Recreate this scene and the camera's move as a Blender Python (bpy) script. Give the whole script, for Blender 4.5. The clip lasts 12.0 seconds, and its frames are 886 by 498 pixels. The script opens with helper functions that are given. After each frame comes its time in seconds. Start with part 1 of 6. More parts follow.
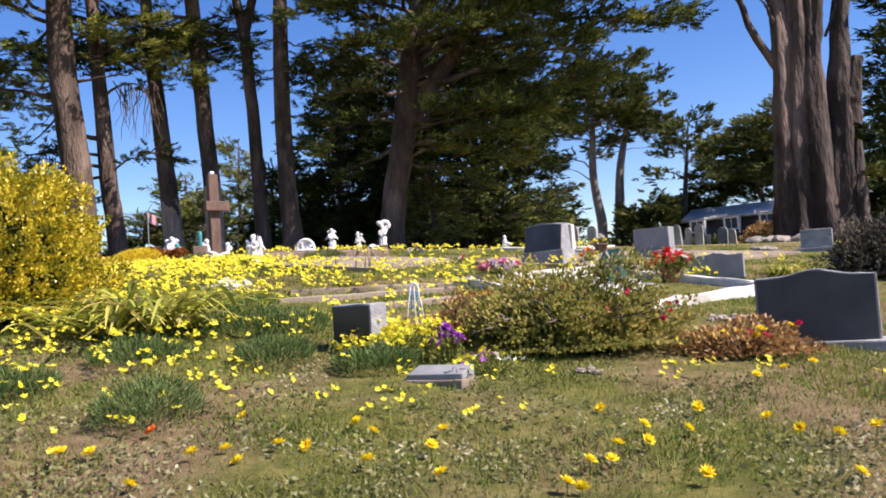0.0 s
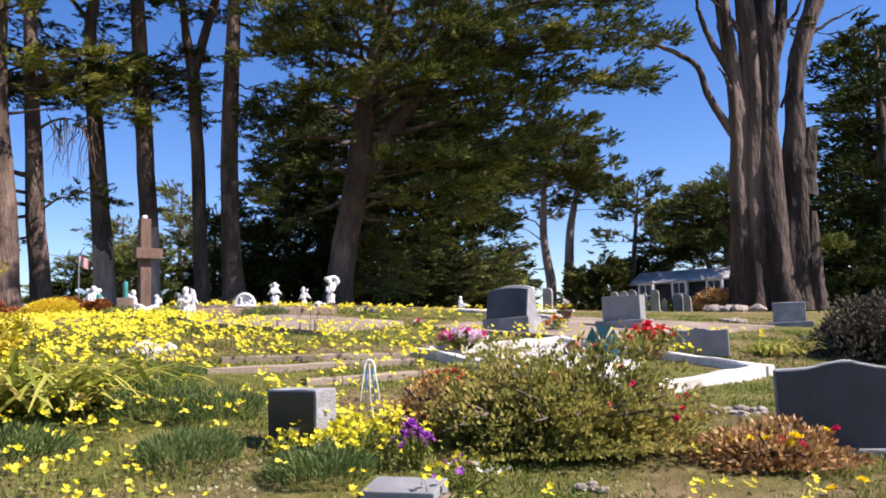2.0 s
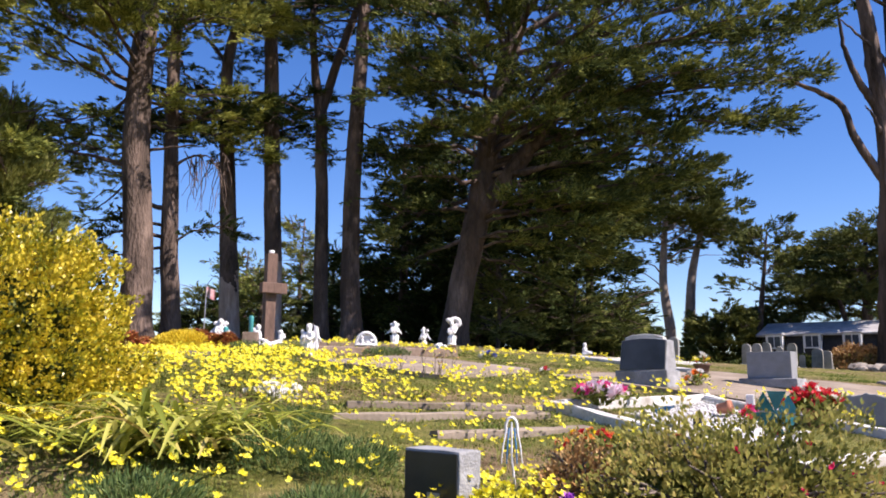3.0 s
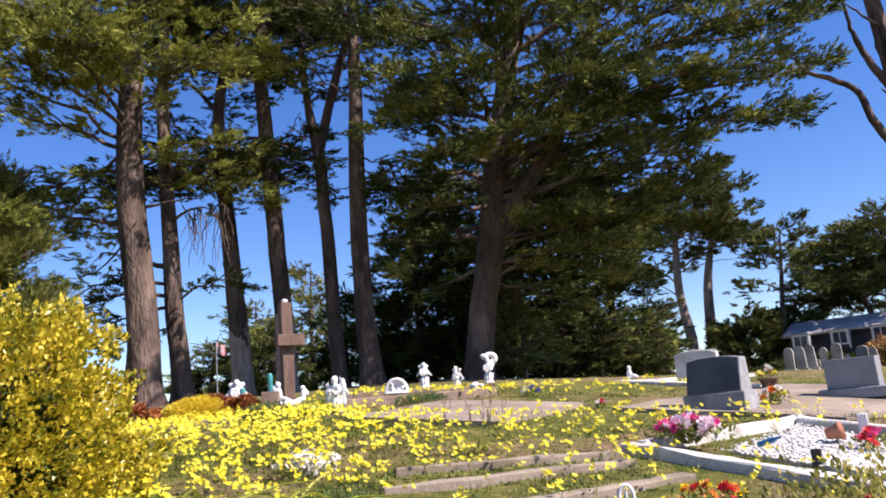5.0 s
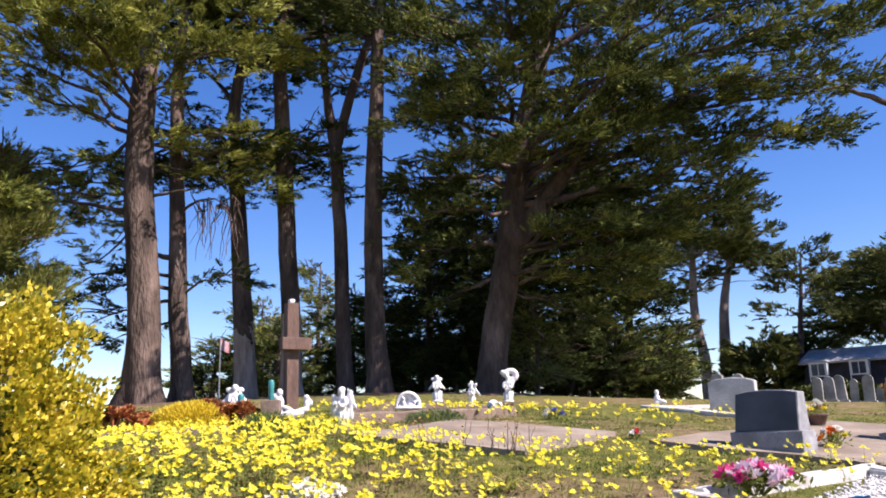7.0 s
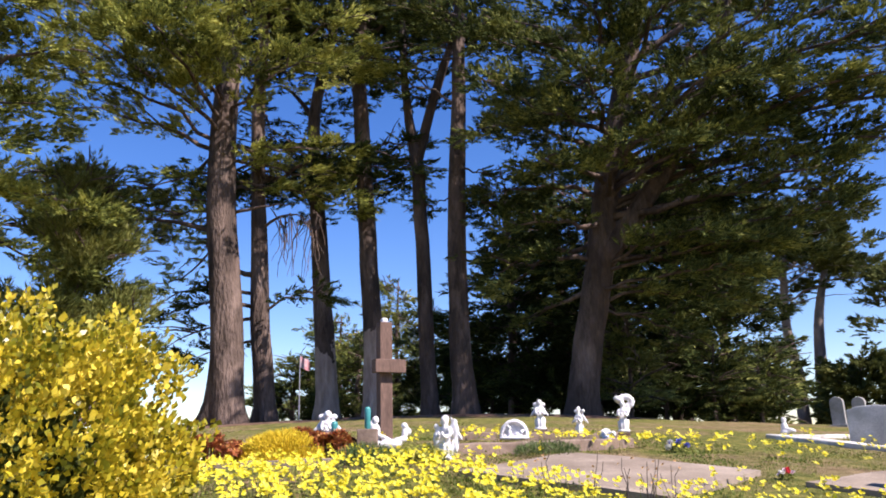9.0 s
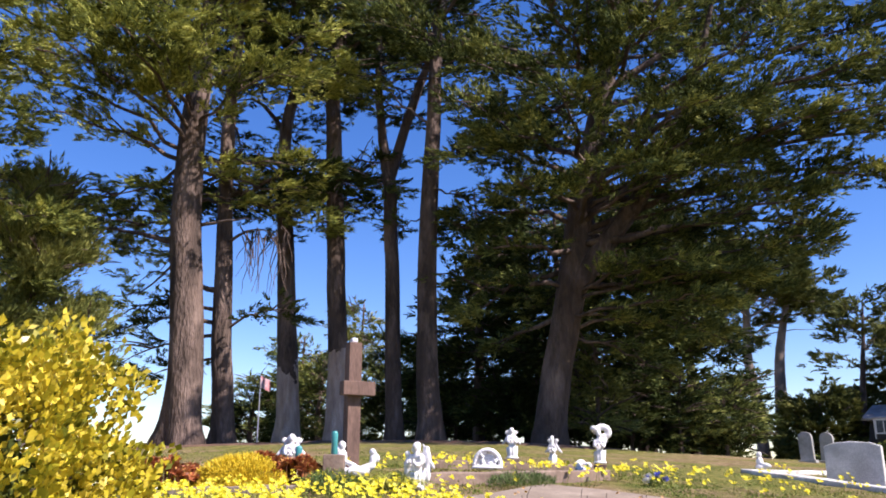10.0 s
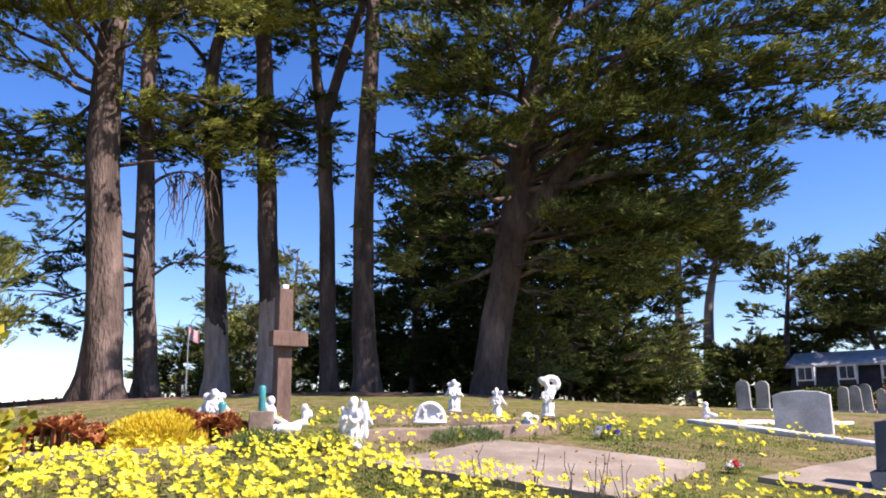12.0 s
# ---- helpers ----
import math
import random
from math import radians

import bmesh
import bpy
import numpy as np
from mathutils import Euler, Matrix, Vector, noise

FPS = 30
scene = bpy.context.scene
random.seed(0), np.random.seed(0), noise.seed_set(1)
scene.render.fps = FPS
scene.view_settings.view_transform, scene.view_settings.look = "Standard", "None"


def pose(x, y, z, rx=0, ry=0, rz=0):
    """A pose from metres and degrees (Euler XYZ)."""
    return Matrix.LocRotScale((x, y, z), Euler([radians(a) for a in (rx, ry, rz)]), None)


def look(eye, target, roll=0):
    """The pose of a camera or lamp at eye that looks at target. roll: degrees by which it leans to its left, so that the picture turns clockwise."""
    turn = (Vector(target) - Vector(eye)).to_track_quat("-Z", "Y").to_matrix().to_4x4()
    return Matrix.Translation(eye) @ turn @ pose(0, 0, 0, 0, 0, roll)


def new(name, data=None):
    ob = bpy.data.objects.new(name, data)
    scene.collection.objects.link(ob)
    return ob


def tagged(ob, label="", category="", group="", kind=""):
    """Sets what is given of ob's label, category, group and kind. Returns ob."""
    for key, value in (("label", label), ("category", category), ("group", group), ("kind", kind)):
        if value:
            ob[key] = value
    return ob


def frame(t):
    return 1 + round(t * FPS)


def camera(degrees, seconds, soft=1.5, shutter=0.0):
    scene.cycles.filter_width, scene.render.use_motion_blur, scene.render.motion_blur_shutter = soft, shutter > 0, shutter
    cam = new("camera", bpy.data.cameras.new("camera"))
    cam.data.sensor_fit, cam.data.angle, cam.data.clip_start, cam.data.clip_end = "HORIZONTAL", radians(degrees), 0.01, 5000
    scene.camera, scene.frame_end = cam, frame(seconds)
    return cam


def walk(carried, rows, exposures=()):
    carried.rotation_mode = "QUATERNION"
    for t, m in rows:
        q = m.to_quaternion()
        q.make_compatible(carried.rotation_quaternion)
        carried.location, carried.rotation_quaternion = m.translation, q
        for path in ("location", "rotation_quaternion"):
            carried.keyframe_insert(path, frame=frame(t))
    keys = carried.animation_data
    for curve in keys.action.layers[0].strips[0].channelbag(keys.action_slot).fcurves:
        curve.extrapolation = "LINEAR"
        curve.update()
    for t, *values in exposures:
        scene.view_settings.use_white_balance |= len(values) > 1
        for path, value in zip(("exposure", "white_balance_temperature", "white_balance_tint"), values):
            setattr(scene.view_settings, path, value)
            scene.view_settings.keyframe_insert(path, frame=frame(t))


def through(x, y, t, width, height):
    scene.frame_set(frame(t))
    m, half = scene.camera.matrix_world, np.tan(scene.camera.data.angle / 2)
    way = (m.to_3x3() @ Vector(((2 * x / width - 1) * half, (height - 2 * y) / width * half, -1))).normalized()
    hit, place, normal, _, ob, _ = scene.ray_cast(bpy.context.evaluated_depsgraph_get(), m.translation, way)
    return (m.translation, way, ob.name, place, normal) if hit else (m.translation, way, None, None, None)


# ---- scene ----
cam = camera(58.8, 12.0, soft=1.8)
PATH = [
    (0, (0.023, 0.939, 1.405), (0.015, 2.937, 1.505), -4.0),
    (0.5, (0.005, 1.253, 1.51), (-0.06, 3.247, 1.65), -3.1),
    (1, (-0.057, 1.547, 1.539), (-0.136, 3.533, 1.759), -1.6),
    (1.5, (-0.128, 1.776, 1.611), (-0.117, 3.763, 1.839), -1.7),
    (2, (-0.116, 2.089, 1.61), (0.019, 4.072, 1.839), -2.2),
    (2.5, (-0.188, 2.453, 1.652), (-0.146, 4.436, 1.915), -1.3),
    (3, (-0.377, 2.586, 1.717), (-0.522, 4.553, 2.05), 0.6),
    (3.2, (-0.491, 2.612, 1.785), (-0.696, 4.567, 2.156), 1.4),
    (4.8, (-0.789, 3.463, 1.911), (-0.958, 5.413, 2.321), -4.5),
    (5, (-0.83, 3.695, 1.929), (-0.979, 5.646, 2.341), -5.0),
    (5.5, (-0.96, 3.857, 2.02), (-1.044, 5.811, 2.442), -5.4),
    (6, (-0.996, 4.199, 2.038), (-1.048, 6.154, 2.457), -4.8),
    (6.5, (-1.045, 4.447, 2.091), (-1.146, 6.399, 2.519), -3.6),
    (8.5, (-1.462, 5.429, 2.215), (-1.806, 7.353, 2.642), -0.2),
    (9, (-1.688, 5.576, 2.337), (-2.037, 7.488, 2.809), -1.3),
    (9.5, (-1.834, 5.685, 2.36), (-2.195, 7.587, 2.862), -0.7),
    (10, (-1.913, 5.97, 2.372), (-2.172, 7.881, 2.902), 0.0),
    (10.5, (-1.967, 6.151, 2.405), (-2.078, 8.074, 2.943), 0.9),
    (11, (-2.143, 6.486, 2.423), (-2.107, 8.418, 2.939), -0.5),
    (11.5, (-2.196, 6.607, 2.406), (-2.176, 8.557, 2.849), -1.0),
    (12, (-2.081, 6.849, 2.438), (-2.181, 8.804, 2.849), -0.7),
]
walk(cam, [(t, look(eye, target, roll)) for t, eye, target, roll in PATH], exposures=[(0.0, 1.05, 6650, 21), (5.5, 1.06, 6500, 23), (9.5, 1.12, 6400, 24), (12.0, 1.24, 6350, 24)])

# ---- light ----
SUN_EL, SUN_AZ = 47.0, 111.0  # degrees; azimuth clockwise from +y
SUN_DIR = Vector((math.sin(radians(SUN_AZ)) * math.cos(radians(SUN_EL)), math.cos(radians(SUN_AZ)) * math.cos(radians(SUN_EL)), math.sin(radians(SUN_EL))))
world = bpy.data.worlds.new("sky")
scene.world = world
world.use_nodes = True
wt = world.node_tree
wt.nodes.clear()
sky = wt.nodes.new("ShaderNodeTexSky")
sky.sky_type, sky.sun_disc = "NISHITA", False
sky.sun_elevation, sky.sun_rotation = radians(SUN_EL), radians(SUN_AZ)
sky.air_density, sky.dust_density, sky.ozone_density = 1.0, 0.05, 3.5
bg = wt.nodes.new("ShaderNodeBackground")
bg.inputs["Strength"].default_value = 0.087
wo = wt.nodes.new("ShaderNodeOutputWorld")
tone = wt.nodes.new("ShaderNodeHueSaturation")
tone.inputs["Hue"].default_value, tone.inputs["Saturation"].default_value = 0.511, 1.28
wt.links.new(sky.outputs[0], tone.inputs["Color"])
wt.links.new(tone.outputs[0], bg.inputs["Color"])
wt.links.new(bg.outputs[0], wo.inputs["Surface"])
sun_data = bpy.data.lights.new("sun", "SUN")
sun_data.energy, sun_data.angle, sun_data.color = 4.8, radians(0.5), (1.0, 0.95, 0.86)
sun = new("sun", sun_data)
sun.matrix_world = look(SUN_DIR * 60, (0, 0, 0))


# ---- materials ----
def ramp(nt, socket, stops):
    r = nt.nodes.new("ShaderNodeValToRGB")
    el = r.color_ramp.elements
    while len(el) < len(stops):
        el.new(0.5)
    for e, (p, c) in zip(el, stops):
        e.position, e.color = p, (*c, 1)
    nt.links.new(socket, r.inputs[0])
    return r.outputs[0]


def noise_tex(nt, vec, scale, detail=4.0, rough=0.55):
    n = nt.nodes.new("ShaderNodeTexNoise")
    n.inputs["Scale"].default_value, n.inputs["Detail"].default_value, n.inputs["Roughness"].default_value = scale, detail, rough
    nt.links.new(vec, n.inputs["Vector"])
    return n.outputs[0]


def mix_rgb(nt, fac, a, b, mode="MIX"):
    m = nt.nodes.new("ShaderNodeMix")
    m.data_type, m.blend_type = "RGBA", mode
    for sock, v in ((m.inputs[0], fac), (m.inputs[6], a), (m.inputs[7], b)):
        if isinstance(v, (int, float)):
            sock.default_value = v
        elif isinstance(v, tuple):
            sock.default_value = (*v, 1)
        else:
            nt.links.new(v, sock)
    return m.outputs[2]


def begin(name):
    m = bpy.data.materials.new(name)
    m.use_nodes = True
    nt = m.node_tree
    nt.nodes.clear()
    out = nt.nodes.new("ShaderNodeOutputMaterial")
    b = nt.nodes.new("ShaderNodeBsdfPrincipled")
    nt.links.new(b.outputs[0], out.inputs[0])
    geo = nt.nodes.new("ShaderNodeNewGeometry")
    return m, nt, b, geo, out


def solid(name, dark, light, rough=0.8, scale=6.0, fine=60.0, bump=0.3, bump_dist=0.01, stain=None, stretch=None, metal=0.0, spec=0.4, torn=None):
    """A mottled surface: broad patches, fine grain, optional stains and stretched grain."""
    m, nt, b, geo, _ = begin(name)
    vec = geo.outputs["Position"]
    if stretch:
        mp = nt.nodes.new("ShaderNodeMapping")
        mp.inputs["Scale"].default_value = stretch
        nt.links.new(vec, mp.inputs["Vector"])
        vec = mp.outputs[0]
    big, small = noise_tex(nt, vec, scale), noise_tex(nt, vec, fine, 3.0)
    col = ramp(nt, big, [(0.3, dark), (0.7, light)])
    grain = ramp(nt, small, [(0.3, (0.6, 0.6, 0.6)), (0.7, (1.0, 1.0, 1.0))])
    col = mix_rgb(nt, 0.7, col, grain, "MULTIPLY")
    if stain:
        st = ramp(nt, noise_tex(nt, vec, scale * 0.45, 6.0, 0.7), [(0.48, (0, 0, 0)), (0.66, (1, 1, 1))])
        sep = nt.nodes.new("ShaderNodeSeparateColor")
        nt.links.new(st, sep.inputs[0])
        col = mix_rgb(nt, sep.outputs[0], col, stain)
    if torn:
        xyz = nt.nodes.new("ShaderNodeSeparateXYZ")
        nt.links.new(geo.outputs["Position"], xyz.inputs[0])
        edge = nt.nodes.new("ShaderNodeMath")
        edge.operation = "MULTIPLY_ADD"
        edge.inputs[1].default_value = 3.2
        nt.links.new(noise_tex(nt, geo.outputs["Position"], 1.1, 4.0), edge.inputs[0])
        nt.links.new(xyz.outputs[2], edge.inputs[2])
        pale = ramp(nt, noise_tex(nt, vec, scale * 2), [(0.3, (0.3, 0.215, 0.175)), (0.7, (0.52, 0.4, 0.33))])
        gate = nt.nodes.new("ShaderNodeMath")
        gate.operation = "LESS_THAN"
        gate.inputs[1].default_value = torn + 1.6
        nt.links.new(edge.outputs[0], gate.inputs[0])
        col = mix_rgb(nt, gate.outputs[0], col, pale)
    nt.links.new(col, b.inputs["Base Color"])
    b.inputs["Roughness"].default_value, b.inputs["Metallic"].default_value, b.inputs["Specular IOR Level"].default_value = rough, metal, spec
    if bump:
        bp = nt.nodes.new("ShaderNodeBump")
        bp.inputs["Strength"].default_value, bp.inputs["Distance"].default_value = bump, bump_dist
        nt.links.new(small, bp.inputs["Height"])
        nt.links.new(bp.outputs[0], b.inputs["Normal"])
    return m


def leafy(name, stops, rough=0.6, through=0.3, patch=0.0, each=False, gloss=0.25):
    """Leaves and petals: each island takes its own colour from the stops; some light passes through."""
    m, nt, b, geo, out = begin(name)
    fac = geo.outputs["Random Per Island"] if not each else nt.nodes.new("ShaderNodeObjectInfo").outputs["Random"]
    if patch:
        mm = nt.nodes.new("ShaderNodeMath")
        mm.operation = "MULTIPLY_ADD"
        mm.inputs[1].default_value = 0.55
        nt.links.new(fac, mm.inputs[0])
        m2 = nt.nodes.new("ShaderNodeMath")
        m2.operation = "MULTIPLY_ADD"
        m2.inputs[1].default_value, m2.inputs[2].default_value = 1.6, -0.58
        nt.links.new(noise_tex(nt, geo.outputs["Position"], patch, 3.0), m2.inputs[0])
        nt.links.new(m2.outputs[0], mm.inputs[2])
        fac = mm.outputs[0]
    col = ramp(nt, fac, stops)
    nt.links.new(col, b.inputs["Base Color"])
    b.inputs["Roughness"].default_value, b.inputs["Specular IOR Level"].default_value = rough, gloss
    tr = nt.nodes.new("ShaderNodeBsdfTranslucent")
    nt.links.new(col, tr.inputs["Color"])
    mx = nt.nodes.new("ShaderNodeMixShader")
    mx.inputs[0].default_value = through
    nt.links.new(b.outputs[0], mx.inputs[1])
    nt.links.new(tr.outputs[0], mx.inputs[2])
    nt.links.new(mx.outputs[0], out.inputs[0])
    return m


def ground_material():
    m, nt, b, geo, _ = begin("meadow ground")
    pos = geo.outputs["Position"]
    n1, n2, n3 = noise_tex(nt, pos, 0.55, 5.0), noise_tex(nt, pos, 5.0, 6.0, 0.7), noise_tex(nt, pos, 70.0, 5.0, 0.75)
    green = ramp(nt, n2, [(0.3, (0.065, 0.085, 0.016)), (0.5, (0.15, 0.15, 0.034)), (0.7, (0.29, 0.245, 0.08))])
    earth = ramp(nt, n2, [(0.3, (0.14, 0.09, 0.045)), (0.7, (0.34, 0.25, 0.135))])
    sel = ramp(nt, n1, [(0.44, (0, 0, 0)), (0.6, (1, 1, 1))])
    sep = nt.nodes.new("ShaderNodeSeparateColor")
    nt.links.new(sel, sep.inputs[0])
    col = mix_rgb(nt, sep.outputs[0], green, earth)
    fine = ramp(nt, n3, [(0.3, (0.55, 0.55, 0.55)), (0.7, (1.2, 1.2, 1.2))])
    col = mix_rgb(nt, 0.8, col, fine, "MULTIPLY")
    nt.links.new(col, b.inputs["Base Color"])
    b.inputs["Roughness"].default_value, b.inputs["Specular IOR Level"].default_value = 0.95, 0.15
    bp = nt.nodes.new("ShaderNodeBump")
    bp.inputs["Strength"].default_value, bp.inputs["Distance"].default_value = 0.8, 0.04
    nt.links.new(n3, bp.inputs["Height"])
    nt.links.new(bp.outputs[0], b.inputs["Normal"])
    return m


M_GROUND = ground_material()
M_BARK = solid("cypress bark", (0.04, 0.028, 0.022), (0.13, 0.088, 0.068), 0.95, 2.6, 12, 1.0, 0.09, stretch=(1, 1, 0.3), stain=(0.21, 0.148, 0.118))
M_BARK_OLD = solid("weathered grey bark", (0.014, 0.01, 0.008), (0.068, 0.048, 0.04), 0.95, 1.8, 8, 1.0, 0.12, stretch=(1, 1, 0.24), stain=(0.17, 0.12, 0.1))
M_BARK_PALE = solid("pale grey bark", (0.16, 0.125, 0.105), (0.34, 0.275, 0.235), 0.95, 2.0, 12, 0.6, 0.03, stretch=(1, 1, 0.3))
M_BRANCH = solid("grey dead branch", (0.08, 0.06, 0.05), (0.2, 0.16, 0.135), 0.95, 5, 40, 0.6, 0.02)
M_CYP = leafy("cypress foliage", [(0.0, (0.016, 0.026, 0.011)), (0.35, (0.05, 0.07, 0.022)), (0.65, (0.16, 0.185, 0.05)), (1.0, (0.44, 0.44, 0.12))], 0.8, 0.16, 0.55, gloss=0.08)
# brighter copy of M_CYP: sunshine on the boughs put into the leaf colour
M_CYP_LIT = leafy("sunlit yellow-green cypress foliage", [(0.0, (0.025, 0.036, 0.012)), (0.3, (0.09, 0.11, 0.026)), (0.6, (0.28, 0.3, 0.065)), (1.0, (0.56, 0.54, 0.14))], 0.8, 0.2, 0.55, gloss=0.08)
# for dark conifers; on the crest cypresses it paints in their crowns' shade
M_CYP_DARK = leafy("dark conifer and shaded cypress foliage", [(0.0, (0.014, 0.022, 0.009)), (0.6, (0.055, 0.075, 0.022)), (1.0, (0.19, 0.2, 0.055))], 0.85, 0.08, 0.4, gloss=0.06)
M_PINE = leafy("pine needles", [(0.0, (0.045, 0.06, 0.02)), (0.6, (0.11, 0.125, 0.035)), (1.0, (0.22, 0.21, 0.06))], 0.8, 0.15, 0.5, gloss=0.08)
M_JUNIPER = leafy("olive juniper foliage", [(0.0, (0.05, 0.062, 0.018)), (0.5, (0.16, 0.175, 0.045)), (1.0, (0.34, 0.33, 0.1))], 0.8, 0.18, 0.8, gloss=0.08)
M_HEDGE = leafy("golden shrub leaves", [(0.0, (0.05, 0.07, 0.008)), (0.3, (0.24, 0.23, 0.015)), (0.6, (0.58, 0.45, 0.025)), (1.0, (0.86, 0.7, 0.1))], 0.35, 0.25, 3.6, gloss=0.5)
# dark green copy of the golden leaves: the shrub's inner shade as colour
M_HEDGE_SHADE = leafy("shaded inner shrub leaves", [(0.0, (0.03, 0.05, 0.01)), (1.0, (0.13, 0.14, 0.025))], 0.6, 0.25)
M_GRASS = leafy("meadow grass", [(0.0, (0.055, 0.095, 0.015)), (0.4, (0.13, 0.18, 0.03)), (0.75, (0.26, 0.25, 0.065)), (1.0, (0.44, 0.35, 0.14))], 0.7, 0.36, 0.9)
M_WEED = leafy("grey-green weeds", [(0.0, (0.09, 0.1, 0.035)), (0.45, (0.18, 0.18, 0.075)), (0.75, (0.3, 0.28, 0.15)), (1.0, (0.5, 0.45, 0.33))], 0.7, 0.2, 1.3)
M_FEATHER = leafy("blue-green feathery leaves", [(0.0, (0.04, 0.075, 0.02)), (0.6, (0.095, 0.15, 0.04)), (1.0, (0.18, 0.23, 0.075))], 0.6, 0.3)
M_STRAP = leafy("strap leaves", [(0.0, (0.12, 0.15, 0.02)), (0.55, (0.32, 0.34, 0.05)), (0.9, (0.52, 0.48, 0.12)), (1.0, (0.55, 0.38, 0.14))], 0.35, 0.3, each=True)
M_YELLOW = leafy("yellow petals", [(0.0, (0.68, 0.56, 0.018)), (0.6, (0.82, 0.73, 0.035)), (1.0, (0.86, 0.81, 0.15))], 0.6, 0.4)
M_GOLD = leafy("golden daisy petals", [(0.0, (0.86, 0.58, 0.01)), (1.0, (0.93, 0.78, 0.03))], 0.6, 0.35)
M_STEM = leafy("thin green stems", [(0.0, (0.1, 0.13, 0.02)), (1.0, (0.22, 0.24, 0.05))], 0.6, 0.25)
M_ROSE_LEAF = leafy("rose bush leaves", [(0.0, (0.05, 0.06, 0.012)), (0.35, (0.22, 0.22, 0.055)), (0.7, (0.37, 0.33, 0.09)), (1.0, (0.54, 0.39, 0.14))], 0.75, 0.42, 2.0, gloss=0.08)
M_ROSE = leafy("rose petals", [(0.0, (0.55, 0.01, 0.06)), (1.0, (0.75, 0.03, 0.14))], 0.5, 0.3)
M_RED = leafy("red petals", [(0.0, (0.5, 0.012, 0.02)), (0.7, (0.72, 0.03, 0.05)), (1.0, (0.75, 0.16, 0.14))], 0.5, 0.3)
M_PINK = leafy("hot pink petals", [(0.0, (0.7, 0.02, 0.2)), (1.0, (0.8, 0.12, 0.33))], 0.5, 0.3)
M_PALE = leafy("pale pink and white petals", [(0.0, (0.78, 0.5, 0.62)), (1.0, (0.85, 0.78, 0.82))], 0.5, 0.35)
M_WHITE_P = leafy("white petals", [(0.0, (0.7, 0.66, 0.6)), (1.0, (0.85, 0.83, 0.78))], 0.5, 0.35)
M_PURPLE = leafy("purple petals", [(0.0, (0.2, 0.025, 0.3)), (1.0, (0.42, 0.1, 0.52))], 0.5, 0.3)
M_PEACH = leafy("peach and orange petals", [(0.0, (0.75, 0.16, 0.08)), (0.5, (0.8, 0.3, 0.1)), (1.0, (0.85, 0.55, 0.12))], 0.5, 0.35)
M_ORANGE = leafy("orange petals", [(0.0, (0.75, 0.12, 0.02)), (1.0, (0.85, 0.3, 0.05))], 0.5, 0.3)
M_BLUE_P = leafy("blue petals", [(0.0, (0.06, 0.07, 0.4)), (1.0, (0.2, 0.22, 0.62))], 0.5, 0.3)
M_TWIG = leafy("dark twiggy leaves", [(0.0, (0.03, 0.027, 0.02)), (0.6, (0.085, 0.075, 0.055)), (1.0, (0.17, 0.15, 0.11))], 0.8, 0.15, 2.0, gloss=0.08)
M_SUCC = leafy("red-brown succulent leaves", [(0.0, (0.15, 0.045, 0.022)), (0.5, (0.34, 0.1, 0.04)), (0.85, (0.5, 0.19, 0.06)), (1.0, (0.42, 0.26, 0.07))], 0.45, 0.15)
M_HEATHER = leafy("golden heather", [(0.0, (0.5, 0.35, 0.015)), (0.6, (0.74, 0.56, 0.03)), (1.0, (0.82, 0.68, 0.08))], 0.6, 0.3)
M_RUST = leafy("rust and green spreading leaves", [(0.0, (0.17, 0.085, 0.03)), (0.5, (0.42, 0.23, 0.09)), (1.0, (0.55, 0.38, 0.16))], 0.55, 0.25)
M_GRANITE = solid("polished dark grey granite", (0.05, 0.05, 0.052), (0.095, 0.094, 0.095), 0.55, 3, 220, 0.05, 0.002)
M_GRANITE_ROUGH = solid("rough-cut grey granite", (0.22, 0.22, 0.225), (0.40, 0.40, 0.40), 0.9, 5, 60, 0.8, 0.012, stain=(0.17, 0.17, 0.165))
M_GRANITE_LIGHT = solid("light grey granite", (0.22, 0.225, 0.235), (0.32, 0.325, 0.33), 0.6, 4, 160, 0.2, 0.003, stain=(0.2, 0.2, 0.19))
M_BLACK = solid("black polished stone", (0.016, 0.017, 0.02), (0.035, 0.036, 0.042), 0.28, 4, 150, 0.05, 0.002)
M_MARBLE = solid("weathered white marble", (0.46, 0.44, 0.4), (0.68, 0.66, 0.62), 0.7, 3, 50, 0.35, 0.006, stain=(0.34, 0.33, 0.3))
M_STATUE = solid("white painted plaster", (0.72, 0.7, 0.69), (0.84, 0.82, 0.81), 0.7, 8, 60, 0.3, 0.008, stain=(0.58, 0.55, 0.53))
M_KERB = solid("whitewashed kerb", (0.58, 0.55, 0.5), (0.8, 0.78, 0.74), 0.85, 4, 40, 0.5, 0.008, stain=(0.34, 0.3, 0.25))
M_CONCRETE = solid("weathered concrete", (0.2, 0.155, 0.112), (0.37, 0.3, 0.23), 0.95, 1.6, 30, 0.5, 0.01, stain=(0.17, 0.13, 0.095))
M_OLDSTONE = solid("lichened grey headstone", (0.24, 0.235, 0.22), (0.42, 0.4, 0.37), 0.95, 3, 40, 0.6, 0.01, stain=(0.15, 0.15, 0.12))
M_GRAVEL = solid("white gravel", (0.45, 0.43, 0.4), (0.8, 0.78, 0.75), 0.95, 9, 45, 0.8, 0.015)
M_WOOD = solid("weathered brown timber", (0.09, 0.052, 0.038), (0.2, 0.122, 0.09), 0.85, 5, 40, 0.5, 0.006, stretch=(1, 1, 0.3))
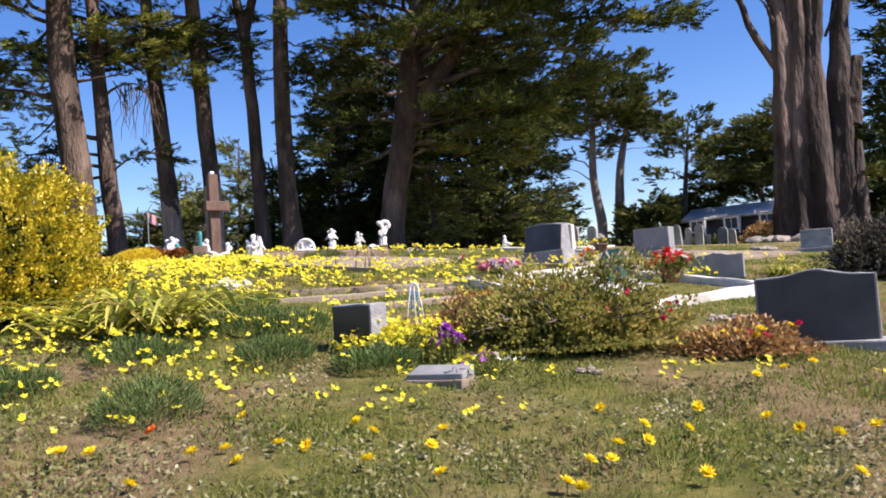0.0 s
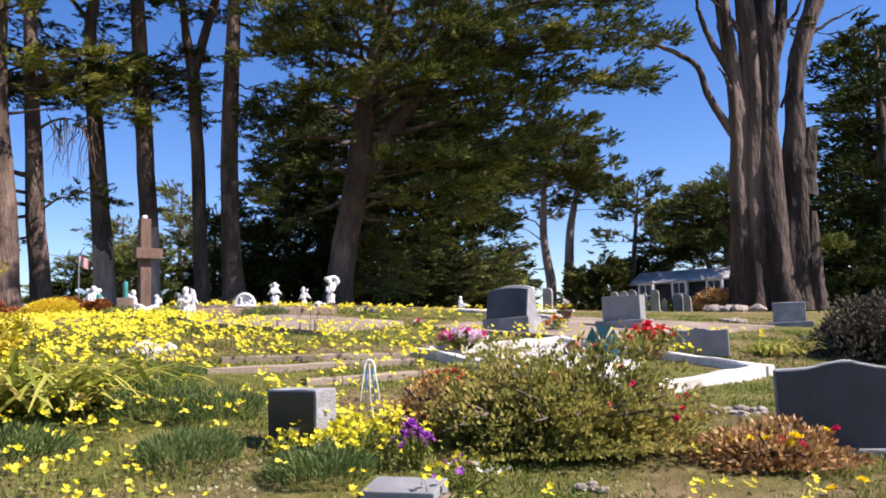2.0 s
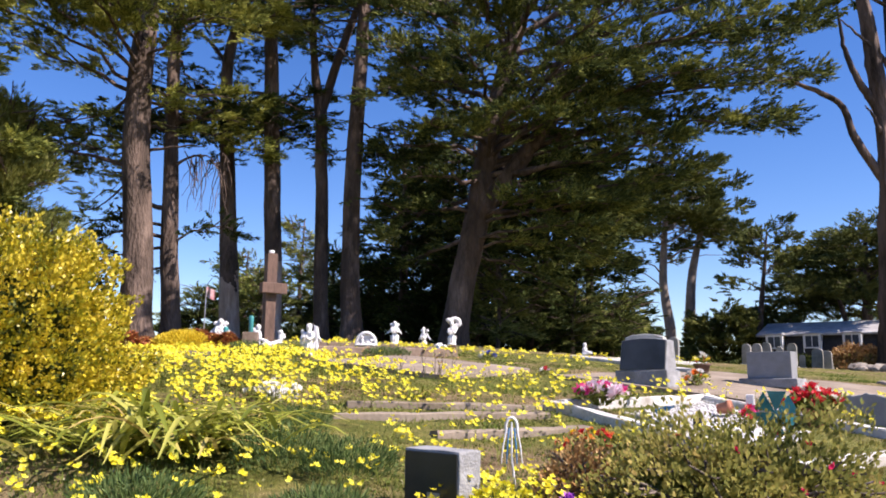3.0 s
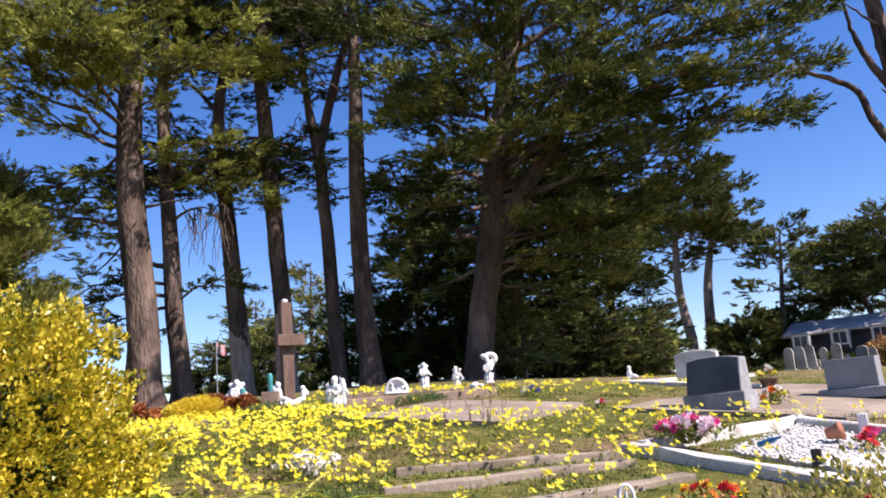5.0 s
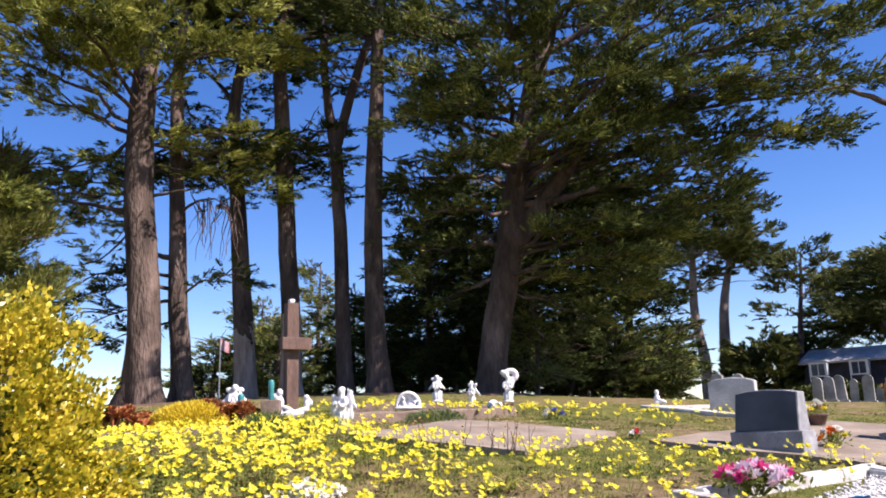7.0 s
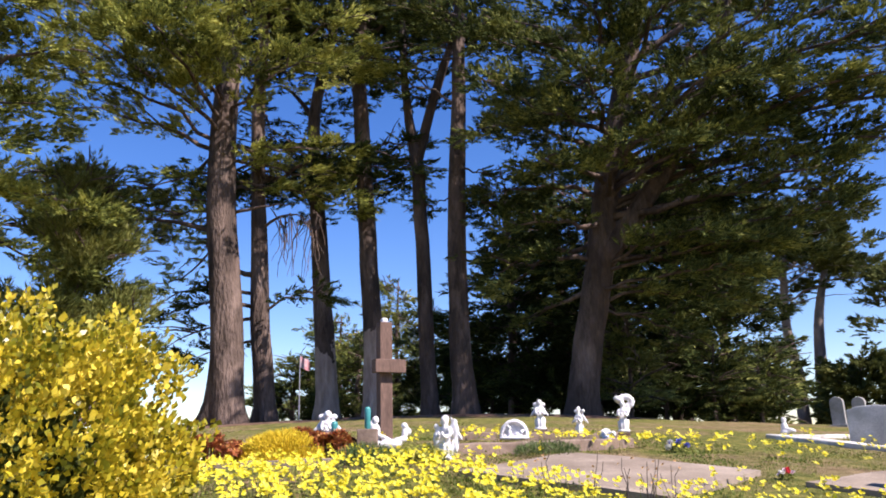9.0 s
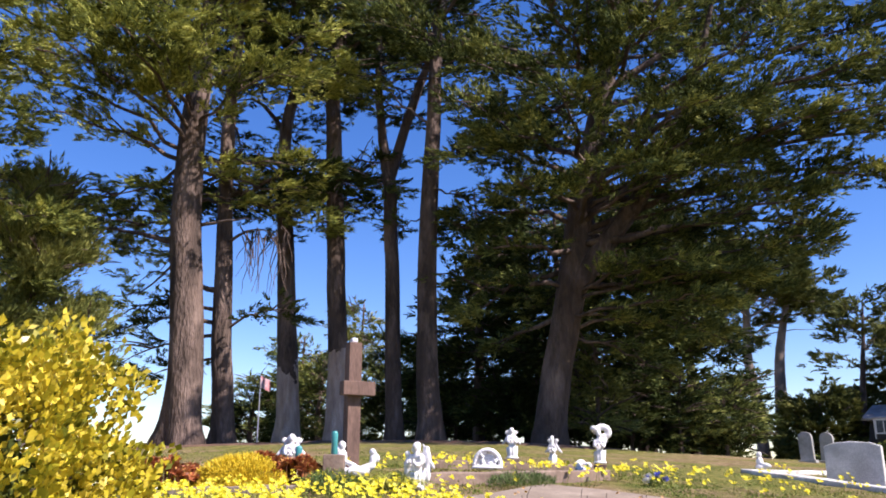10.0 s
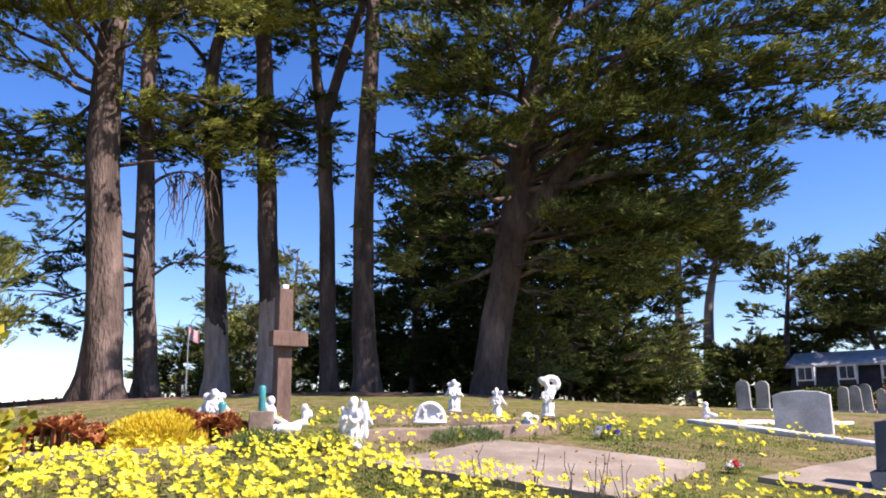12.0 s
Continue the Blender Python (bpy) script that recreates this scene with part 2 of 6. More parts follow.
M_PLANK = solid("grey-brown kerb timber", (0.16, 0.11, 0.08), (0.3, 0.22, 0.165), 0.9, 5, 35, 0.5, 0.006)
M_TERRA = solid("terracotta", (0.42, 0.15, 0.08), (0.55, 0.24, 0.14), 0.8, 9, 60, 0.3, 0.004)
M_TEAL = solid("teal glazed glass", (0.03, 0.2, 0.2), (0.07, 0.32, 0.3), 0.3, 9, 60, 0.1, 0.003)
M_BLUE = solid("blue plastic", (0.03, 0.16, 0.34), (0.06, 0.24, 0.44), 0.4, 9, 60, 0.1, 0.002)
M_SLATE = solid("dark mansard shingle", (0.022, 0.022, 0.025), (0.055, 0.053, 0.055), 0.9, 2, 25, 0.5, 0.02)
M_ROOF = solid("pale roof sheet", (0.34, 0.33, 0.32), (0.52, 0.5, 0.48), 0.7, 2, 20, 0.2, 0.01)
M_TRIM = solid("white painted timber", (0.72, 0.72, 0.72), (0.82, 0.82, 0.82), 0.6, 3, 30, 0.1, 0.003)
M_PANE = solid("dark window glass", (0.05, 0.06, 0.08), (0.1, 0.11, 0.13), 0.08, 3, 20, 0.0)
M_ROCK = solid("pale field rocks", (0.2, 0.165, 0.13), (0.42, 0.37, 0.32), 0.95, 6, 40, 0.6, 0.01)
M_FLAG = solid("red and white flag cloth", (0.5, 0.12, 0.14), (0.7, 0.6, 0.62), 0.8, 4, 30, 0.0)
M_POLE = solid("grey metal pole", (0.4, 0.4, 0.42), (0.5, 0.5, 0.52), 0.45, 5, 40, 0.0, metal=0.6)
M_BARK_TORN = solid("cypress bark torn low down", (0.04, 0.028, 0.022), (0.13, 0.088, 0.068), 0.95, 2.6, 12, 1.0, 0.09, stretch=(1, 1, 0.3), stain=(0.21, 0.148, 0.118), torn=5.4)
M_BARK_TORN_HIGH = solid("cypress bark torn to shoulder height", (0.04, 0.028, 0.022), (0.13, 0.088, 0.068), 0.95, 2.6, 12, 1.0, 0.09, stretch=(1, 1, 0.3), stain=(0.21, 0.148, 0.118), torn=5.9)
M_LITTER = solid("reddish needle litter", (0.09, 0.05, 0.03), (0.22, 0.125, 0.08), 0.95, 3, 40, 0.8, 0.02)


# ---- shaping helpers ----
RNG = np.random.default_rng(7)


def unit(v):
    return v / np.maximum(np.linalg.norm(v, axis=-1, keepdims=True), 1e-9)


def raw_mesh(name, V, F):
    V, F = np.ascontiguousarray(V, np.float32), np.ascontiguousarray(F, np.int32)
    me = bpy.data.meshes.new(name)
    n, k = F.shape
    me.vertices.add(len(V))
    me.vertices.foreach_set("co", V.ravel())
    me.loops.add(n * k)
    me.loops.foreach_set("vertex_index", F.ravel())
    me.polygons.add(n)
    me.polygons.foreach_set("loop_start", np.arange(0, n * k, k, dtype=np.int32))
    me.update(calc_edges=True)
    me.validate()
    return me


def put_mesh(name, V, F, material, parent=None, label="", smooth=True):
    me = raw_mesh(name, V, F)
    me.materials.append(material)
    if smooth:
        me.polygons.foreach_set("use_smooth", np.ones(len(me.polygons), bool))
    ob = new(name, me)
    ob.parent = parent
    return tagged(ob, label)


def part(name, bm, material, parent=None, label="", smooth=False):
    me = bpy.data.meshes.new(name)
    bmesh.ops.recalc_face_normals(bm, faces=bm.faces)
    bm.to_mesh(me)
    bm.free()
    me.materials.append(material)
    for p in me.polygons:
        p.use_smooth = smooth
    ob = new(name, me)
    ob.parent = parent
    return tagged(ob, label)


def thing(name, m, label, category, group="", kind=""):
    ob = new(name)
    ob.empty_display_size = 0.2
    ob.matrix_world = m
    return tagged(ob, label, category, group, kind)


def block(size, at=(0, 0, 0), bevel=0.01, rough=0.0, cuts=0, bm=None, turn=0.0):
    """A bevelled block standing on z = at[2]; rough: uneven faces."""
    b = bmesh.new()
    bmesh.ops.create_cube(b, size=1)
    bmesh.ops.scale(b, vec=size, verts=b.verts)
    if bevel:
        bmesh.ops.bevel(b, geom=b.edges[:], offset=bevel, segments=2, affect="EDGES", profile=0.6)
    if cuts:
        bmesh.ops.subdivide_edges(b, edges=[e for e in b.edges if e.calc_length() > 0.08], cuts=cuts, use_grid_fill=True)
    if rough:
        for v in b.verts:
            v.co += noise.noise_vector(v.co * 9 + Vector(at) * 3.7) * rough
    bmesh.ops.translate(b, vec=(0, 0, size[2] / 2), verts=b.verts)
    bmesh.ops.transform(b, matrix=Matrix.Translation(at) @ Matrix.Rotation(turn, 4, "Z"), verts=b.verts)
    if bm is None:
        return b
    me = bpy.data.meshes.new("tmp")
    b.to_mesh(me)
    b.free()
    bm.from_mesh(me)
    bpy.data.meshes.remove(me)
    return bm


def outline_slab(points, depth, bevel=0.012):
    """A slab whose front outline is (x, z) points, depth along y, centred."""
    b = bmesh.new()
    vs = [b.verts.new((x, -depth / 2, z)) for x, z in points]
    f = b.faces.new(vs)
    r = bmesh.ops.extrude_face_region(b, geom=[f])
    bmesh.ops.translate(b, vec=(0, depth, 0), verts=[g for g in r["geom"] if isinstance(g, bmesh.types.BMVert)])
    bmesh.ops.recalc_face_normals(b, faces=b.faces)
    sharp = [e for e in b.edges if len(e.link_faces) == 2 and e.calc_face_angle() > 0.5]
    if bevel:
        bmesh.ops.bevel(b, geom=sharp, offset=bevel, segments=2, affect="EDGES", profile=0.6)
    return b


def tube(points, radii, seg=8, lump=0.0, seed=0, flare=None):
    """Rings along a line: verts and quads. lump: vertical ridges and uneven bark."""
    P, R = np.asarray(points, float), np.asarray(radii, float)
    T = unit(np.gradient(P, axis=0))
    ref = np.array([0.0, 1.0, 0.0]) if abs(T[0][1]) < 0.8 else np.array([1.0, 0.0, 0.0])
    A = unit(np.cross(T, ref))
    B = np.cross(T, A)
    a = np.linspace(0, 2 * np.pi, seg, endpoint=False)
    rng = np.random.default_rng(seed)
    r = R[:, None] * np.ones(seg)
    if lump:
        ridge = rng.normal(0, 1, seg)
        ridge = 0.6 * ridge + 0.4 * np.roll(ridge, 1)
        drift = rng.normal(0, 1, (len(P), seg))
        for _ in range(3):
            drift = (drift + np.roll(drift, 1, 0) + 0.6 * np.roll(drift, 1, 1)) / 1.9
        r = r * (1 + 0.6 * lump * ridge + 0.75 * lump * drift)
    if flare is not None:
        r = r * flare(a[None, :], np.arange(len(P))[:, None])
    V = P[:, None] + r[..., None] * (np.cos(a)[None, :, None] * A[:, None] + np.sin(a)[None, :, None] * B[:, None])
    n = len(P)
    i, j = np.meshgrid(np.arange(n - 1), np.arange(seg), indexing="ij")
    j2 = (j + 1) % seg
    F = np.stack([i * seg + j, i * seg + j2, (i + 1) * seg + j2, (i + 1) * seg + j], -1).reshape(-1, 4)
    return V.reshape(-1, 3), F


def joined(pieces):
    V, F, k = [], [], 0
    for v, f in pieces:
        V.append(v)
        F.append(f + k)
        k += len(v)
    return np.concatenate(V), np.concatenate(F)


def leaves(C, D, L, W, rng, flat=None, cup=0.0):
    """Diamond leaves: at C, along D, length L, width W. flat: the side lies across this normal."""
    n = len(C)
    D = unit(D)
    S = unit(np.cross(D, rng.normal(0, 1, (n, 3)) if flat is None else np.broadcast_to(flat, (n, 3)) + rng.normal(0, 0.35, (n, 3))))
    N = np.cross(S, D)
    L, W = np.broadcast_to(L, n)[:, None], np.broadcast_to(W, n)[:, None]
    V = np.stack([C, C + D * L * 0.45 + S * W * 0.5 + N * W * cup, C + D * L, C + D * L * 0.45 - S * W * 0.5 + N * W * cup], 1)
    return V.reshape(-1, 3), np.arange(4 * n).reshape(-1, 4)


def sprays(C, D, length, m, leaf, width, rng, spread=0.42):
    """Feathery sprays: m scale-leaf shoots along each of the short twigs at C towards D, lying flat like fans."""
    n = len(C)
    D = unit(D)
    ln = np.broadcast_to(length, n)[:, None, None]
    up = unit(np.array([0.0, 0.0, 0.6]) + D * 0.35 + rng.normal(0, 0.5, (n, 3)))
    across = unit(np.cross(D, up))
    u = rng.random((n, m, 1))
    side = rng.uniform(-1, 1, (n, m, 1))
    pos = C[:, None] + D[:, None] * u * ln + across[:, None] * side * ln * 0.3 * (1.05 - u) + rng.normal(0, 0.035, (n, m, 3)) * ln
    d = unit(D[:, None] + across[:, None] * side * 0.6 + rng.normal(0, spread * 0.5, (n, m, 3)))
    nor = unit(up[:, None] + rng.normal(0, 0.9, (n, m, 3)))
    s = unit(np.cross(d, nor))
    L = (leaf * rng.uniform(0.6, 1.35, (n, m, 1)))
    W = (width * rng.uniform(0.7, 1.3, (n, m, 1)))
    V = np.stack([pos - s * W * 0.5, pos + s * W * 0.5, pos + d * L], 2)
    return V.reshape(-1, 3), np.arange(3 * n * m).reshape(-1, 3)


def bend(a, b, sag, n=8, wig=0.0, rng=RNG):
    """A limb's line from a to b, bowed by sag (up if positive), a little crooked."""
    a, b = np.asarray(a, float), np.asarray(b, float)
    t = np.linspace(0, 1, n)[:, None]
    p = a + (b - a) * t
    p[:, 2] += sag * 4 * (t * (1 - t))[:, 0]
    if wig:
        w = rng.normal(0, wig, (n, 3))
        w[0] = 0
        p += w
    return p


# ---- the ground ----
KNOT_Y = np.array([-60, -10, 0, 5.5, 7.4, 10, 12.4, 14.2, 16, 17.5, 20, 25, 30, 36, 50, 75, 150, 400, 900.0])
KNOT_Z = np.array([-7.2, -1.2, 0, 0.64, 0.90, 1.25, 1.57, 1.78, 1.99, 2.12, 2.32, 2.60, 2.78, 2.82, 2.7, 2.4, -3, -32, -80.0])
_s = np.diff(KNOT_Z) / np.diff(KNOT_Y)
_m = np.concatenate([[_s[0]], [2 * p * q / (p + q) if p * q > 0 else 0 for p, q in zip(_s[:-1], _s[1:])], [_s[-1]]])


def ground_z(x, y):
    """The hill: it climbs ahead to a crest and falls gently to +x."""
    x, y = np.asarray(x, float), np.asarray(y, float)
    yc = np.clip(y, KNOT_Y[0], KNOT_Y[-1])
    i = np.clip(np.searchsorted(KNOT_Y, yc) - 1, 0, len(KNOT_Y) - 2)
    h = KNOT_Y[i + 1] - KNOT_Y[i]
    t = (yc - KNOT_Y[i]) / h
    z = (1 + 2 * t) * (1 - t) ** 2 * KNOT_Z[i] + t * (1 - t) ** 2 * h * _m[i] + t * t * (3 - 2 * t) * KNOT_Z[i + 1] + t * t * (t - 1) * h * _m[i + 1]
    side = np.clip(-3.5 - x, 0, 40)
    return z - 0.84 * np.tanh(x / 14) - 0.03 * side - 0.0025 * side * side


def gz(x, y):
    return float(ground_z(x, y))


def on(x, y, rz=0.0, dz=0.0):
    return pose(x, y, gz(x, y) + dz, 0, 0, rz)


def build_ground():
    xs = np.unique(np.concatenate([np.linspace(-12, 12, 121), np.linspace(-60, 60, 61), np.linspace(-900, 900, 41), [-4000, 4000]]))
    ys = np.unique(np.concatenate([np.linspace(0, 32, 161), np.linspace(-40, 90, 56), np.linspace(-400, 900, 40), [-3000, 4500]]))
    X, Y = np.meshgrid(xs, ys)
    Z = ground_z(X, Y)
    near = (np.abs(X) < 13) & (Y > -1) & (Y < 33)
    bumps = np.array([noise.fractal(Vector((x * 1.3, y * 1.3, 0.0)), 1.0, 2.0, 3) for x, y in zip(X.ravel(), Y.ravel())]).reshape(X.shape)
    Z = Z + np.where(near, 0.03, 0.08) * bumps
    V = np.stack([X, Y, Z], -1).reshape(-1, 3)
    r, c = X.shape
    i, j = np.meshgrid(np.arange(r - 1), np.arange(c - 1), indexing="ij")
    F = np.stack([i * c + j, i * c + j + 1, (i + 1) * c + j + 1, (i + 1) * c + j], -1).reshape(-1, 4)
    ob = put_mesh("ground", V, F, M_GROUND)
    tagged(ob, "grassy cemetery hillside with bare brown earth patches", "ground", "", "structure")


build_ground()


# ---- trees ----
def foliage_on(lines, rng, count, pad, leaf, width, m, start=0.35, rise=0.25, thick=0.22, length=0.7):
    """Level plates of tufted sprays: short side branchlets leave each limb in turn and carry separate tufts.
    count: sprays a metre of limb; pad: half-width of the plate at its widest."""
    Cs, Ds, each = [], [], 4
    for p in lines:
        total = np.linalg.norm(np.diff(p, axis=0), axis=1).sum()
        q = max(3, int(count * total * (1.02 - start) / each))
        s = start + (1.03 - start) * rng.random(q) ** 0.85
        f = np.clip(s, 0, 0.999) * (len(p) - 1)
        k = f.astype(int)
        mid = p[k] + (p[k + 1] - p[k]) * (f - k)[:, None]
        along = unit(p[k + 1] - p[k])
        side = unit(np.cross(along, np.array([0, 0, 1.0])))
        w = pad * (0.25 + 0.85 * np.sin(np.pi * np.clip((s - start) / (1.12 - start), 0, 1)))
        off = rng.uniform(-1, 1, q) * w
        mid = mid + side * off[:, None] + along * (np.abs(off) * 0.55)[:, None]
        mid[:, 2] += rng.normal(0, thick * 0.5, q) - 0.1 * np.abs(off)
        out = unit(along * 0.9 + side * (np.sign(off) * rng.uniform(0.2, 0.9, q))[:, None])
        c = np.repeat(np.arange(q), each)
        n = len(c)
        size = (rng.uniform(0.07, 0.2, q) * length / 0.7)[c][:, None]
        j = rng.normal(0, 1, (n, 3)) * size * np.array([1.1, 1.1, 0.38])
        Cs.append(mid[c] + j)
        d = out[c] + j / size * 0.42 + rng.normal(0, 0.12, (n, 3))
        d[:, 2] = d[:, 2] * 0.6 + rise
        Ds.append(d)
    C, D = np.concatenate(Cs), np.concatenate(Ds)
    return sprays(C, D, 0.6 * length * rng.uniform(0.55, 1.2, len(C)), m, leaf, width, rng)


def on_trunk(trunk, z):
    t = np.asarray(trunk, float)
    return np.array([np.interp(z, t[:, 2], t[:, k]) for k in (0, 1)] + [z])


def tree(name, label, trunk, radii, limbs, bark=None, leafmat=None, seed=1, seg=18, lump=0.035, root=0.5, category="tree",
         foliage=dict(count=11, pad=0.9, leaf=0.19, width=0.083, m=28), extra_stems=(), bare=(), group="", gnarl=0.0, dead=()):
    """trunk: points from the ground up; limbs: (start z or point, tip, sag, radius); bare: limbs without leaves."""
    rng = np.random.default_rng(seed)
    bark, leafmat = bark or M_BARK, leafmat or M_CYP
    T = np.asarray(trunk, float)
    base = T[0].copy()
    ob = thing(name, Matrix.Translation(base), label, category, group)
    zs = np.linspace(0, 1, 26) ** 1.4
    k = np.linspace(0, 1, len(T))
    P = np.stack([np.interp(zs, k, T[:, c]) for c in range(3)], 1)
    R = np.interp(zs, k, radii)
    for _ in range(2):
        P[1:-1] = (P[:-2] + 2 * P[1:-1] + P[2:]) / 4
    P[:, :2] += np.cumsum(rng.normal(0, 0.012, (26, 2)), 0)
    h = P[:, 2] - P[0, 2]
    swell = 1 + 0.35 * root * np.exp(-h / (radii[0] * 0.9))
    ph = rng.uniform(0, 6, 3)

    def flare(a, i):
        e = np.exp(-h[i[:, 0]] / (radii[0] * 1.3))[:, None]
        lobes = 1 + root * 0.5 * e * (0.6 * np.sin(3 * a + ph[0]) + 0.5 * np.sin(5 * a + ph[1]))
        return lobes * gnarled(a, h[i[:, 0]][:, None], ph[2])

    def gnarled(a, z, s):
        if not gnarl:
            return 1.0
        folds = np.sin(3 * a + 0.5 * z + s) + 0.8 * np.sin(5 * a - 0.35 * z + 2 * s) + 0.5 * np.sin(9 * a + 0.8 * np.sin(0.9 * z + s))
        knots = np.maximum(0, np.sin(2 * a + 1.9 * z + s) * np.sin(1.3 * z + 2 * s)) ** 3 + np.maximum(0, np.sin(a - 3.1 * z + s) * np.sin(2.3 * z + s)) ** 4
        return 1 + gnarl * (0.42 * folds + 1.1 * knots)

    P[0, 2] -= 0.35
    v, f = tube(P - base, R * swell, seg, lump, seed, flare)
    put_mesh("trunk", v, f, bark, ob)
    for pts, rr in extra_stems:
        q = np.asarray(pts, float)
        z2 = np.linspace(0, 1, 40 if gnarl else 14)
        kk = np.linspace(0, 1, len(q))
        Q = np.stack([np.interp(z2, kk, q[:, c]) for c in range(3)], 1)
        for _ in range(2):
            Q[1:-1] = (Q[:-2] + 2 * Q[1:-1] + Q[2:]) / 4
        hz, turn = Q[:, 2] - base[2], rng.uniform(0, 6)
        foot = 0.5 * np.exp(-np.maximum(hz, 0) / 0.7) if gnarl else 0 * hz
        v, f = tube(Q - base, np.interp(z2, kk, rr) * (1 + foot), 30 if gnarl else 14, lump, seed + len(pts), lambda a, i: gnarled(a, hz[i[:, 0]][:, None], turn))
        put_mesh("stem", v, f, bark, ob)
    lines = []
    for grown, group_limbs in ((True, limbs), (False, bare)):
        for start, tip, sag, r in group_limbs:
            a = on_trunk(trunk, start) if np.isscalar(start) else np.asarray(start, float)
            L = np.linalg.norm(np.asarray(tip) - a)
            p = bend(a, tip, sag, 9, (0.035 if grown else 0.012) * L ** 0.5, rng)
            v, f = tube(p - base, np.linspace(r * 0.72, r * 0.1, 9), 6, 0.06, seed)
            put_mesh("limb", v, f, bark, ob)
            if grown:
                lines.append(p)
    for pts, r in dead:
        q, u = np.asarray(pts, float), np.linspace(0, 1, 22)
        p = np.stack([np.interp(u, np.linspace(0, 1, len(q)), q[:, c]) for c in range(3)], 1)
        for _ in range(2):
            p[1:-1] = (p[:-2] + 2 * p[1:-1] + p[2:]) / 4
        p[1:] += rng.normal(0, 0.015, (21, 3))
        v, f = tube(p - base, r * np.linspace(1.0, 0.22, 22), 8, 0.08, seed)
        put_mesh("dead_limb", v, f, bark, ob)
    twigs = []
    for p in lines:
        for _ in range(3):
            f0 = rng.uniform(0.35, 0.95) * 8
            i = int(f0)
            a = p[i] + (p[min(i + 1, 8)] - p[i]) * (f0 - i)
            along = unit(p[min(i + 1, 8)] - p[max(i - 1, 0)])
            side = np.cross(along, (0, 0, 1)) * rng.choice([-1, 1])
            b = a + (along * 0.7 + side * rng.uniform(0.3, 0.9) + np.array([0, 0, rng.uniform(-0.15, 0.3)])) * rng.uniform(0.7, 1.5)
            twigs.append(tube(bend(a, b, 0.08, 4, 0.02, rng) - base, np.array([0.03, 0.025, 0.018, 0.01]), 4))
            if rng.random() < 0.7:
                lines_extra = bend(a, b, 0.08, 9)
                twigs.append(tube(lines_extra[4:] - base, np.linspace(0.015, 0.006, 5), 4))
    if twigs:
        v, f = joined(twigs)
        tagged(put_mesh("twig_growth", v, f, bark, ob), kind="stuff")
    if lines:
        v, f = foliage_on(lines, rng, **foliage)
        put_mesh("crown", v - base, f, leafmat, ob, smooth=False)
    return ob


def whorl(trunk, z0, z1, n, reach, seed, az=(0, 360), lift=0.12, sag=0.25, r=0.09, taper=0.0):
    """Limbs round a trunk between two heights. reach(az in degrees, s from 0 to 1 up the range): length."""
    rng = np.random.default_rng(seed)
    out = []
    for i in range(n):
        s = (i + rng.random()) / n
        z = z0 + (z1 - z0) * s
        a = rng.uniform(*az)
        L = reach(a, s) * rng.uniform(0.75, 1.15)
        o = on_trunk(trunk, z)
        d = np.array([math.cos(radians(a)), math.sin(radians(a)), 0.0])
        tip = o + d * L + np.array([0, 0, L * rng.uniform(lift - 0.15, lift + 0.15)])
        out.append((z, tip, sag * rng.uniform(-0.3, 1.0) * L * 0.25, r * (1 - taper * s) * rng.uniform(0.7, 1.2)))
    return out


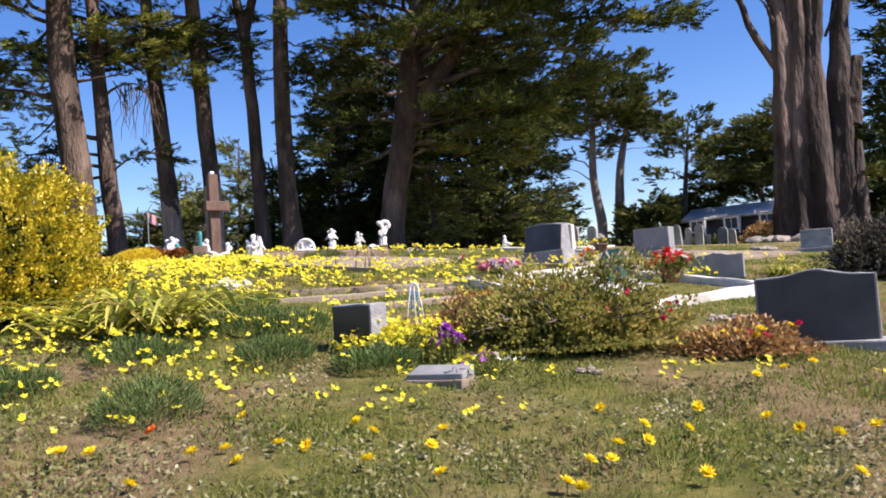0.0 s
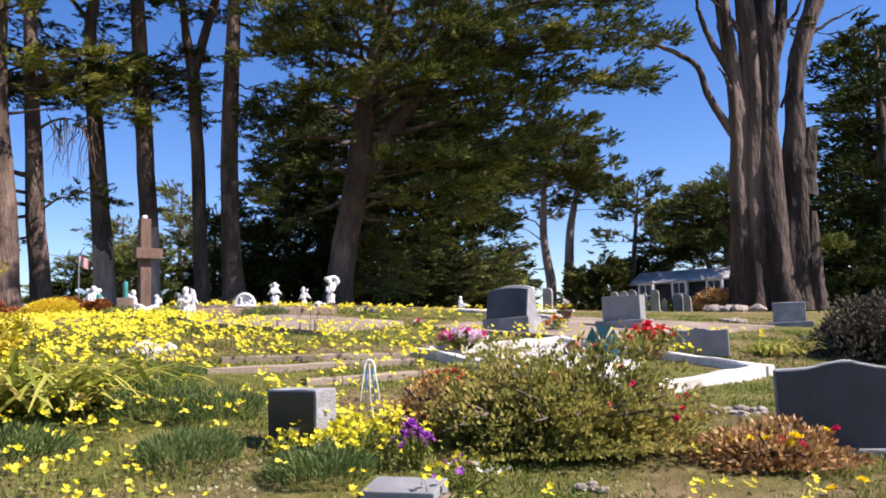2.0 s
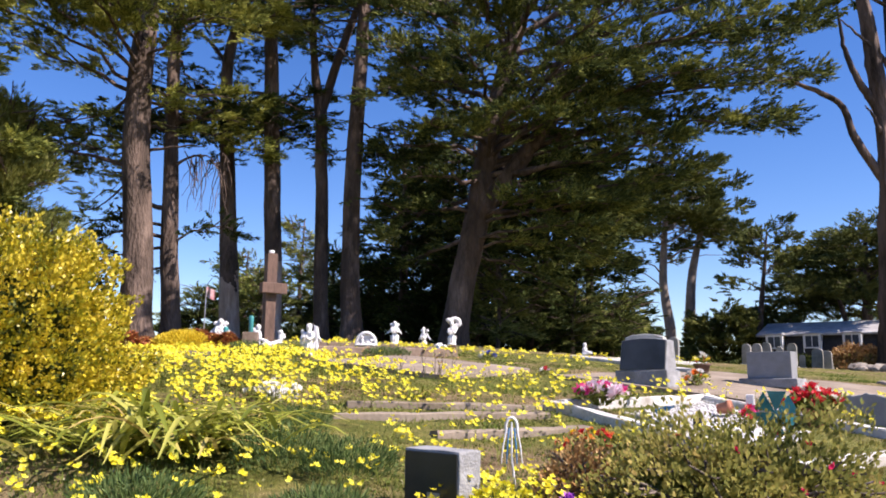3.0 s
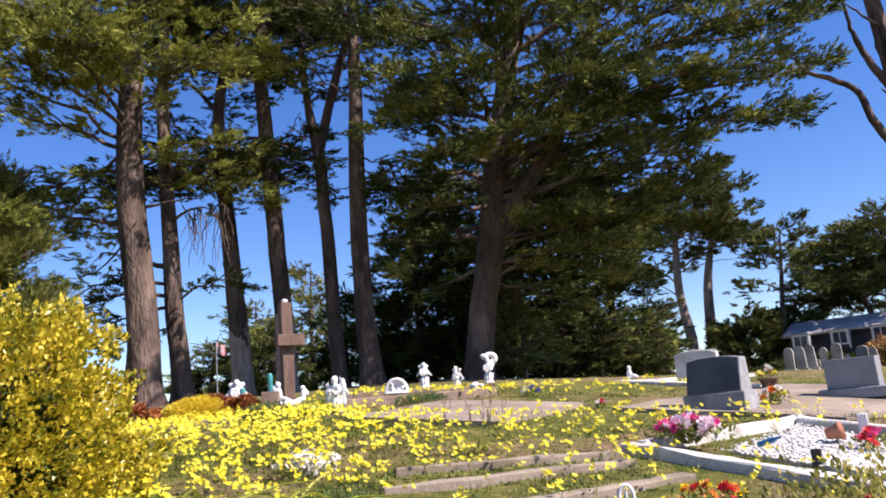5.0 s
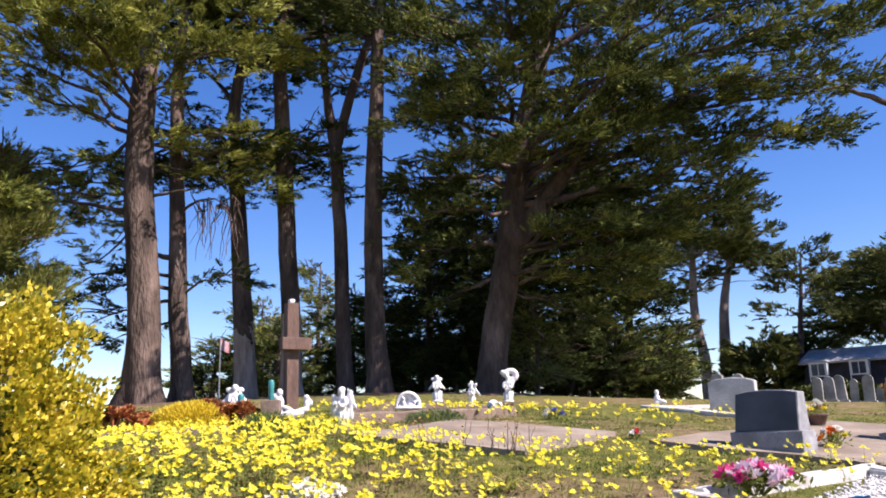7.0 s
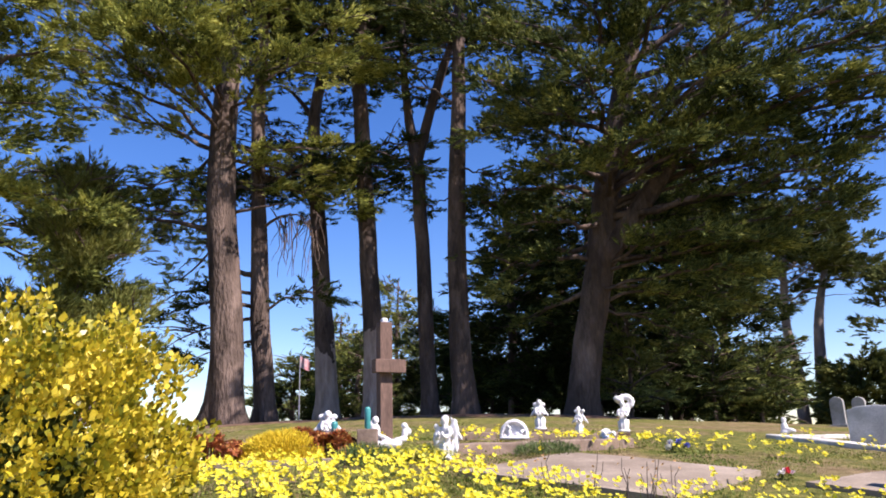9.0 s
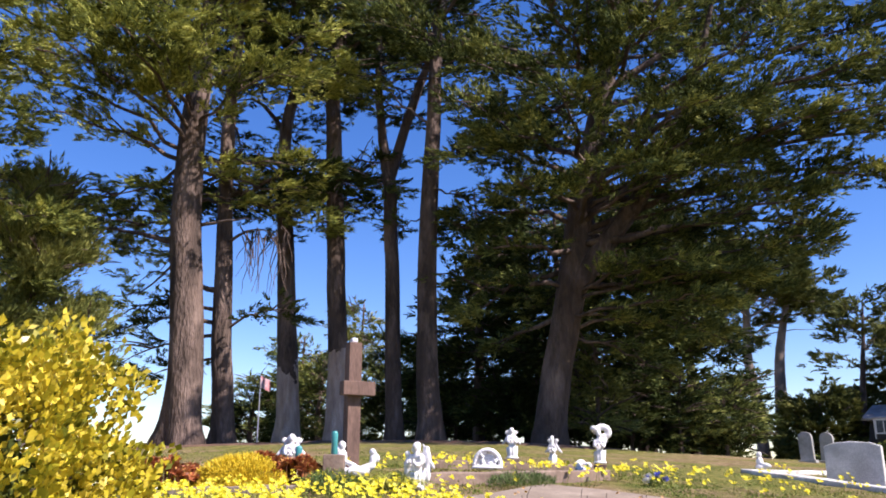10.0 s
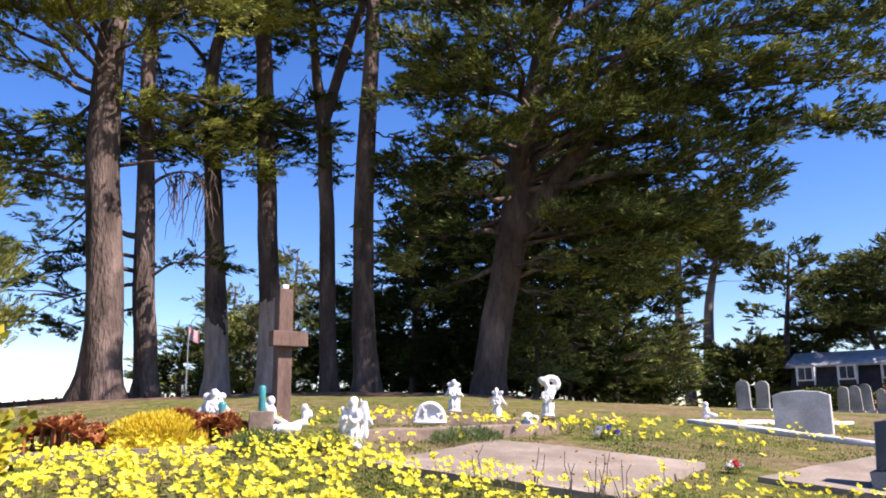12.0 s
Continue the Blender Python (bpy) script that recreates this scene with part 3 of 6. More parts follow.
def trunk_row():
    """The six tall bare trunks along the crest, with high crowns and wind-swept limbs."""
    g = "tall cypresses along the crest"
    lab = "tall bare-trunked cypress with furrowed brown bark and high crown"
    far = dict(count=24, pad=0.9, leaf=0.15, width=0.04, m=30, thick=0.12)
    dense = dict(count=28, pad=1.0, leaf=0.15, width=0.04, m=32, thick=0.13, start=0.15)
    # the stoutest one, its crown spreading towards -x and the meadow
    t = [(-11.7, 26.4, gz(-11.7, 26.4)), (-11.85, 26.4, 5.6), (-12.15, 26.4, 9.1), (-12.2, 26.4, 12.0), (-12.0, 26.6, 17), (-11.9, 26.7, 21)]
    limbs = [(10.9, (-16.2, 24.5, 11.0), 0.3, 0.17), (11.2, (-15.2, 22.0, 11.2), 0.4, 0.16), (11.4, (-13.6, 20.0, 11.3), 0.4, 0.16),
             (11.8, (-11.2, 19.4, 11.2), 0.5, 0.16), (12.4, (-9.6, 20.2, 10.9), 0.9, 0.15), (12.2, (-10.4, 19.6, 10.2), 0.9, 0.13),
             (12.8, (-12.4, 18.8, 12.2), 0.5, 0.15), (13.2, (-9.2, 21.0, 12.6), 0.4, 0.14), (12.6, (-14.6, 20.6, 12.6), 0.4, 0.14),
             (10.6, (-15.5, 27.2, 10.0), 0.1, 0.15), (10.3, (-15.0, 25.6, 9.4), 0.2, 0.12), (11.0, (-8.6, 26.4, 10.6), 0.1, 0.13),
             (12.0, (-8.0, 24.4, 11.6), 0.3, 0.13), (10.7, (-9.0, 27.6, 10.2), 0.0, 0.13),
             (9.4, (-15.8, 27.4, 9.5), 0.2, 0.11), (9.1, (-15.0, 28.4, 8.9), 0.2, 0.1), (9.0, (-14.7, 26.3, 8.6), 0.3, 0.09), (8.6, (-14.2, 28.8, 8.0), 0.2, 0.08), (10.0, (-8.4, 28.6, 9.6), 0.1, 0.09)]
    limbs = [(a, (b[0] - (0.5 if b[1] < 25 else 0), b[1], b[2] + (1.1 if b[1] < 25 else 0)), c, d * 0.6) for a, b, c, d in limbs]
    limbs += whorl(t, 13, 18, 14, lambda a, s: 5.2 - 2.6 * s, 31, az=(-40, 220))
    # top limbs out of view, added to throw dappled shade on the trunks
    limbs += whorl(t, 15.6, 19.2, 12, lambda a, s: 5.0 - 2.2 * s, 431, lift=0.2)
    bare = [(8.3, (-15.6, 25.9, 8.7), 0.35, 0.13), (8.2, (-14.8, 26.9, 7.2), -0.5, 0.06), (8.9, (-9.9, 26.6, 9.2), 0.1, 0.1)]
    # its leaves take the sunlit copy of the cypress colour
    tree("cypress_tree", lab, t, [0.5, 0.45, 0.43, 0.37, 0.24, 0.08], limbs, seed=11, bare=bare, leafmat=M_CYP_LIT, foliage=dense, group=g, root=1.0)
    # its slimmer neighbour, with an elbowed limb and hanging dead twigs
    t = [(-11.0, 27.5, gz(-11.0, 27.5)), (-11.35, 27.5, 6.4), (-11.5, 27.5, 10.3), (-11.6, 27.5, 13), (-11.4, 27.6, 18), (-11.4, 27.6, 20)]
    bare = [(7.3, (-12.9, 27.0, 8.3), -0.3, 0.14), (8.6, (-9.7, 27.2, 8.8), 0.4, 0.09)]
    limbs = [(6.6, (-13.6, 26.6, 6.7), 0.3, 0.09), (6.3, (-14.6, 27.2, 6.0), 0.3, 0.09), (6.2, (-8.9, 27.2, 6.5), 0.2, 0.07), (10.2, (-8.0, 27.0, 10.9), 0.1, 0.12),
             (10.0, (-14.2, 28.0, 10.2), 0.2, 0.11), (6.0, (-15.2, 28.4, 5.2), 0.2, 0.08), (5.4, (-13.8, 29.4, 5.0), 0.1, 0.07)]
    limbs += whorl(t, 10.5, 11.3, 9, lambda a, s: 3.4, 332, az=(5, 175), lift=0.0)
    limbs += whorl(t, 12.8, 17.5, 11, lambda a, s: 4.0 - 2.2 * s, 32, az=(-15, 195))
    # unseen top limbs again, added for the shade they cast
    limbs += whorl(t, 15.6, 19.2, 12, lambda a, s: 5.0 - 2.2 * s, 432, lift=0.2)
    # from this tree on, shade in the crowns is put into darker leaves
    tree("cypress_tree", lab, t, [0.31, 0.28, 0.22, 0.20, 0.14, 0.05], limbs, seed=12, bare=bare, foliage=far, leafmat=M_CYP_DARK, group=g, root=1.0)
    dead_twigs((-9.75, 27.2, 8.85), 13)
    # with a pale broken patch near its foot and a fork high up
    t = [(-10.35, 31, gz(-10.35, 31)), (-10.6, 31, 6.5), (-11.05, 31, 11.6), (-11.15, 31, 14.3), (-10.5, 31, 16.4), (-10.0, 31, 20)]
    bare = [(14.0, (-13.0, 31, 15.2), 0.5, 0.12), (14.2, (-8.8, 30.6, 17.6), 0.0, 0.06)]
    limbs = [(11.4, (-8.2, 30.2, 11.7), -0.2, 0.14), (11.7, (-7.4, 30.2, 12.4), -0.5, 0.14), (12.6, (-13.8, 30.6, 12.6), 0.2, 0.12), (11.6, (-14.0, 31.6, 11.5), 0.1, 0.12)]
    limbs += whorl(t, 10.9, 11.9, 6, lambda a, s: 3.0, 333, az=(5, 175), lift=0.03)
    limbs += whorl(t, 14.6, 18.4, 11, lambda a, s: 4.2 - 2.2 * s, 33, az=(-15, 195))
    # added shade-casting limbs above the view
    limbs += whorl(t, 15.6, 19.2, 12, lambda a, s: 5.0 - 2.2 * s, 433, lift=0.2)
    tree("cypress_tree", lab, t, [0.38, 0.33, 0.25, 0.22, 0.18, 0.06], limbs, seed=13, bare=bare, foliage=far, leafmat=M_CYP_DARK, group=g, root=0.9, bark=M_BARK_TORN)
    t = [(-8.4, 30, gz(-8.4, 30)), (-8.6, 30, 6.9), (-8.85, 30, 11.8), (-9.1, 30, 15.3), (-8.6, 30, 17.7), (-8.4, 30, 21)]
    limbs = [(11.5, (-6.9, 29.4, 10.9), 0.3, 0.11), (12.2, (-11.9, 29.0, 12.0), 0.1, 0.12), (12.0, (-7.0, 29.8, 12.0), 0.1, 0.1), (11.8, (-8.0, 28.2, 10.6), 0.2, 0.08), (11.3, (-9.6, 28.4, 9.9), -0.2, 0.07)]
    limbs += whorl(t, 10.9, 12.4, 6, lambda a, s: 2.2, 334, az=(5, 175), lift=0.03)
    limbs += whorl(t, 14.8, 18.6, 12, lambda a, s: 4.4 - 2.4 * s, 34, az=(-15, 195))
    # more unseen limbs, added to shade trunks and ground
    limbs += whorl(t, 15.6, 19.2, 12, lambda a, s: 5.0 - 2.2 * s, 434, lift=0.2)
    tree("cypress_tree", lab, t, [0.34, 0.30, 0.27, 0.23, 0.18, 0.06], limbs, seed=14, foliage=far, leafmat=M_CYP_DARK, group=g, root=0.9, bark=M_BARK_TORN_HIGH)
    # the one that forks like a Y
    t = [(-6.55, 29.5, gz(-6.55, 29.5)), (-6.7, 29.5, 7.9), (-6.85, 29.5, 11.3), (-7.15, 29.5, 12.8), (-7.3, 29.5, 14.5), (-7.3, 29.5, 19)]
    limbs = whorl(t, 13.6, 18, 10, lambda a, s: 3.2 - 1.6 * s, 35, az=(-20, 200), lift=0.2)
    tree("cypress_tree", "cypress whose bare trunk forks into a high Y", t, [0.25, 0.23, 0.22, 0.15, 0.13, 0.05], limbs, seed=15, foliage=far, leafmat=M_CYP_DARK, group=g, root=0.9,
         extra_stems=[([(-6.85, 29.5, 11.2), (-6.5, 29.5, 12.6), (-6.0, 29.5, 14.3), (-5.5, 29.5, 15.6), (-5.0, 29.5, 18)], [0.18, 0.17, 0.15, 0.12, 0.05])])
    t = [(-5.45, 29, gz(-5.45, 29)), (-5.55, 29, 6.7), (-5.45, 29, 10.8), (-5.3, 29, 14.3), (-5.2, 29, 18), (-5.1, 29, 21)]
    limbs = [(10.6, (-3.9, 28.4, 10.0), 0.1, 0.06), (9.6, (-3.8, 29.4, 9.4), 0.1, 0.06), (11.6, (-3.7, 28.6, 11.8), 0.1, 0.07), (8.0, (-4.0, 28.6, 7.6), 0.1, 0.05), (9.8, (-6.8, 29.6, 9.6), 0.1, 0.05), (12.9, (-7.4, 28.2, 13.4), 0.2, 0.07)]
    limbs += whorl(t, 14.0, 18.4, 12, lambda a, s: 4.0 - 2.0 * s, 36, az=(-30, 200))
    # this tree's added top limbs, out of view, for shade below
    limbs += whorl(t, 15.6, 19.2, 12, lambda a, s: 5.0 - 2.2 * s, 436, lift=0.2)
    tree("cypress_tree", lab, t, [0.36, 0.31, 0.27, 0.22, 0.15, 0.05], limbs, seed=16, foliage=far, leafmat=M_CYP_DARK, group=g, root=0.9)


def dead_twigs(at, seed):
    rng = np.random.default_rng(seed)
    ob = thing("hanging_dead_branch", Matrix.Translation(at), "drooping bundle of dead grey cypress twigs", "branch")
    for _ in range(34):
        a = np.array([rng.uniform(-1.0, 0.4), rng.uniform(-0.4, 0.4), rng.uniform(-0.2, 0.25)])
        b = a + np.array([rng.uniform(-0.5, 0.5), rng.uniform(-0.3, 0.3), -rng.uniform(0.5, 1.9)])
        v, f = tube(bend(a, b, 0.1, 5, 0.05, rng), np.linspace(0.022, 0.006, 5), 4)
        put_mesh("twig", v, f, M_BARK, ob)


def great_cypress():
    """The great leaning cypress with a crown swept to +x."""
    t = [(-2.05, 30, gz(-2.05, 30)), (-1.6, 30, 5.5), (-1.05, 30, 8.1), (-0.75, 30, 10.2), (-0.1, 29.6, 13), (0.6, 29.3, 16), (1.2, 29, 20)]
    rng = np.random.default_rng(5)
    limbs = []
    # long level limbs to +x
    for z, tx, ty, tz in ((8.6, 6.0, 28.6, 8.9), (9.4, 8.6, 28.2, 10.2), (10.2, 9.6, 29.4, 10.9), (10.6, 8.6, 27.0, 11.8), (11.4, 10.3, 28.4, 12.0),
                          (12.0, 9.4, 26.4, 13.2), (12.6, 9.8, 29.6, 14.0), (13.4, 8.8, 27.4, 15.0), (9.0, 5.2, 26.6, 9.2), (9.8, 6.6, 25.2, 11.0), (11.0, 7.2, 24.8, 12.6),
                          (8.2, 4.0, 29.0, 7.6), (7.8, 3.4, 31.0, 7.0), (14.0, 9.0, 28.0, 16.6)):
        limbs.append((z, (tx, ty, tz), rng.uniform(-0.1, 0.7), 0.17))
    # towards the meadow and to -x
    for z, tx, ty, tz in ((9.6, 0.4, 24.4, 9.6), (10.4, 2.4, 23.6, 10.8), (11.2, -1.4, 23.8, 11.2), (12.0, 4.0, 23.2, 12.6), (12.8, 1.2, 22.6, 13.0), (13.6, -1.8, 23.4, 13.8),
                          (14.4, 3.4, 22.4, 14.6), (15.0, 0.2, 22.8, 15.4), (15.6, 5.6, 23.4, 15.8), (8.8, -3.9, 27.4, 8.4), (9.6, -4.6, 28.6, 9.6), (10.8, -4.6, 27.0, 11.2),
                          (12.0, -4.4, 26.6, 12.6), (13.2, -4.2, 27.2, 14.2), (7.6, -4.2, 29.4, 6.8), (6.8, -3.8, 30.6, 6.0), (8.0, -4.8, 31.4, 7.6), (11.6, -3.4, 24.8, 11.2), (10.0, -2.6, 25.2, 9.4)):
        limbs.append((z, (tx, ty, tz), rng.uniform(0.0, 0.6), 0.14))
    for z, tx, ty, tz in ((7.2, 3.4, 28.0, 7.6), (6.8, 2.8, 27.2, 6.7), (7.8, 5.0, 27.4, 8.1), (6.4, 2.2, 29.2, 6.0), (7.6, 4.6, 30.4, 7.7), (8.2, 6.4, 29.8, 8.7), (6.0, 1.6, 31.2, 5.2), (7.0, 3.9, 31.6, 6.2), (7.4, 1.8, 26.6, 7.6)):
        limbs.append((z, (tx, ty, tz), rng.uniform(0.0, 0.4), 0.09))
    for z, tx, ty, tz in ((10.5, 3.5, 25.5, 11.2), (11.0, 5.0, 26.5, 11.4), (10.0, 4.2, 27.2, 10.4), (9.6, 2.6, 26.4, 10.2), (9.2, 5.6, 27.8, 9.8), (10.8, 2.2, 25.8, 11.8)):
        limbs.append((z, (tx, ty, tz), rng.uniform(0.1, 0.5), 0.1))
    # the upper limbs of this whorl are unseen, added to cast shade
    limbs += whorl(t, 12.5, 19.2, 34, lambda a, s: 7.8 - 3.4 * s, 51, lift=0.2)
    limbs += whorl(t, 8, 13, 16, lambda a, s: 5.5, 52, az=(20, 160), lift=0.1)
    tree("great_cypress", "huge leaning cypress with dense dark layered wind-swept crown", t, [0.47, 0.44, 0.46, 0.42, 0.34, 0.26, 0.08], limbs, seed=21, root=0.8,
         foliage=dict(count=31, pad=1.1, leaf=0.155, width=0.046, m=26, thick=0.11, rise=0.3, start=0.28),
         extra_stems=[([(-1.2, 30, 7.4), (-0.1, 29.7, 8.9), (1.3, 29.2, 10.6), (2.6, 28.6, 13.0), (3.4, 28.2, 16)], [0.36, 0.3, 0.26, 0.18, 0.06])])


def dark_conifers():
    """The dense conifers behind the great cypress, leafy down to the ground."""
    g = "dark conifers behind the great cypress"
    for i, (x, y, h, rad) in enumerate(((-4.8, 38, 10, 3.0), (-1.5, 37, 9.5, 3.0), (1.6, 38.5, 11, 3.2), (3.8, 39.5, 10.5, 2.4), (-3.0, 43, 13, 3.6), (2.6, 44, 14, 3.8))):
        z0 = gz(x, y)
        t = [(x, y, z0), (x + 0.1, y, z0 + h * 0.5), (x, y, z0 + h)]
        limbs = whorl(t, z0 + 0.5, z0 + h * 0.97, 44, lambda a, s: rad * (1 - 0.62 * s ** 1.4), 60 + i, lift=0.0, sag=0.3, r=0.05)
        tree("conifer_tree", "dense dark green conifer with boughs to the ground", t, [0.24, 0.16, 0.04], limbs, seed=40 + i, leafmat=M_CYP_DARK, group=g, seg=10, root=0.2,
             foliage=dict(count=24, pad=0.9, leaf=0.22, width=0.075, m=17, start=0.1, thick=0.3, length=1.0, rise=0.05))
    # low leafy growth at the foot of the great cypress
    for i, (x, y, h, rad) in enumerate(((-0.5, 32.4, 3.4, 1.1), (2.6, 35.5, 3.2, 1.6), (4.4, 36.5, 2.6, 1.5), (0.9, 35.6, 2.4, 1.4), (-3.6, 37.0, 2.6, 1.6), (-6.0, 40.0, 2.4, 1.6), (-1.6, 40.5, 2.4, 1.8), (1.8, 41, 2.2, 1.8))):
        z0 = gz(x, y)
        t = [(x, y, z0), (x, y, z0 + h * 0.6), (x + 0.1, y, z0 + h)]
        limbs = whorl(t, z0 + 0.3, z0 + h * 0.95, 20, lambda a, s: rad * (1 - 0.6 * s), 80 + i, lift=0.25, r=0.03)
        # lighter leaves on the first three stand in for sun patches
        tree("conifer_sapling", "young green conifer under taller trees", t, [0.09, 0.06, 0.02], limbs, seed=90 + i, leafmat=M_JUNIPER if i == 0 else M_CYP if i < 3 else M_CYP_DARK, group="saplings", seg=8, root=0.2,
             foliage=dict(count=30, pad=0.6, leaf=0.15, width=0.045, m=24, start=0.1, thick=0.25, length=0.7, rise=0.05))


def far_trees():
    # the slender twin-trunked tree
    y = 70
    z0 = gz(14.2, y)
    t = [(13.9, y, z0), (13.9, y, 6.5), (13.4, y, 10.2), (13.8, y, 15.0), (14.4, y, 19.5)]
    limbs = [(12.2, (19.3, 68.5, 13.6), 0.4, 0.14), (13.6, (19.6, 68.4, 16.2), 0.3, 0.14), (15.5, (19.0, 68, 18.4), 0.3, 0.12), (10.8, (10.6, 69, 11.6), 0.6, 0.12), (14.4, (10.2, 68, 15.6), 0.3, 0.12), (17, (17.6, 68, 20.2), 0.3, 0.12), (16, (11.8, 68, 18.4), 0.3, 0.12)]
    limbs += whorl(t, 13.4, 20.0, 46, lambda a, s: 6.2 - 3.0 * s, 71, lift=0.06)
    tree("twin_cypress", "slender cypress with two pale bare trunks and flat crown", t, [0.5, 0.44, 0.36, 0.24, 0.08], limbs, seed=51, bark=M_BARK_PALE, leafmat=M_PINE, seg=12, root=0.25,
         extra_stems=[([(15.2, y, z0), (15.5, y, 7.2), (15.75, y, 10.8), (16.6, y, 14.2), (17.6, y, 17.6)], [0.5, 0.44, 0.36, 0.24, 0.08])],
         bare=[(9.4, (10.6, 69.4, 10.8), 0.7, 0.1), (11.8, (18.9, 69, 12.4), 0.3, 0.09)], foliage=dict(count=20, pad=1.4, leaf=0.32, width=0.1, m=24, thick=0.3, length=1.2))
    # the airy pine in the gap
    x, y = 19.6, 66
    z0 = gz(x, y)
    t = [(x - 0.4, y, z0), (x + 0.3, y, 6), (x + 0.6, y, 9), (x + 1.0, y, 11.5), (x + 1.2, y, 14)]
    limbs = [(9.0, (17.6, 65, 9.8), 0.2, 0.09), (10.4, (23.0, 65, 11.4), 0.2, 0.09), (11.2, (18.9, 65, 12.0), 0.2, 0.08), (12.4, (22.4, 65, 13.2), 0.2, 0.07), (12.8, (19.9, 65, 13.6), 0.2, 0.07), (8.4, (23.0, 65.4, 9.2), 0.1, 0.08)]
    limbs += whorl(t, 10, 13.8, 10, lambda a, s: 2.2 - 0.9 * s, 72, lift=0.25)
    tree("pine_tree", "airy pine with open clumped crown against the sky", t, [0.3, 0.24, 0.18, 0.13, 0.05], limbs, seed=52, bark=M_BARK, leafmat=M_PINE, seg=10, root=0.2,
         foliage=dict(count=26, pad=0.9, leaf=0.28, width=0.1, m=22, start=0.4, thick=0.7, length=1.1))
    for i, (x, y, h, rad) in enumerate(((17.0, 66, 5.6, 2.6), (21.6, 68, 5.8, 3.0), (10.5, 76, 4.8, 2.4), (24.5, 70, 4.0, 2.2))):
        z0 = gz(x, y)
        t = [(x, y, z0), (x, y, z0 + h * 0.5), (x, y, z0 + h)]
        limbs = whorl(t, z0 + 0.4, z0 + h * 0.97, 30, lambda a, s: rad * (1 - 0.5 * s * s), 100 + i, lift=0.15, r=0.05)
        tree("broad_shrub_tree", "rounded olive green tree far behind the graves", t, [0.2, 0.14, 0.04], limbs, seed=110 + i, leafmat=M_PINE, seg=8, root=0.2, group="far round trees",
             foliage=dict(count=22, pad=1.0, leaf=0.30, width=0.15, m=18, start=0.15, thick=0.6, length=1.1))
    # flat-topped cypress above the house
    x, y = 28.2, 66
    z0 = gz(x, y)
    t = [(x, y, z0), (x - 0.2, y, 5.5), (x, y, 9), (x + 0.3, y, 14.5)]
    limbs = whorl(t, 7.2, 13.9, 64, lambda a, s: 0.6 + 6.0 * math.sqrt(max(0.0, 1 - (1.1 * s - 0.22) ** 2)), 73, lift=-0.02, sag=0.5)
    tree("spreading_cypress", "broad flat-topped dark cypress above the house roof", t, [0.5, 0.4, 0.34, 0.08], limbs, seed=53, leafmat=M_PINE, seg=12, root=0.3,
         extra_stems=[([(x - 0.4, y, z0), (x - 1.4, y, 5.5), (x - 2.4, y, 9.5)], [0.3, 0.26, 0.1])],
         foliage=dict(count=24, pad=1.3, leaf=0.28, width=0.1, m=16, start=0.2, thick=0.5, length=1.2))
    # the black mass of cypress at the +x side
    for i, (x, y, h, rad) in enumerate(((21.8, 35, 12.5, 4.0), (25.5, 38, 14, 4.6), (26.8, 45, 10, 3.5))):
        z0 = gz(x, y)
        t = [(x, y, z0), (x, y, z0 + h * 0.5), (x + 0.3, y, z0 + h)]
        limbs = whorl(t, z0 + 0.3, z0 + h * 0.97, 52, lambda a, s: rad * (1 - 0.55 * s), 120 + i, lift=0.0, r=0.07)
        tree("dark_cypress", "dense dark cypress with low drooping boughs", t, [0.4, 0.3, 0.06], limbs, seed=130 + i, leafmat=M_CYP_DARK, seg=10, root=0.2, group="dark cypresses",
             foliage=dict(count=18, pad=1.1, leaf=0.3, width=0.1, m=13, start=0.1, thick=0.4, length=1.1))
    # olive conifers seen between the bare trunks
    for i, (x, y, h, rad) in enumerate(((-17.0, 45, 4.0, 2.0), (-14.8, 46, 6.2, 2.3), (-12.0, 47.5, 8.2, 2.2), (-9.6, 45, 6.0, 2.1), (-12.9, 43, 4.4, 2.0), (-7.2, 44, 4.8, 2.0))):
        z0 = gz(x, y)
        t = [(x, y, z0), (x, y, z0 + h * 0.5), (x + 0.2, y, z0 + h)]
        limbs = whorl(t, z0 + 0.3, z0 + h * 0.97, 30, lambda a, s: rad * (1 - 0.66 * s), 140 + i, lift=0.12, r=0.05)
        tree("olive_conifer", "olive green conifer seen between tall bare trunks", t, [0.18, 0.12, 0.03], limbs, seed=150 + i, leafmat=M_CYP if i != 2 else M_JUNIPER, seg=8, root=0.2, group="olive conifers",
             foliage=dict(count=24, pad=0.9, leaf=0.2, width=0.055, m=24, start=0.15, thick=0.2, length=0.9))
    # the upswept conifer at the -x side
    x, y = -15.6, 24.5
    z0 = gz(x, y)
    t = [(x, y, z0), (x, y, 5.5), (x + 0.1, y, 9.6)]
    limbs = whorl(t, z0 + 0.4, 9.4, 46, lambda a, s: 2.7 * (1 - 0.72 * s), 74, lift=0.7, r=0.05)
    tree("upswept_conifer", "feathery olive conifer with upswept branch tips", t, [0.22, 0.16, 0.03], limbs, seed=54, leafmat=M_JUNIPER, seg=10, root=0.2,
         foliage=dict(count=34, pad=0.35, leaf=0.16, width=0.04, m=26, start=0.1, rise=0.9, thick=0.15, length=0.8))
    # a cypress beyond the picture's edge whose boughs hang in from -x
    x, y = -18.6, 21.5
    z0 = gz(x, y)
    t = [(x, y, z0), (x, y, 6), (x + 0.2, y, 12), (x + 0.2, y, 16)]
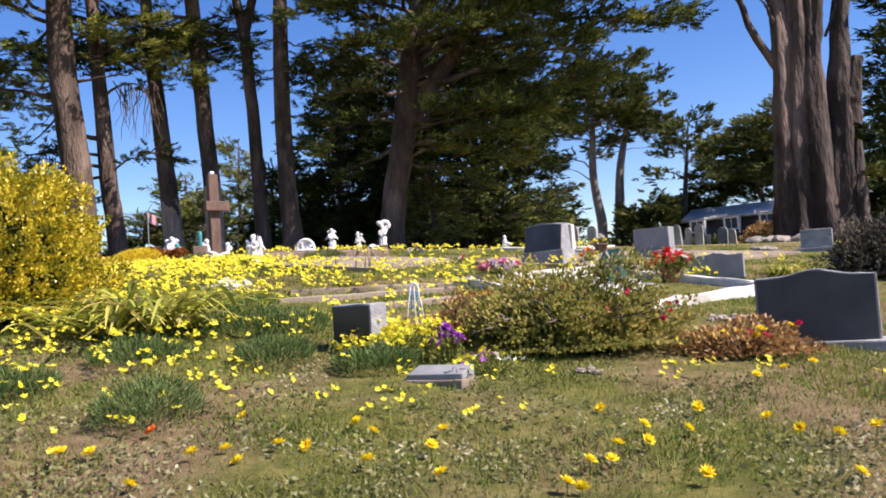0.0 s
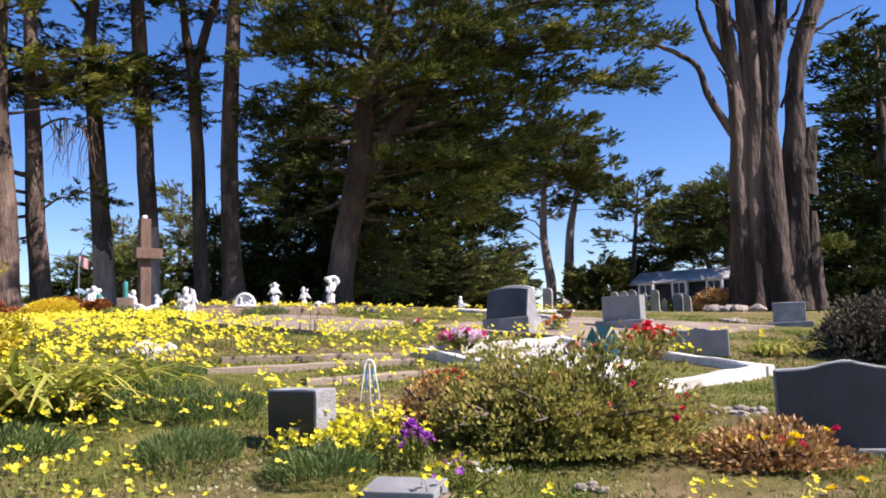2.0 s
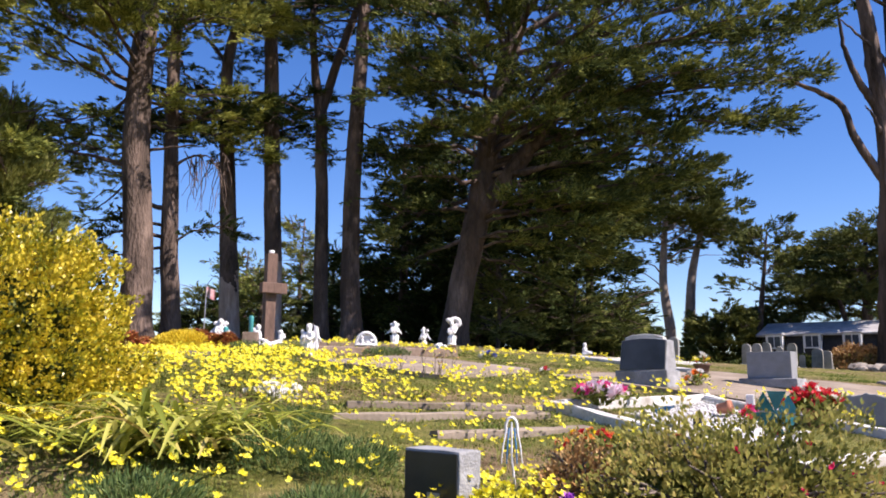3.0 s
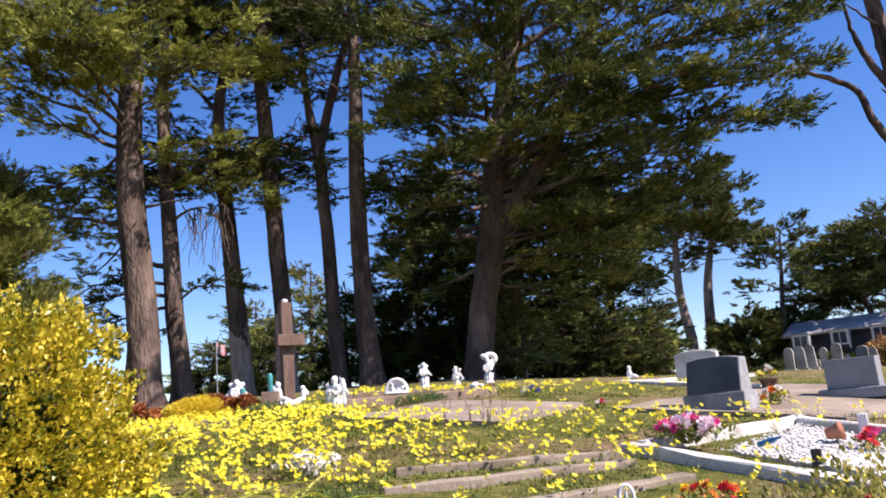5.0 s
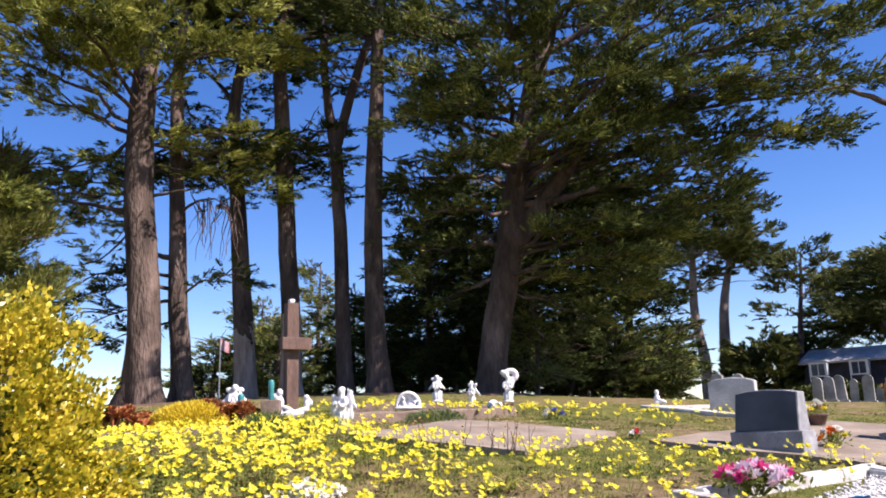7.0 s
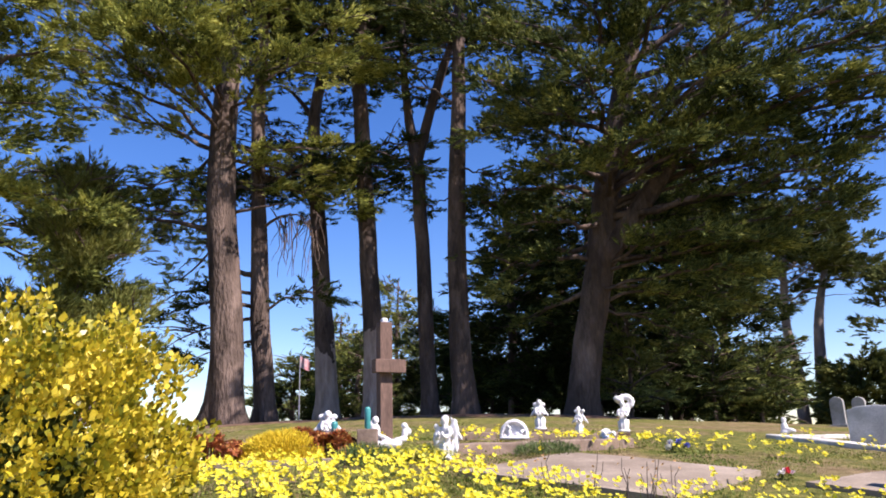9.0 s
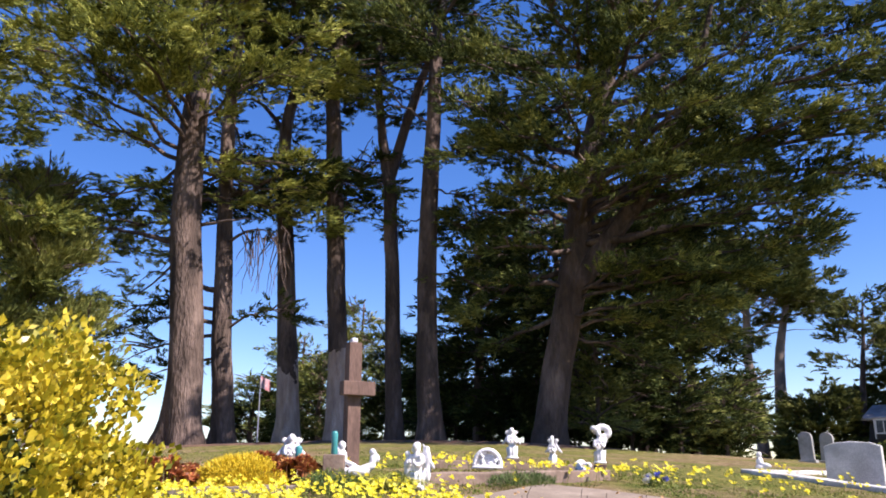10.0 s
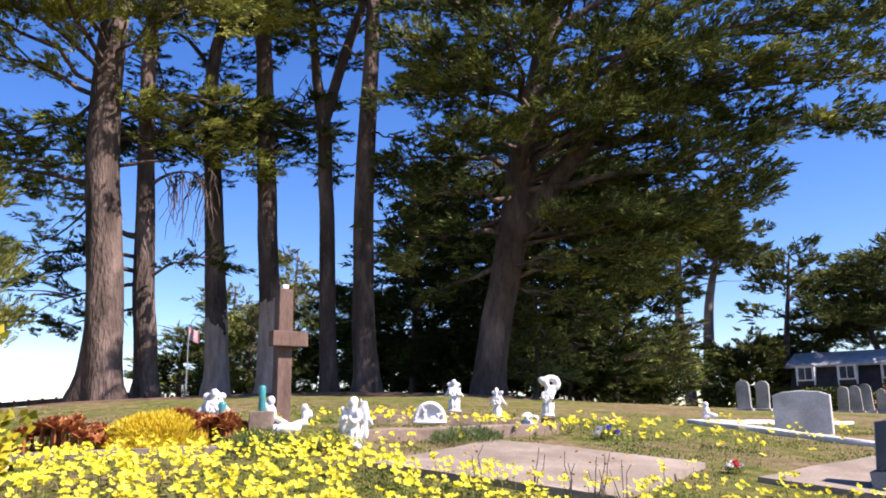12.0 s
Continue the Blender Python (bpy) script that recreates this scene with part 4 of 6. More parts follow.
    limbs = [(9.2, (-13.4, 19.6, 9.9), 0.4, 0.15), (9.8, (-13.8, 18.6, 9.0), 0.5, 0.14), (10.6, (-13.0, 20.4, 11.4), 0.4, 0.14), (8.4, (-13.0, 21.6, 7.7), 0.5, 0.13), (11.2, (-13.2, 18.2, 11.9), 0.4, 0.14),
             (8.0, (-14.6, 20.0, 8.0), 0.4, 0.12), (7.4, (-14.2, 22.4, 6.6), 0.4, 0.1)]
    limbs += whorl(t, 7.5, 14.8, 12, lambda a, s: 4.0 - 2.4 * s, 75)
    # sun on these boughs comes partly from the brighter leaf colour
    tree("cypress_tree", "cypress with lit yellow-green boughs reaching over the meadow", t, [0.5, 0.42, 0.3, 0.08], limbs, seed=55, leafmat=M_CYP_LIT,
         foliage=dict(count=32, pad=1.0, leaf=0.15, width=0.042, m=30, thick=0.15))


def old_giant():
    """The multi-stemmed old trunk: stems grown together low down, parting above head height, with bare dead limbs."""
    x, y = 12.95, 29.0
    z0 = gz(x, y)
    t = [(x, y, z0), (12.9, y, 5.7), (13.0, y, 8.9), (13.15, y, 10.7), (13.1, y, 13.9), (13.0, y, 19)]
    stems = [([(14.0, y - 0.3, z0), (14.1, y - 0.3, 4.0), (14.25, y - 0.3, 5.7), (14.4, y - 0.25, 7.6), (14.6, y - 0.2, 8.7), (14.75, y, 10), (15.0, y, 11.3), (15.5, y, 12.7), (16.0, y, 13.9), (16.8, y, 17)], [0.46, 0.44, 0.4, 0.38, 0.32, 0.3, 0.3, 0.3, 0.28, 0.14]),
             ([(12.25, y - 0.1, z0), (12.35, y - 0.1, 5.7), (12.5, y - 0.1, 8.9), (12.55, y, 10.4), (12.42, y, 12.0), (12.3, y, 13.9), (11.9, y, 17)], [0.36, 0.32, 0.28, 0.26, 0.25, 0.24, 0.1]),
             ([(13.4, y - 0.5, z0), (13.35, y - 0.45, 5.7), (13.5, y - 0.3, 8.9), (13.75, y - 0.2, 10.7), (13.95, y, 13.9), (14.1, y, 18)], [0.42, 0.38, 0.3, 0.31, 0.3, 0.12]),
             ([(13.8, y - 0.1, 10.6), (14.2, y - 0.1, 11.8), (14.55, y, 13.0), (14.75, y, 14.8)], [0.24, 0.22, 0.2, 0.16]),
             ([(14.55, y - 0.5, z0), (14.62, y - 0.5, 4.2), (14.8, y - 0.42, 5.6)], [0.3, 0.27, 0.12]),
             ([(14.6, y - 0.4, 6.2), (14.8, y - 0.42, 7.5), (15.0, y - 0.42, 8.6)], [0.3, 0.27, 0.17])]
    dead = [([(12.5, y, 8.3), (11.9, 29, 9.3), (11.45, 29, 10.1), (11.28, 28.9, 11.05), (10.6, 28.9, 11.5), (9.8, 28.9, 11.85), (8.7, 28.8, 12.3), (7.6, 28.7, 12.6)], 0.16),
            ([(12.45, y, 10.9), (12.0, 29, 11.6), (11.6, 29, 12.5), (11.35, 28.9, 13.4), (11.2, 28.8, 14.6)], 0.16), ([(12.6, y, 9.7), (12.25, 28.8, 10.2), (12.05, 28.8, 10.8), (11.86, 28.8, 11.0)], 0.09),
            ([(13.0, y, 12.2), (12.4, 28.8, 13.0), (11.3, 28.9, 14.2)], 0.1), ([(14.4, y, 12.3), (15.0, 28.8, 13.0), (15.5, 28.8, 14.2)], 0.1), ([(14.2, y, 9.5), (14.5, 28.8, 10.3), (14.75, 28.8, 11.2)], 0.06), ([(15.3, y, 12.1), (16.3, 28.8, 12.7), (17.6, 28.8, 13.3)], 0.08)]
    limbs = whorl(t, 15.5, 18.6, 12, lambda a, s: 4.6, 76, lift=0.2)
    limbs += [(14.6, (7.4, 28, 15.6), 0.3, 0.1), (14.9, (8.4, 26.5, 16.2), 0.3, 0.1), (14.4, (17.4, 28, 15.4), 0.3, 0.1), (12.6, (17.0, 29.4, 12.2), 0.2, 0.08)]
    tree("old_cypress", "ancient multi-stemmed cypress trunk with pale torn bark and dead limbs", t, [0.64, 0.56, 0.42, 0.33, 0.3, 0.1], limbs, bark=M_BARK_OLD, seed=22, seg=40, lump=0.04, root=0.7,
         extra_stems=stems, dead=dead, foliage=dict(count=12, pad=1.0, leaf=0.22, width=0.098, m=24), gnarl=0.21)
    sprout = [bend((14.7, y - 0.6, 4.1), (15.0 + 0.25 * k, y - 0.9 + 0.1 * k, 4.3 + 0.25 * (k % 2)), 0.1, 9) for k in range(3)]
    v, f = foliage_on(sprout, np.random.default_rng(8), 40, 0.3, 0.14, 0.05, 26, start=0.1, length=0.5)
    tagged(put_mesh("trunk_sprout", v, f, M_JUNIPER, smooth=False), "tuft of olive shoots growing out of the old trunk", "shoots")


def litter(x, y, r, seed):
    bm = bmesh.new()
    rings = [[bm.verts.new((x, y, gz(x, y) + 0.05))]]
    for k in range(1, 6):
        row = []
        for i in range(28):
            a = i / 28 * 2 * math.pi
            q = r * k / 5 * (1 + 0.35 * noise.noise(Vector((math.cos(a) * 1.5, math.sin(a) * 1.5, seed))))
            px, py = x + q * math.cos(a) * 1.3, y + q * math.sin(a)
            row.append(bm.verts.new((px, py, gz(px, py) + (0.05 * (1 - (k / 5) ** 2) + (0.02 if k < 5 else -0.06)))))
        rings.append(row)
    for i in range(28):
        bm.faces.new((rings[0][0], rings[1][i], rings[1][(i + 1) % 28]))
    for a, b in zip(rings[1:-1], rings[2:]):
        for i in range(28):
            bm.faces.new((a[i], b[i], b[(i + 1) % 28], a[(i + 1) % 28]))
    ob = part("needle_litter", bm, M_LITTER, smooth=True)
    tagged(ob, "reddish brown needle litter at the foot of a tree", "litter", "", "stuff")


litter(-2.0, 29.8, 2.4, 1.0)
litter(-5.6, 28.9, 1.5, 2.0)
litter(-8.6, 29.6, 1.7, 3.0)
litter(-11.5, 26.7, 2.0, 4.0)
trunk_row()
great_cypress()
dark_conifers()
far_trees()
old_giant()


# ---- the far house ----
def house():
    a, b = Vector((18.8, 63.0, 0)), Vector((33.5, 52.5, 0))
    z0 = min(gz(a.x, a.y), gz(b.x, b.y)) - 0.6
    d = (b - a).normalized()
    L = (b - a).length
    rz = math.degrees(math.atan2(d.y, d.x))
    ob = thing("house", pose(a.x, a.y, z0, 0, 0, rz), "long dark house with pale roof and white dormer windows", "house")
    H = 5.9 - z0
    part("wall", block((L, 7, 1.9), (L / 2, 3.5, 0), 0.02), M_SLATE, ob, "dark lower wall")
    b2 = bmesh.new()
    vs = [(0, 0.0, 1.9), (L, 0.0, 1.9), (L, 7, 1.9), (0, 7, 1.9), (0.1, 0.8, H - 0.5), (L - 0.1, 0.8, H - 0.5), (L - 0.1, 6.2, H - 0.5), (0.1, 6.2, H - 0.5)]
    vv = [b2.verts.new(v) for v in vs]
    for f in ((0, 1, 5, 4), (1, 2, 6, 5), (2, 3, 7, 6), (3, 0, 4, 7), (4, 5, 6, 7), (3, 2, 1, 0)):
        b2.faces.new([vv[i] for i in f])
    part("mansard", b2, M_SLATE, ob, "dark shingled mansard slope")
    b3 = bmesh.new()
    vs = [(-0.3, 0.35, H - 0.5), (L + 0.3, 0.35, H - 0.5), (L + 0.3, 3.4, H + 0.55), (-0.3, 3.4, H + 0.55), (L + 0.3, 6.6, H - 0.5), (-0.3, 6.6, H - 0.5),
          (-0.3, 0.35, H - 0.62), (L + 0.3, 0.35, H - 0.62), (L + 0.3, 6.6, H - 0.62), (-0.3, 6.6, H - 0.62)]
    vv = [b3.verts.new(v) for v in vs]
    for f in ((0, 1, 2, 3), (3, 2, 4, 5), (6, 7, 1, 0), (5, 4, 8, 9), (9, 8, 7, 6), (0, 3, 5, 9, 6), (1, 7, 8, 4, 2)):
        b3.faces.new([vv[i] for i in f])
    part("roof", b3, M_ROOF, ob, "pale grey low-pitched roof")
    n = 7
    for i in range(n):
        cx = 1.1 + i * (L - 2.4) / (n - 1)
        dm = new("dormer")
        dm.parent = ob
        dm.location = (cx, 0.05, H - 1.85)
        for q in (-1, 1):
            c = bmesh.new()
            vs = [c.verts.new((q * 0.56 + e, yy, zz)) for e in (-0.03, 0.03) for yy, zz in ((0.0, 0.0), (0.0, 1.3), (0.75, 1.3), (0.3, 0.0))]
            for f in ((0, 1, 2, 3), (7, 6, 5, 4), (0, 4, 5, 1), (1, 5, 6, 2), (2, 6, 7, 3), (3, 7, 4, 0)):
                c.faces.new([vs[k] for k in f])
            part("cheek", c, M_TRIM, dm, "white dormer cheek")
        part("hood", block((1.35, 1.0, 0.08), (0, 0.42, 1.3), 0.01), M_ROOF, dm)
        part("apron", block((1.05, 0.06, 0.3), (0, 0.06, 0.0), 0.005), M_SLATE, dm)
        fr = block((1.05, 0.07, 0.09), (0, 0.02, 0.3), 0.005)
        block((1.05, 0.07, 0.12), (0, 0.02, 1.18), 0.005, bm=fr)
        block((0.09, 0.07, 0.79), (-0.48, 0.02, 0.39), 0.005, bm=fr)
        block((0.09, 0.07, 0.79), (0.48, 0.02, 0.39), 0.005, bm=fr)
        block((0.05, 0.07, 0.79), (0, 0.02, 0.39), 0.005, bm=fr)
        part("window_frame", fr, M_TRIM, dm, "white window frame")
        part("pane", block((0.41, 0.03, 0.79), (-0.23, 0.04, 0.39), 0.0), M_PANE, dm)
        part("pane", block((0.41, 0.03, 0.79), (0.23, 0.04, 0.39), 0.0), M_PANE, dm)


house()


# ---- gravestones and plots ----
def serpentine(w, h, rise):
    pts = [(-w / 2, 0), (w / 2, 0), (w / 2, h)]
    for i in range(1, 16):
        u = i / 16
        pts.append((w / 2 - w * u, h + rise * math.sin(math.pi * u) ** 1.5 - 0.35 * rise * math.sin(2 * math.pi * u) ** 2))
    pts.append((-w / 2, h))
    return pts


def rough_rim(pts, amount, seed):
    rng = random.Random(seed)
    return [(x + rng.uniform(-amount, amount), z + (rng.uniform(-amount, amount) if z > 0.02 else 0)) for x, z in pts]


def headstones():
    # small upright marker with black face and pale rock-pitched sides
    ob = thing("grave_marker", on(-0.72, 7.36, -38, -0.03), "small upright marker with black polished face and pale rough side", "gravestone")
    part("stone", block((0.44, 0.19, 0.38), (0, 0, 0.04), 0.012, 0.008, 2), M_GRANITE_ROUGH, ob, "pale rock-pitched granite body")
    part("face", block((0.41, 0.012, 0.35), (0, -0.1, 0.055), 0.004), M_BLACK, ob, "black polished inscription face")
    part("base", block((0.56, 0.34, 0.07), (0.02, -0.02, -0.02), 0.015, 0.01, 1), M_CONCRETE, ob, "weathered concrete footing")
    part("emblem", block((0.1, 0.004, 0.05), (0.03, -0.108, 0.13), 0.0), M_GRANITE_LIGHT, ob, "small worn pale emblem")
    # dark serpentine-topped stone
    ob = thing("serpentine_headstone", on(3.1, 7.6, -27, -0.12), "wide dark grey granite headstone with curved top on granite base", "gravestone")
    part("die", outline_slab(rough_rim(serpentine(0.93, 0.57, 0.06), 0.004, 3), 0.2), M_GRANITE_ROUGH, ob, "rock-pitched granite edges")
    ob.children[0].location = (0, 0, 0.1)
    part("face", outline_slab([(x * 0.955, 0.02 + z * 0.95) for x, z in serpentine(0.93, 0.57, 0.06)], 0.012, 0.003), M_GRANITE, ob, "dark polished front").location = (0, -0.104, 0.1)
    part("base", block((1.1, 0.36, 0.13), (0.06, 0.0, 0.0), 0.015, 0.008, 2), M_GRANITE_ROUGH, ob, "pale rock-pitched base")
    # slant-backed stone on the concrete pad
    ob = thing("slant_headstone", on(1.72, 14.12, -38, 0.02), "dark grey tapering headstone on a pale granite base", "gravestone")
    top = [(-0.36, 0), (0.36, 0), (0.35, 0.42), (0.2, 0.445), (0, 0.455), (-0.2, 0.445), (-0.35, 0.42)]
    b = outline_slab(rough_rim(top, 0.006, 11), 0.34, 0.01)
    for v in b.verts:
        v.co.y = v.co.y * (1 - 0.45 * v.co.z / 0.455) + 0.04 * v.co.z
    part("die", b, M_GRANITE_ROUGH, ob, "rock-pitched pale granite edges").location = (0, 0, 0.22)
    b = outline_slab([(x * 0.97, 0.012 + z * 0.955) for x, z in top], 0.012, 0.003)
    for v in b.verts:
        v.co.y += 0.095 * v.co.z / 0.455 - 0.004
    part("face", b, M_GRANITE, ob, "dark polished slanting face").location = (0, -0.172, 0.22)
    part("base", block((0.8, 0.42, 0.24), (0, 0, -0.02), 0.015, 0.012, 2), M_GRANITE_ROUGH, ob, "pale rock-pitched granite base")
    # pale marble stone behind it
    ob = thing("marble_headstone", on(2.58, 18.95, -26, -0.04), "weathered white marble headstone with low peaked top", "gravestone")
    part("die", outline_slab([(-0.39, 0), (0.39, 0), (0.39, 0.6), (0.25, 0.65), (0, 0.67), (-0.25, 0.65), (-0.39, 0.6)], 0.24, 0.018), M_MARBLE, ob)
    # grey stone on the pad
    ob = thing("granite_headstone", on(3.74, 15.0, -38, 0.02), "light grey granite headstone on a low wide base", "gravestone")
    part("die", block((0.66, 0.26, 0.4), (0, 0, 0.14), 0.012, 0.004, 1), M_GRANITE_LIGHT, ob)
    part("base", block((0.86, 0.42, 0.14), (0, 0, 0), 0.015, 0.008, 2), M_GRANITE_ROUGH, ob, "rock-pitched base")
    # rough-topped stone at the white plot
    ob = thing("rough_headstone", on(3.78, 12.0, -24, -0.03), "grey headstone with chipped uneven top beside yellow flowers", "gravestone")
    part("die", outline_slab(rough_rim(serpentine(0.74, 0.33, 0.04), 0.012, 5), 0.26, 0.012), M_GRANITE_LIGHT, ob)
    # stone by the old cypress
    ob = thing("granite_headstone", on(7.2, 16.2, -28, -0.02), "grey granite headstone with rough pale side by the old cypress", "gravestone")
    part("die", block((0.56, 0.26, 0.36), (0, 0, 0.1), 0.012, 0.006, 1), M_GRANITE_ROUGH, ob)
    part("base", block((0.8, 0.42, 0.1), (0, 0, 0), 0.012, 0.008, 1), M_GRANITE_ROUGH, ob)
    # the flat plaque, in front of the roses
    ob = thing("flat_plaque", on(-0.08, 6.42, -24, -0.06), "small flat slanting plaque on a pale stone edge", "gravestone")
    part("base", block((0.44, 0.26, 0.08), (0, 0, 0), 0.012, 0.006, 1), M_CONCRETE, ob, "pale stone edge")
    b = block((0.42, 0.22, 0.08), (0.0, 0.01, 0.08), 0.008)
    for v in b.verts:
        if v.co.z > 0.12 and v.co.y < 0:
            v.co.z -= 0.04
    part("plate", b, M_GRANITE_LIGHT, ob, "grey slanting plate")
    # upright old stones in front of the house
    for i, (x, y, h, w, lean) in enumerate(((7.72, 29.4, 0.76, 0.28, 2), (8.13, 29.5, 0.8, 0.3, -3), (8.48, 29.6, 0.86, 0.3, -4), (8.66, 30.1, 0.66, 0.26, 2), (8.88, 29.7, 0.74, 0.22, 2), (9.22, 29.5, 0.86, 0.3, 1), (9.64, 29.8, 0.5, 0.18, 2),
                                             (4.3, 27.0, 0.78, 0.32, -2), (5.05, 27.9, 0.8, 0.32, 2), (10.6, 31.0, 0.8, 0.36, 2), (11.1, 31.4, 0.75, 0.34, -2), (10.0, 33.5, 0.5, 0.3, 0))):
        ob = thing("old_headstone", on(x, y, -30) @ pose(0, 0, -0.05, lean, lean, 0), "upright pale lichened headstone with rounded or pointed top", "gravestone", "old upright headstones")
        pts = [(-w / 2, 0), (w / 2, 0), (w / 2, h * 0.8)] + [(w / 2 * math.cos(a), h * 0.8 + h * 0.2 * math.sin(a) ** 0.8) for a in np.linspace(0.3, math.pi - 0.3, 7)] + [(-w / 2, h * 0.8)]
        part("slab", outline_slab(pts, 0.14, 0.015), M_OLDSTONE, ob)
        part("footing", block((w * 1.3, 0.3, 0.1), (0, 0, 0), 0.012), M_OLDSTONE, ob)


def kerb(name, a, b, width, height, material, label, category="kerb", parent=None, steps=10, lift=0.0, seed=0):
    """A kerb from a to b that follows the ground."""
    a, b = np.array(a, float), np.array(b, float)
    d = unit(b - a)
    n = np.array([-d[1], d[0]])
    rng = np.random.default_rng(seed + int(abs(a[0] * 100)))
    bm = bmesh.new()
    rings = []
    for t in np.linspace(0, 1, steps):
        c = a + (b - a) * t
        z = gz(c[0], c[1]) + lift
        w = rng.normal(0, 0.006, 4)
        prof = ((-0.5, -0.12), (-0.5, height - 0.015), (-0.42, height), (0.42, height), (0.5, height - 0.015), (0.5, -0.12))
        rings.append([bm.verts.new((*(c + n * (u * width)), z + h + (w[k % 4] if h > 0 else 0))) for k, (u, h) in enumerate(prof)])
    for r0, r1 in zip(rings[:-1], rings[1:]):
        for k in range(6):
            bm.faces.new((r0[k], r0[(k + 1) % 6], r1[(k + 1) % 6], r1[k]))
    bm.faces.new(rings[0])
    bm.faces.new(rings[-1][::-1])
    ob = part(name, bm, material, parent)
    if parent is None:
        tagged(ob, label, category)
    return ob


def ground_patch(name, corners, height, material, label, category, cuts=14, sag=0.02):
    """A slab with four corners that lies on the slope, with thickness."""
    c = [np.array(p, float) for p in corners]
    bm = bmesh.new()
    top, g = [], np.linspace(0, 1, cuts)
    for v in g:
        row = []
        for u in g:
            p = (c[0] * (1 - u) + c[1] * u) * (1 - v) + (c[3] * (1 - u) + c[2] * u) * v
            row.append(bm.verts.new((p[0], p[1], gz(*p) + height + sag * noise.noise(Vector((p[0], p[1], 3.0))))))
        top.append(row)
    for i in range(cuts - 1):
        for j in range(cuts - 1):
            bm.faces.new((top[i][j], top[i][j + 1], top[i + 1][j + 1], top[i + 1][j]))
    r = bmesh.ops.extrude_edge_only(bm, edges=[e for e in bm.edges if e.is_boundary])
    for v in r["geom"]:
        if isinstance(v, bmesh.types.BMVert):
            v.co.z -= height + 0.15
    ob = part(name, bm, material)
    return tagged(ob, label, category)


SLAB = ((-3.15, 14.15), (-1.07, 13.3), (0.08, 15.05), (-2.0, 15.9))
PAD = ((0.4, 14.5), (2.75, 12.95), (6.6, 15.6), (3.6, 17.4))
PLOT = ((0.2, 11.4), (2.02, 9.18), (3.95, 10.6), (2.12, 12.8))

_P = [np.array(p) for p in PLOT]
_mid = sum(_P) / 4
GRAVEL = tuple(tuple(p * k + _mid * (1 - k)) for p, k in zip(_P, (0.55, 0.62, 0.3, 0.84)))


def plots():
    ground_patch("concrete_slab", SLAB, 0.06, M_CONCRETE, "weathered pale concrete grave slab set in the grass", "slab")
    ground_patch("concrete_pad", PAD, 0.05, M_CONCRETE, "worn brown concrete pad under two headstones", "slab", 18)
    ob = thing("white_grave_plot", Matrix(), "whitewashed rectangular kerb round a gravelled grave plot", "grave plot")
    for k in range(4):
        a, b = np.array(PLOT[k]), np.array(PLOT[(k + 1) % 4])
        d = unit(b - a)
        kerb("kerb", a - d * 0.09, b - d * 0.1, 0.16, 0.1, M_KERB, "", parent=ob, steps=14)
    ground_patch("gravel_bed", GRAVEL, 0.05, M_GRAVEL, "bright white gravel inside the white kerb", "gravel", 10, 0.05)
    rng = np.random.default_rng(17)
    g = [np.array(p) for p in GRAVEL]
    V, F = [], []
    for k in range(1500):
        u, w = rng.uniform(-0.05, 1.05, 2)
        p = (g[0] * (1 - u) + g[1] * u) * (1 - w) + (g[3] * (1 - u) + g[2] * u) * w
        r = rng.uniform(0.008, 0.02)
        o = np.array([p[0], p[1], gz(*p) + 0.055 + 0.02 * noise.noise(Vector((p[0], p[1], 3.0)))])
        V.append(o + r * np.array([(1.2, 0, 0), (0, 1, 0), (-1.2, 0, 0), (0, -1, 0), (0, 0, 0.8), (0, 0, -0.8)]) * rng.uniform(0.7, 1.3, (6, 1)))
        F.append(np.array([(0, 1, 4), (1, 2, 4), (2, 3, 4), (3, 0, 4), (1, 0, 5), (2, 1, 5), (3, 2, 5), (0, 3, 5)]) + 6 * k)
    ob = put_mesh("gravel_stones", np.concatenate(V), np.concatenate(F), M_GRAVEL, smooth=False)
    tagged(ob, "loose white pebbles in the grave plot", "gravel", "", "stuff")
    for a, b, lab in (((-1.95, 10.72), (0.05, 11.3), "half-buried concrete grave kerb in the flowers"), ((-1.95, 10.0), (0.1, 10.9), "half-buried concrete grave kerb in the flowers"), ((-0.95, 9.5), (0.45, 10.3), "half-buried concrete grave kerb in the flowers")):
        kerb("grave_kerb", a, b, 0.17, 0.055, M_CONCRETE, lab)
    kerb("white_kerb", (1.2, 19.95), (3.2, 17.2), 0.18, 0.07, M_KERB, "low whitewashed kerb with a small statue at its end")
    kerb("white_kerb", (1.24, 20.05), (4.4, 21.6), 0.18, 0.06, M_KERB, "low whitewashed kerb behind the marble headstone")
    kerb("bed_kerb", (-7.1, 14.25), (-4.62, 14.85), 0.12, 0.07, M_CONCRETE, "pale concrete edge of the succulent bed")
    kerb("bed_timber", (-3.6, 15.42), (-2.2, 16.42), 0.12, 0.14, M_PLANK, "weathered timber edging of the statue bed")
    kerb("bed_timber", (-2.18, 16.44), (-1.2, 17.2), 0.12, 0.14, M_PLANK, "weathered timber edging of the statue bed")
    kerb("bed_timber", (-3.9, 17.3), (-1.35, 18.2), 0.12, 0.12, M_PLANK, "timber edging behind the row of statues")
    # low fence on the crest
    f = thing("wire_fence", Matrix(), "low wire fence along the far crest", "fence")
    for i in range(14):
        x = -17.5 + i * 0.42
        part("post", block((0.05, 0.05, 0.32), (x, 29.5, gz(x, 29.5) - 0.05), 0.005), M_WOOD, f)
    kerb("rail", (-17.6, 29.5), (-11.9, 29.5), 0.03, 0.03, M_WOOD, "", parent=f, lift=0.2)


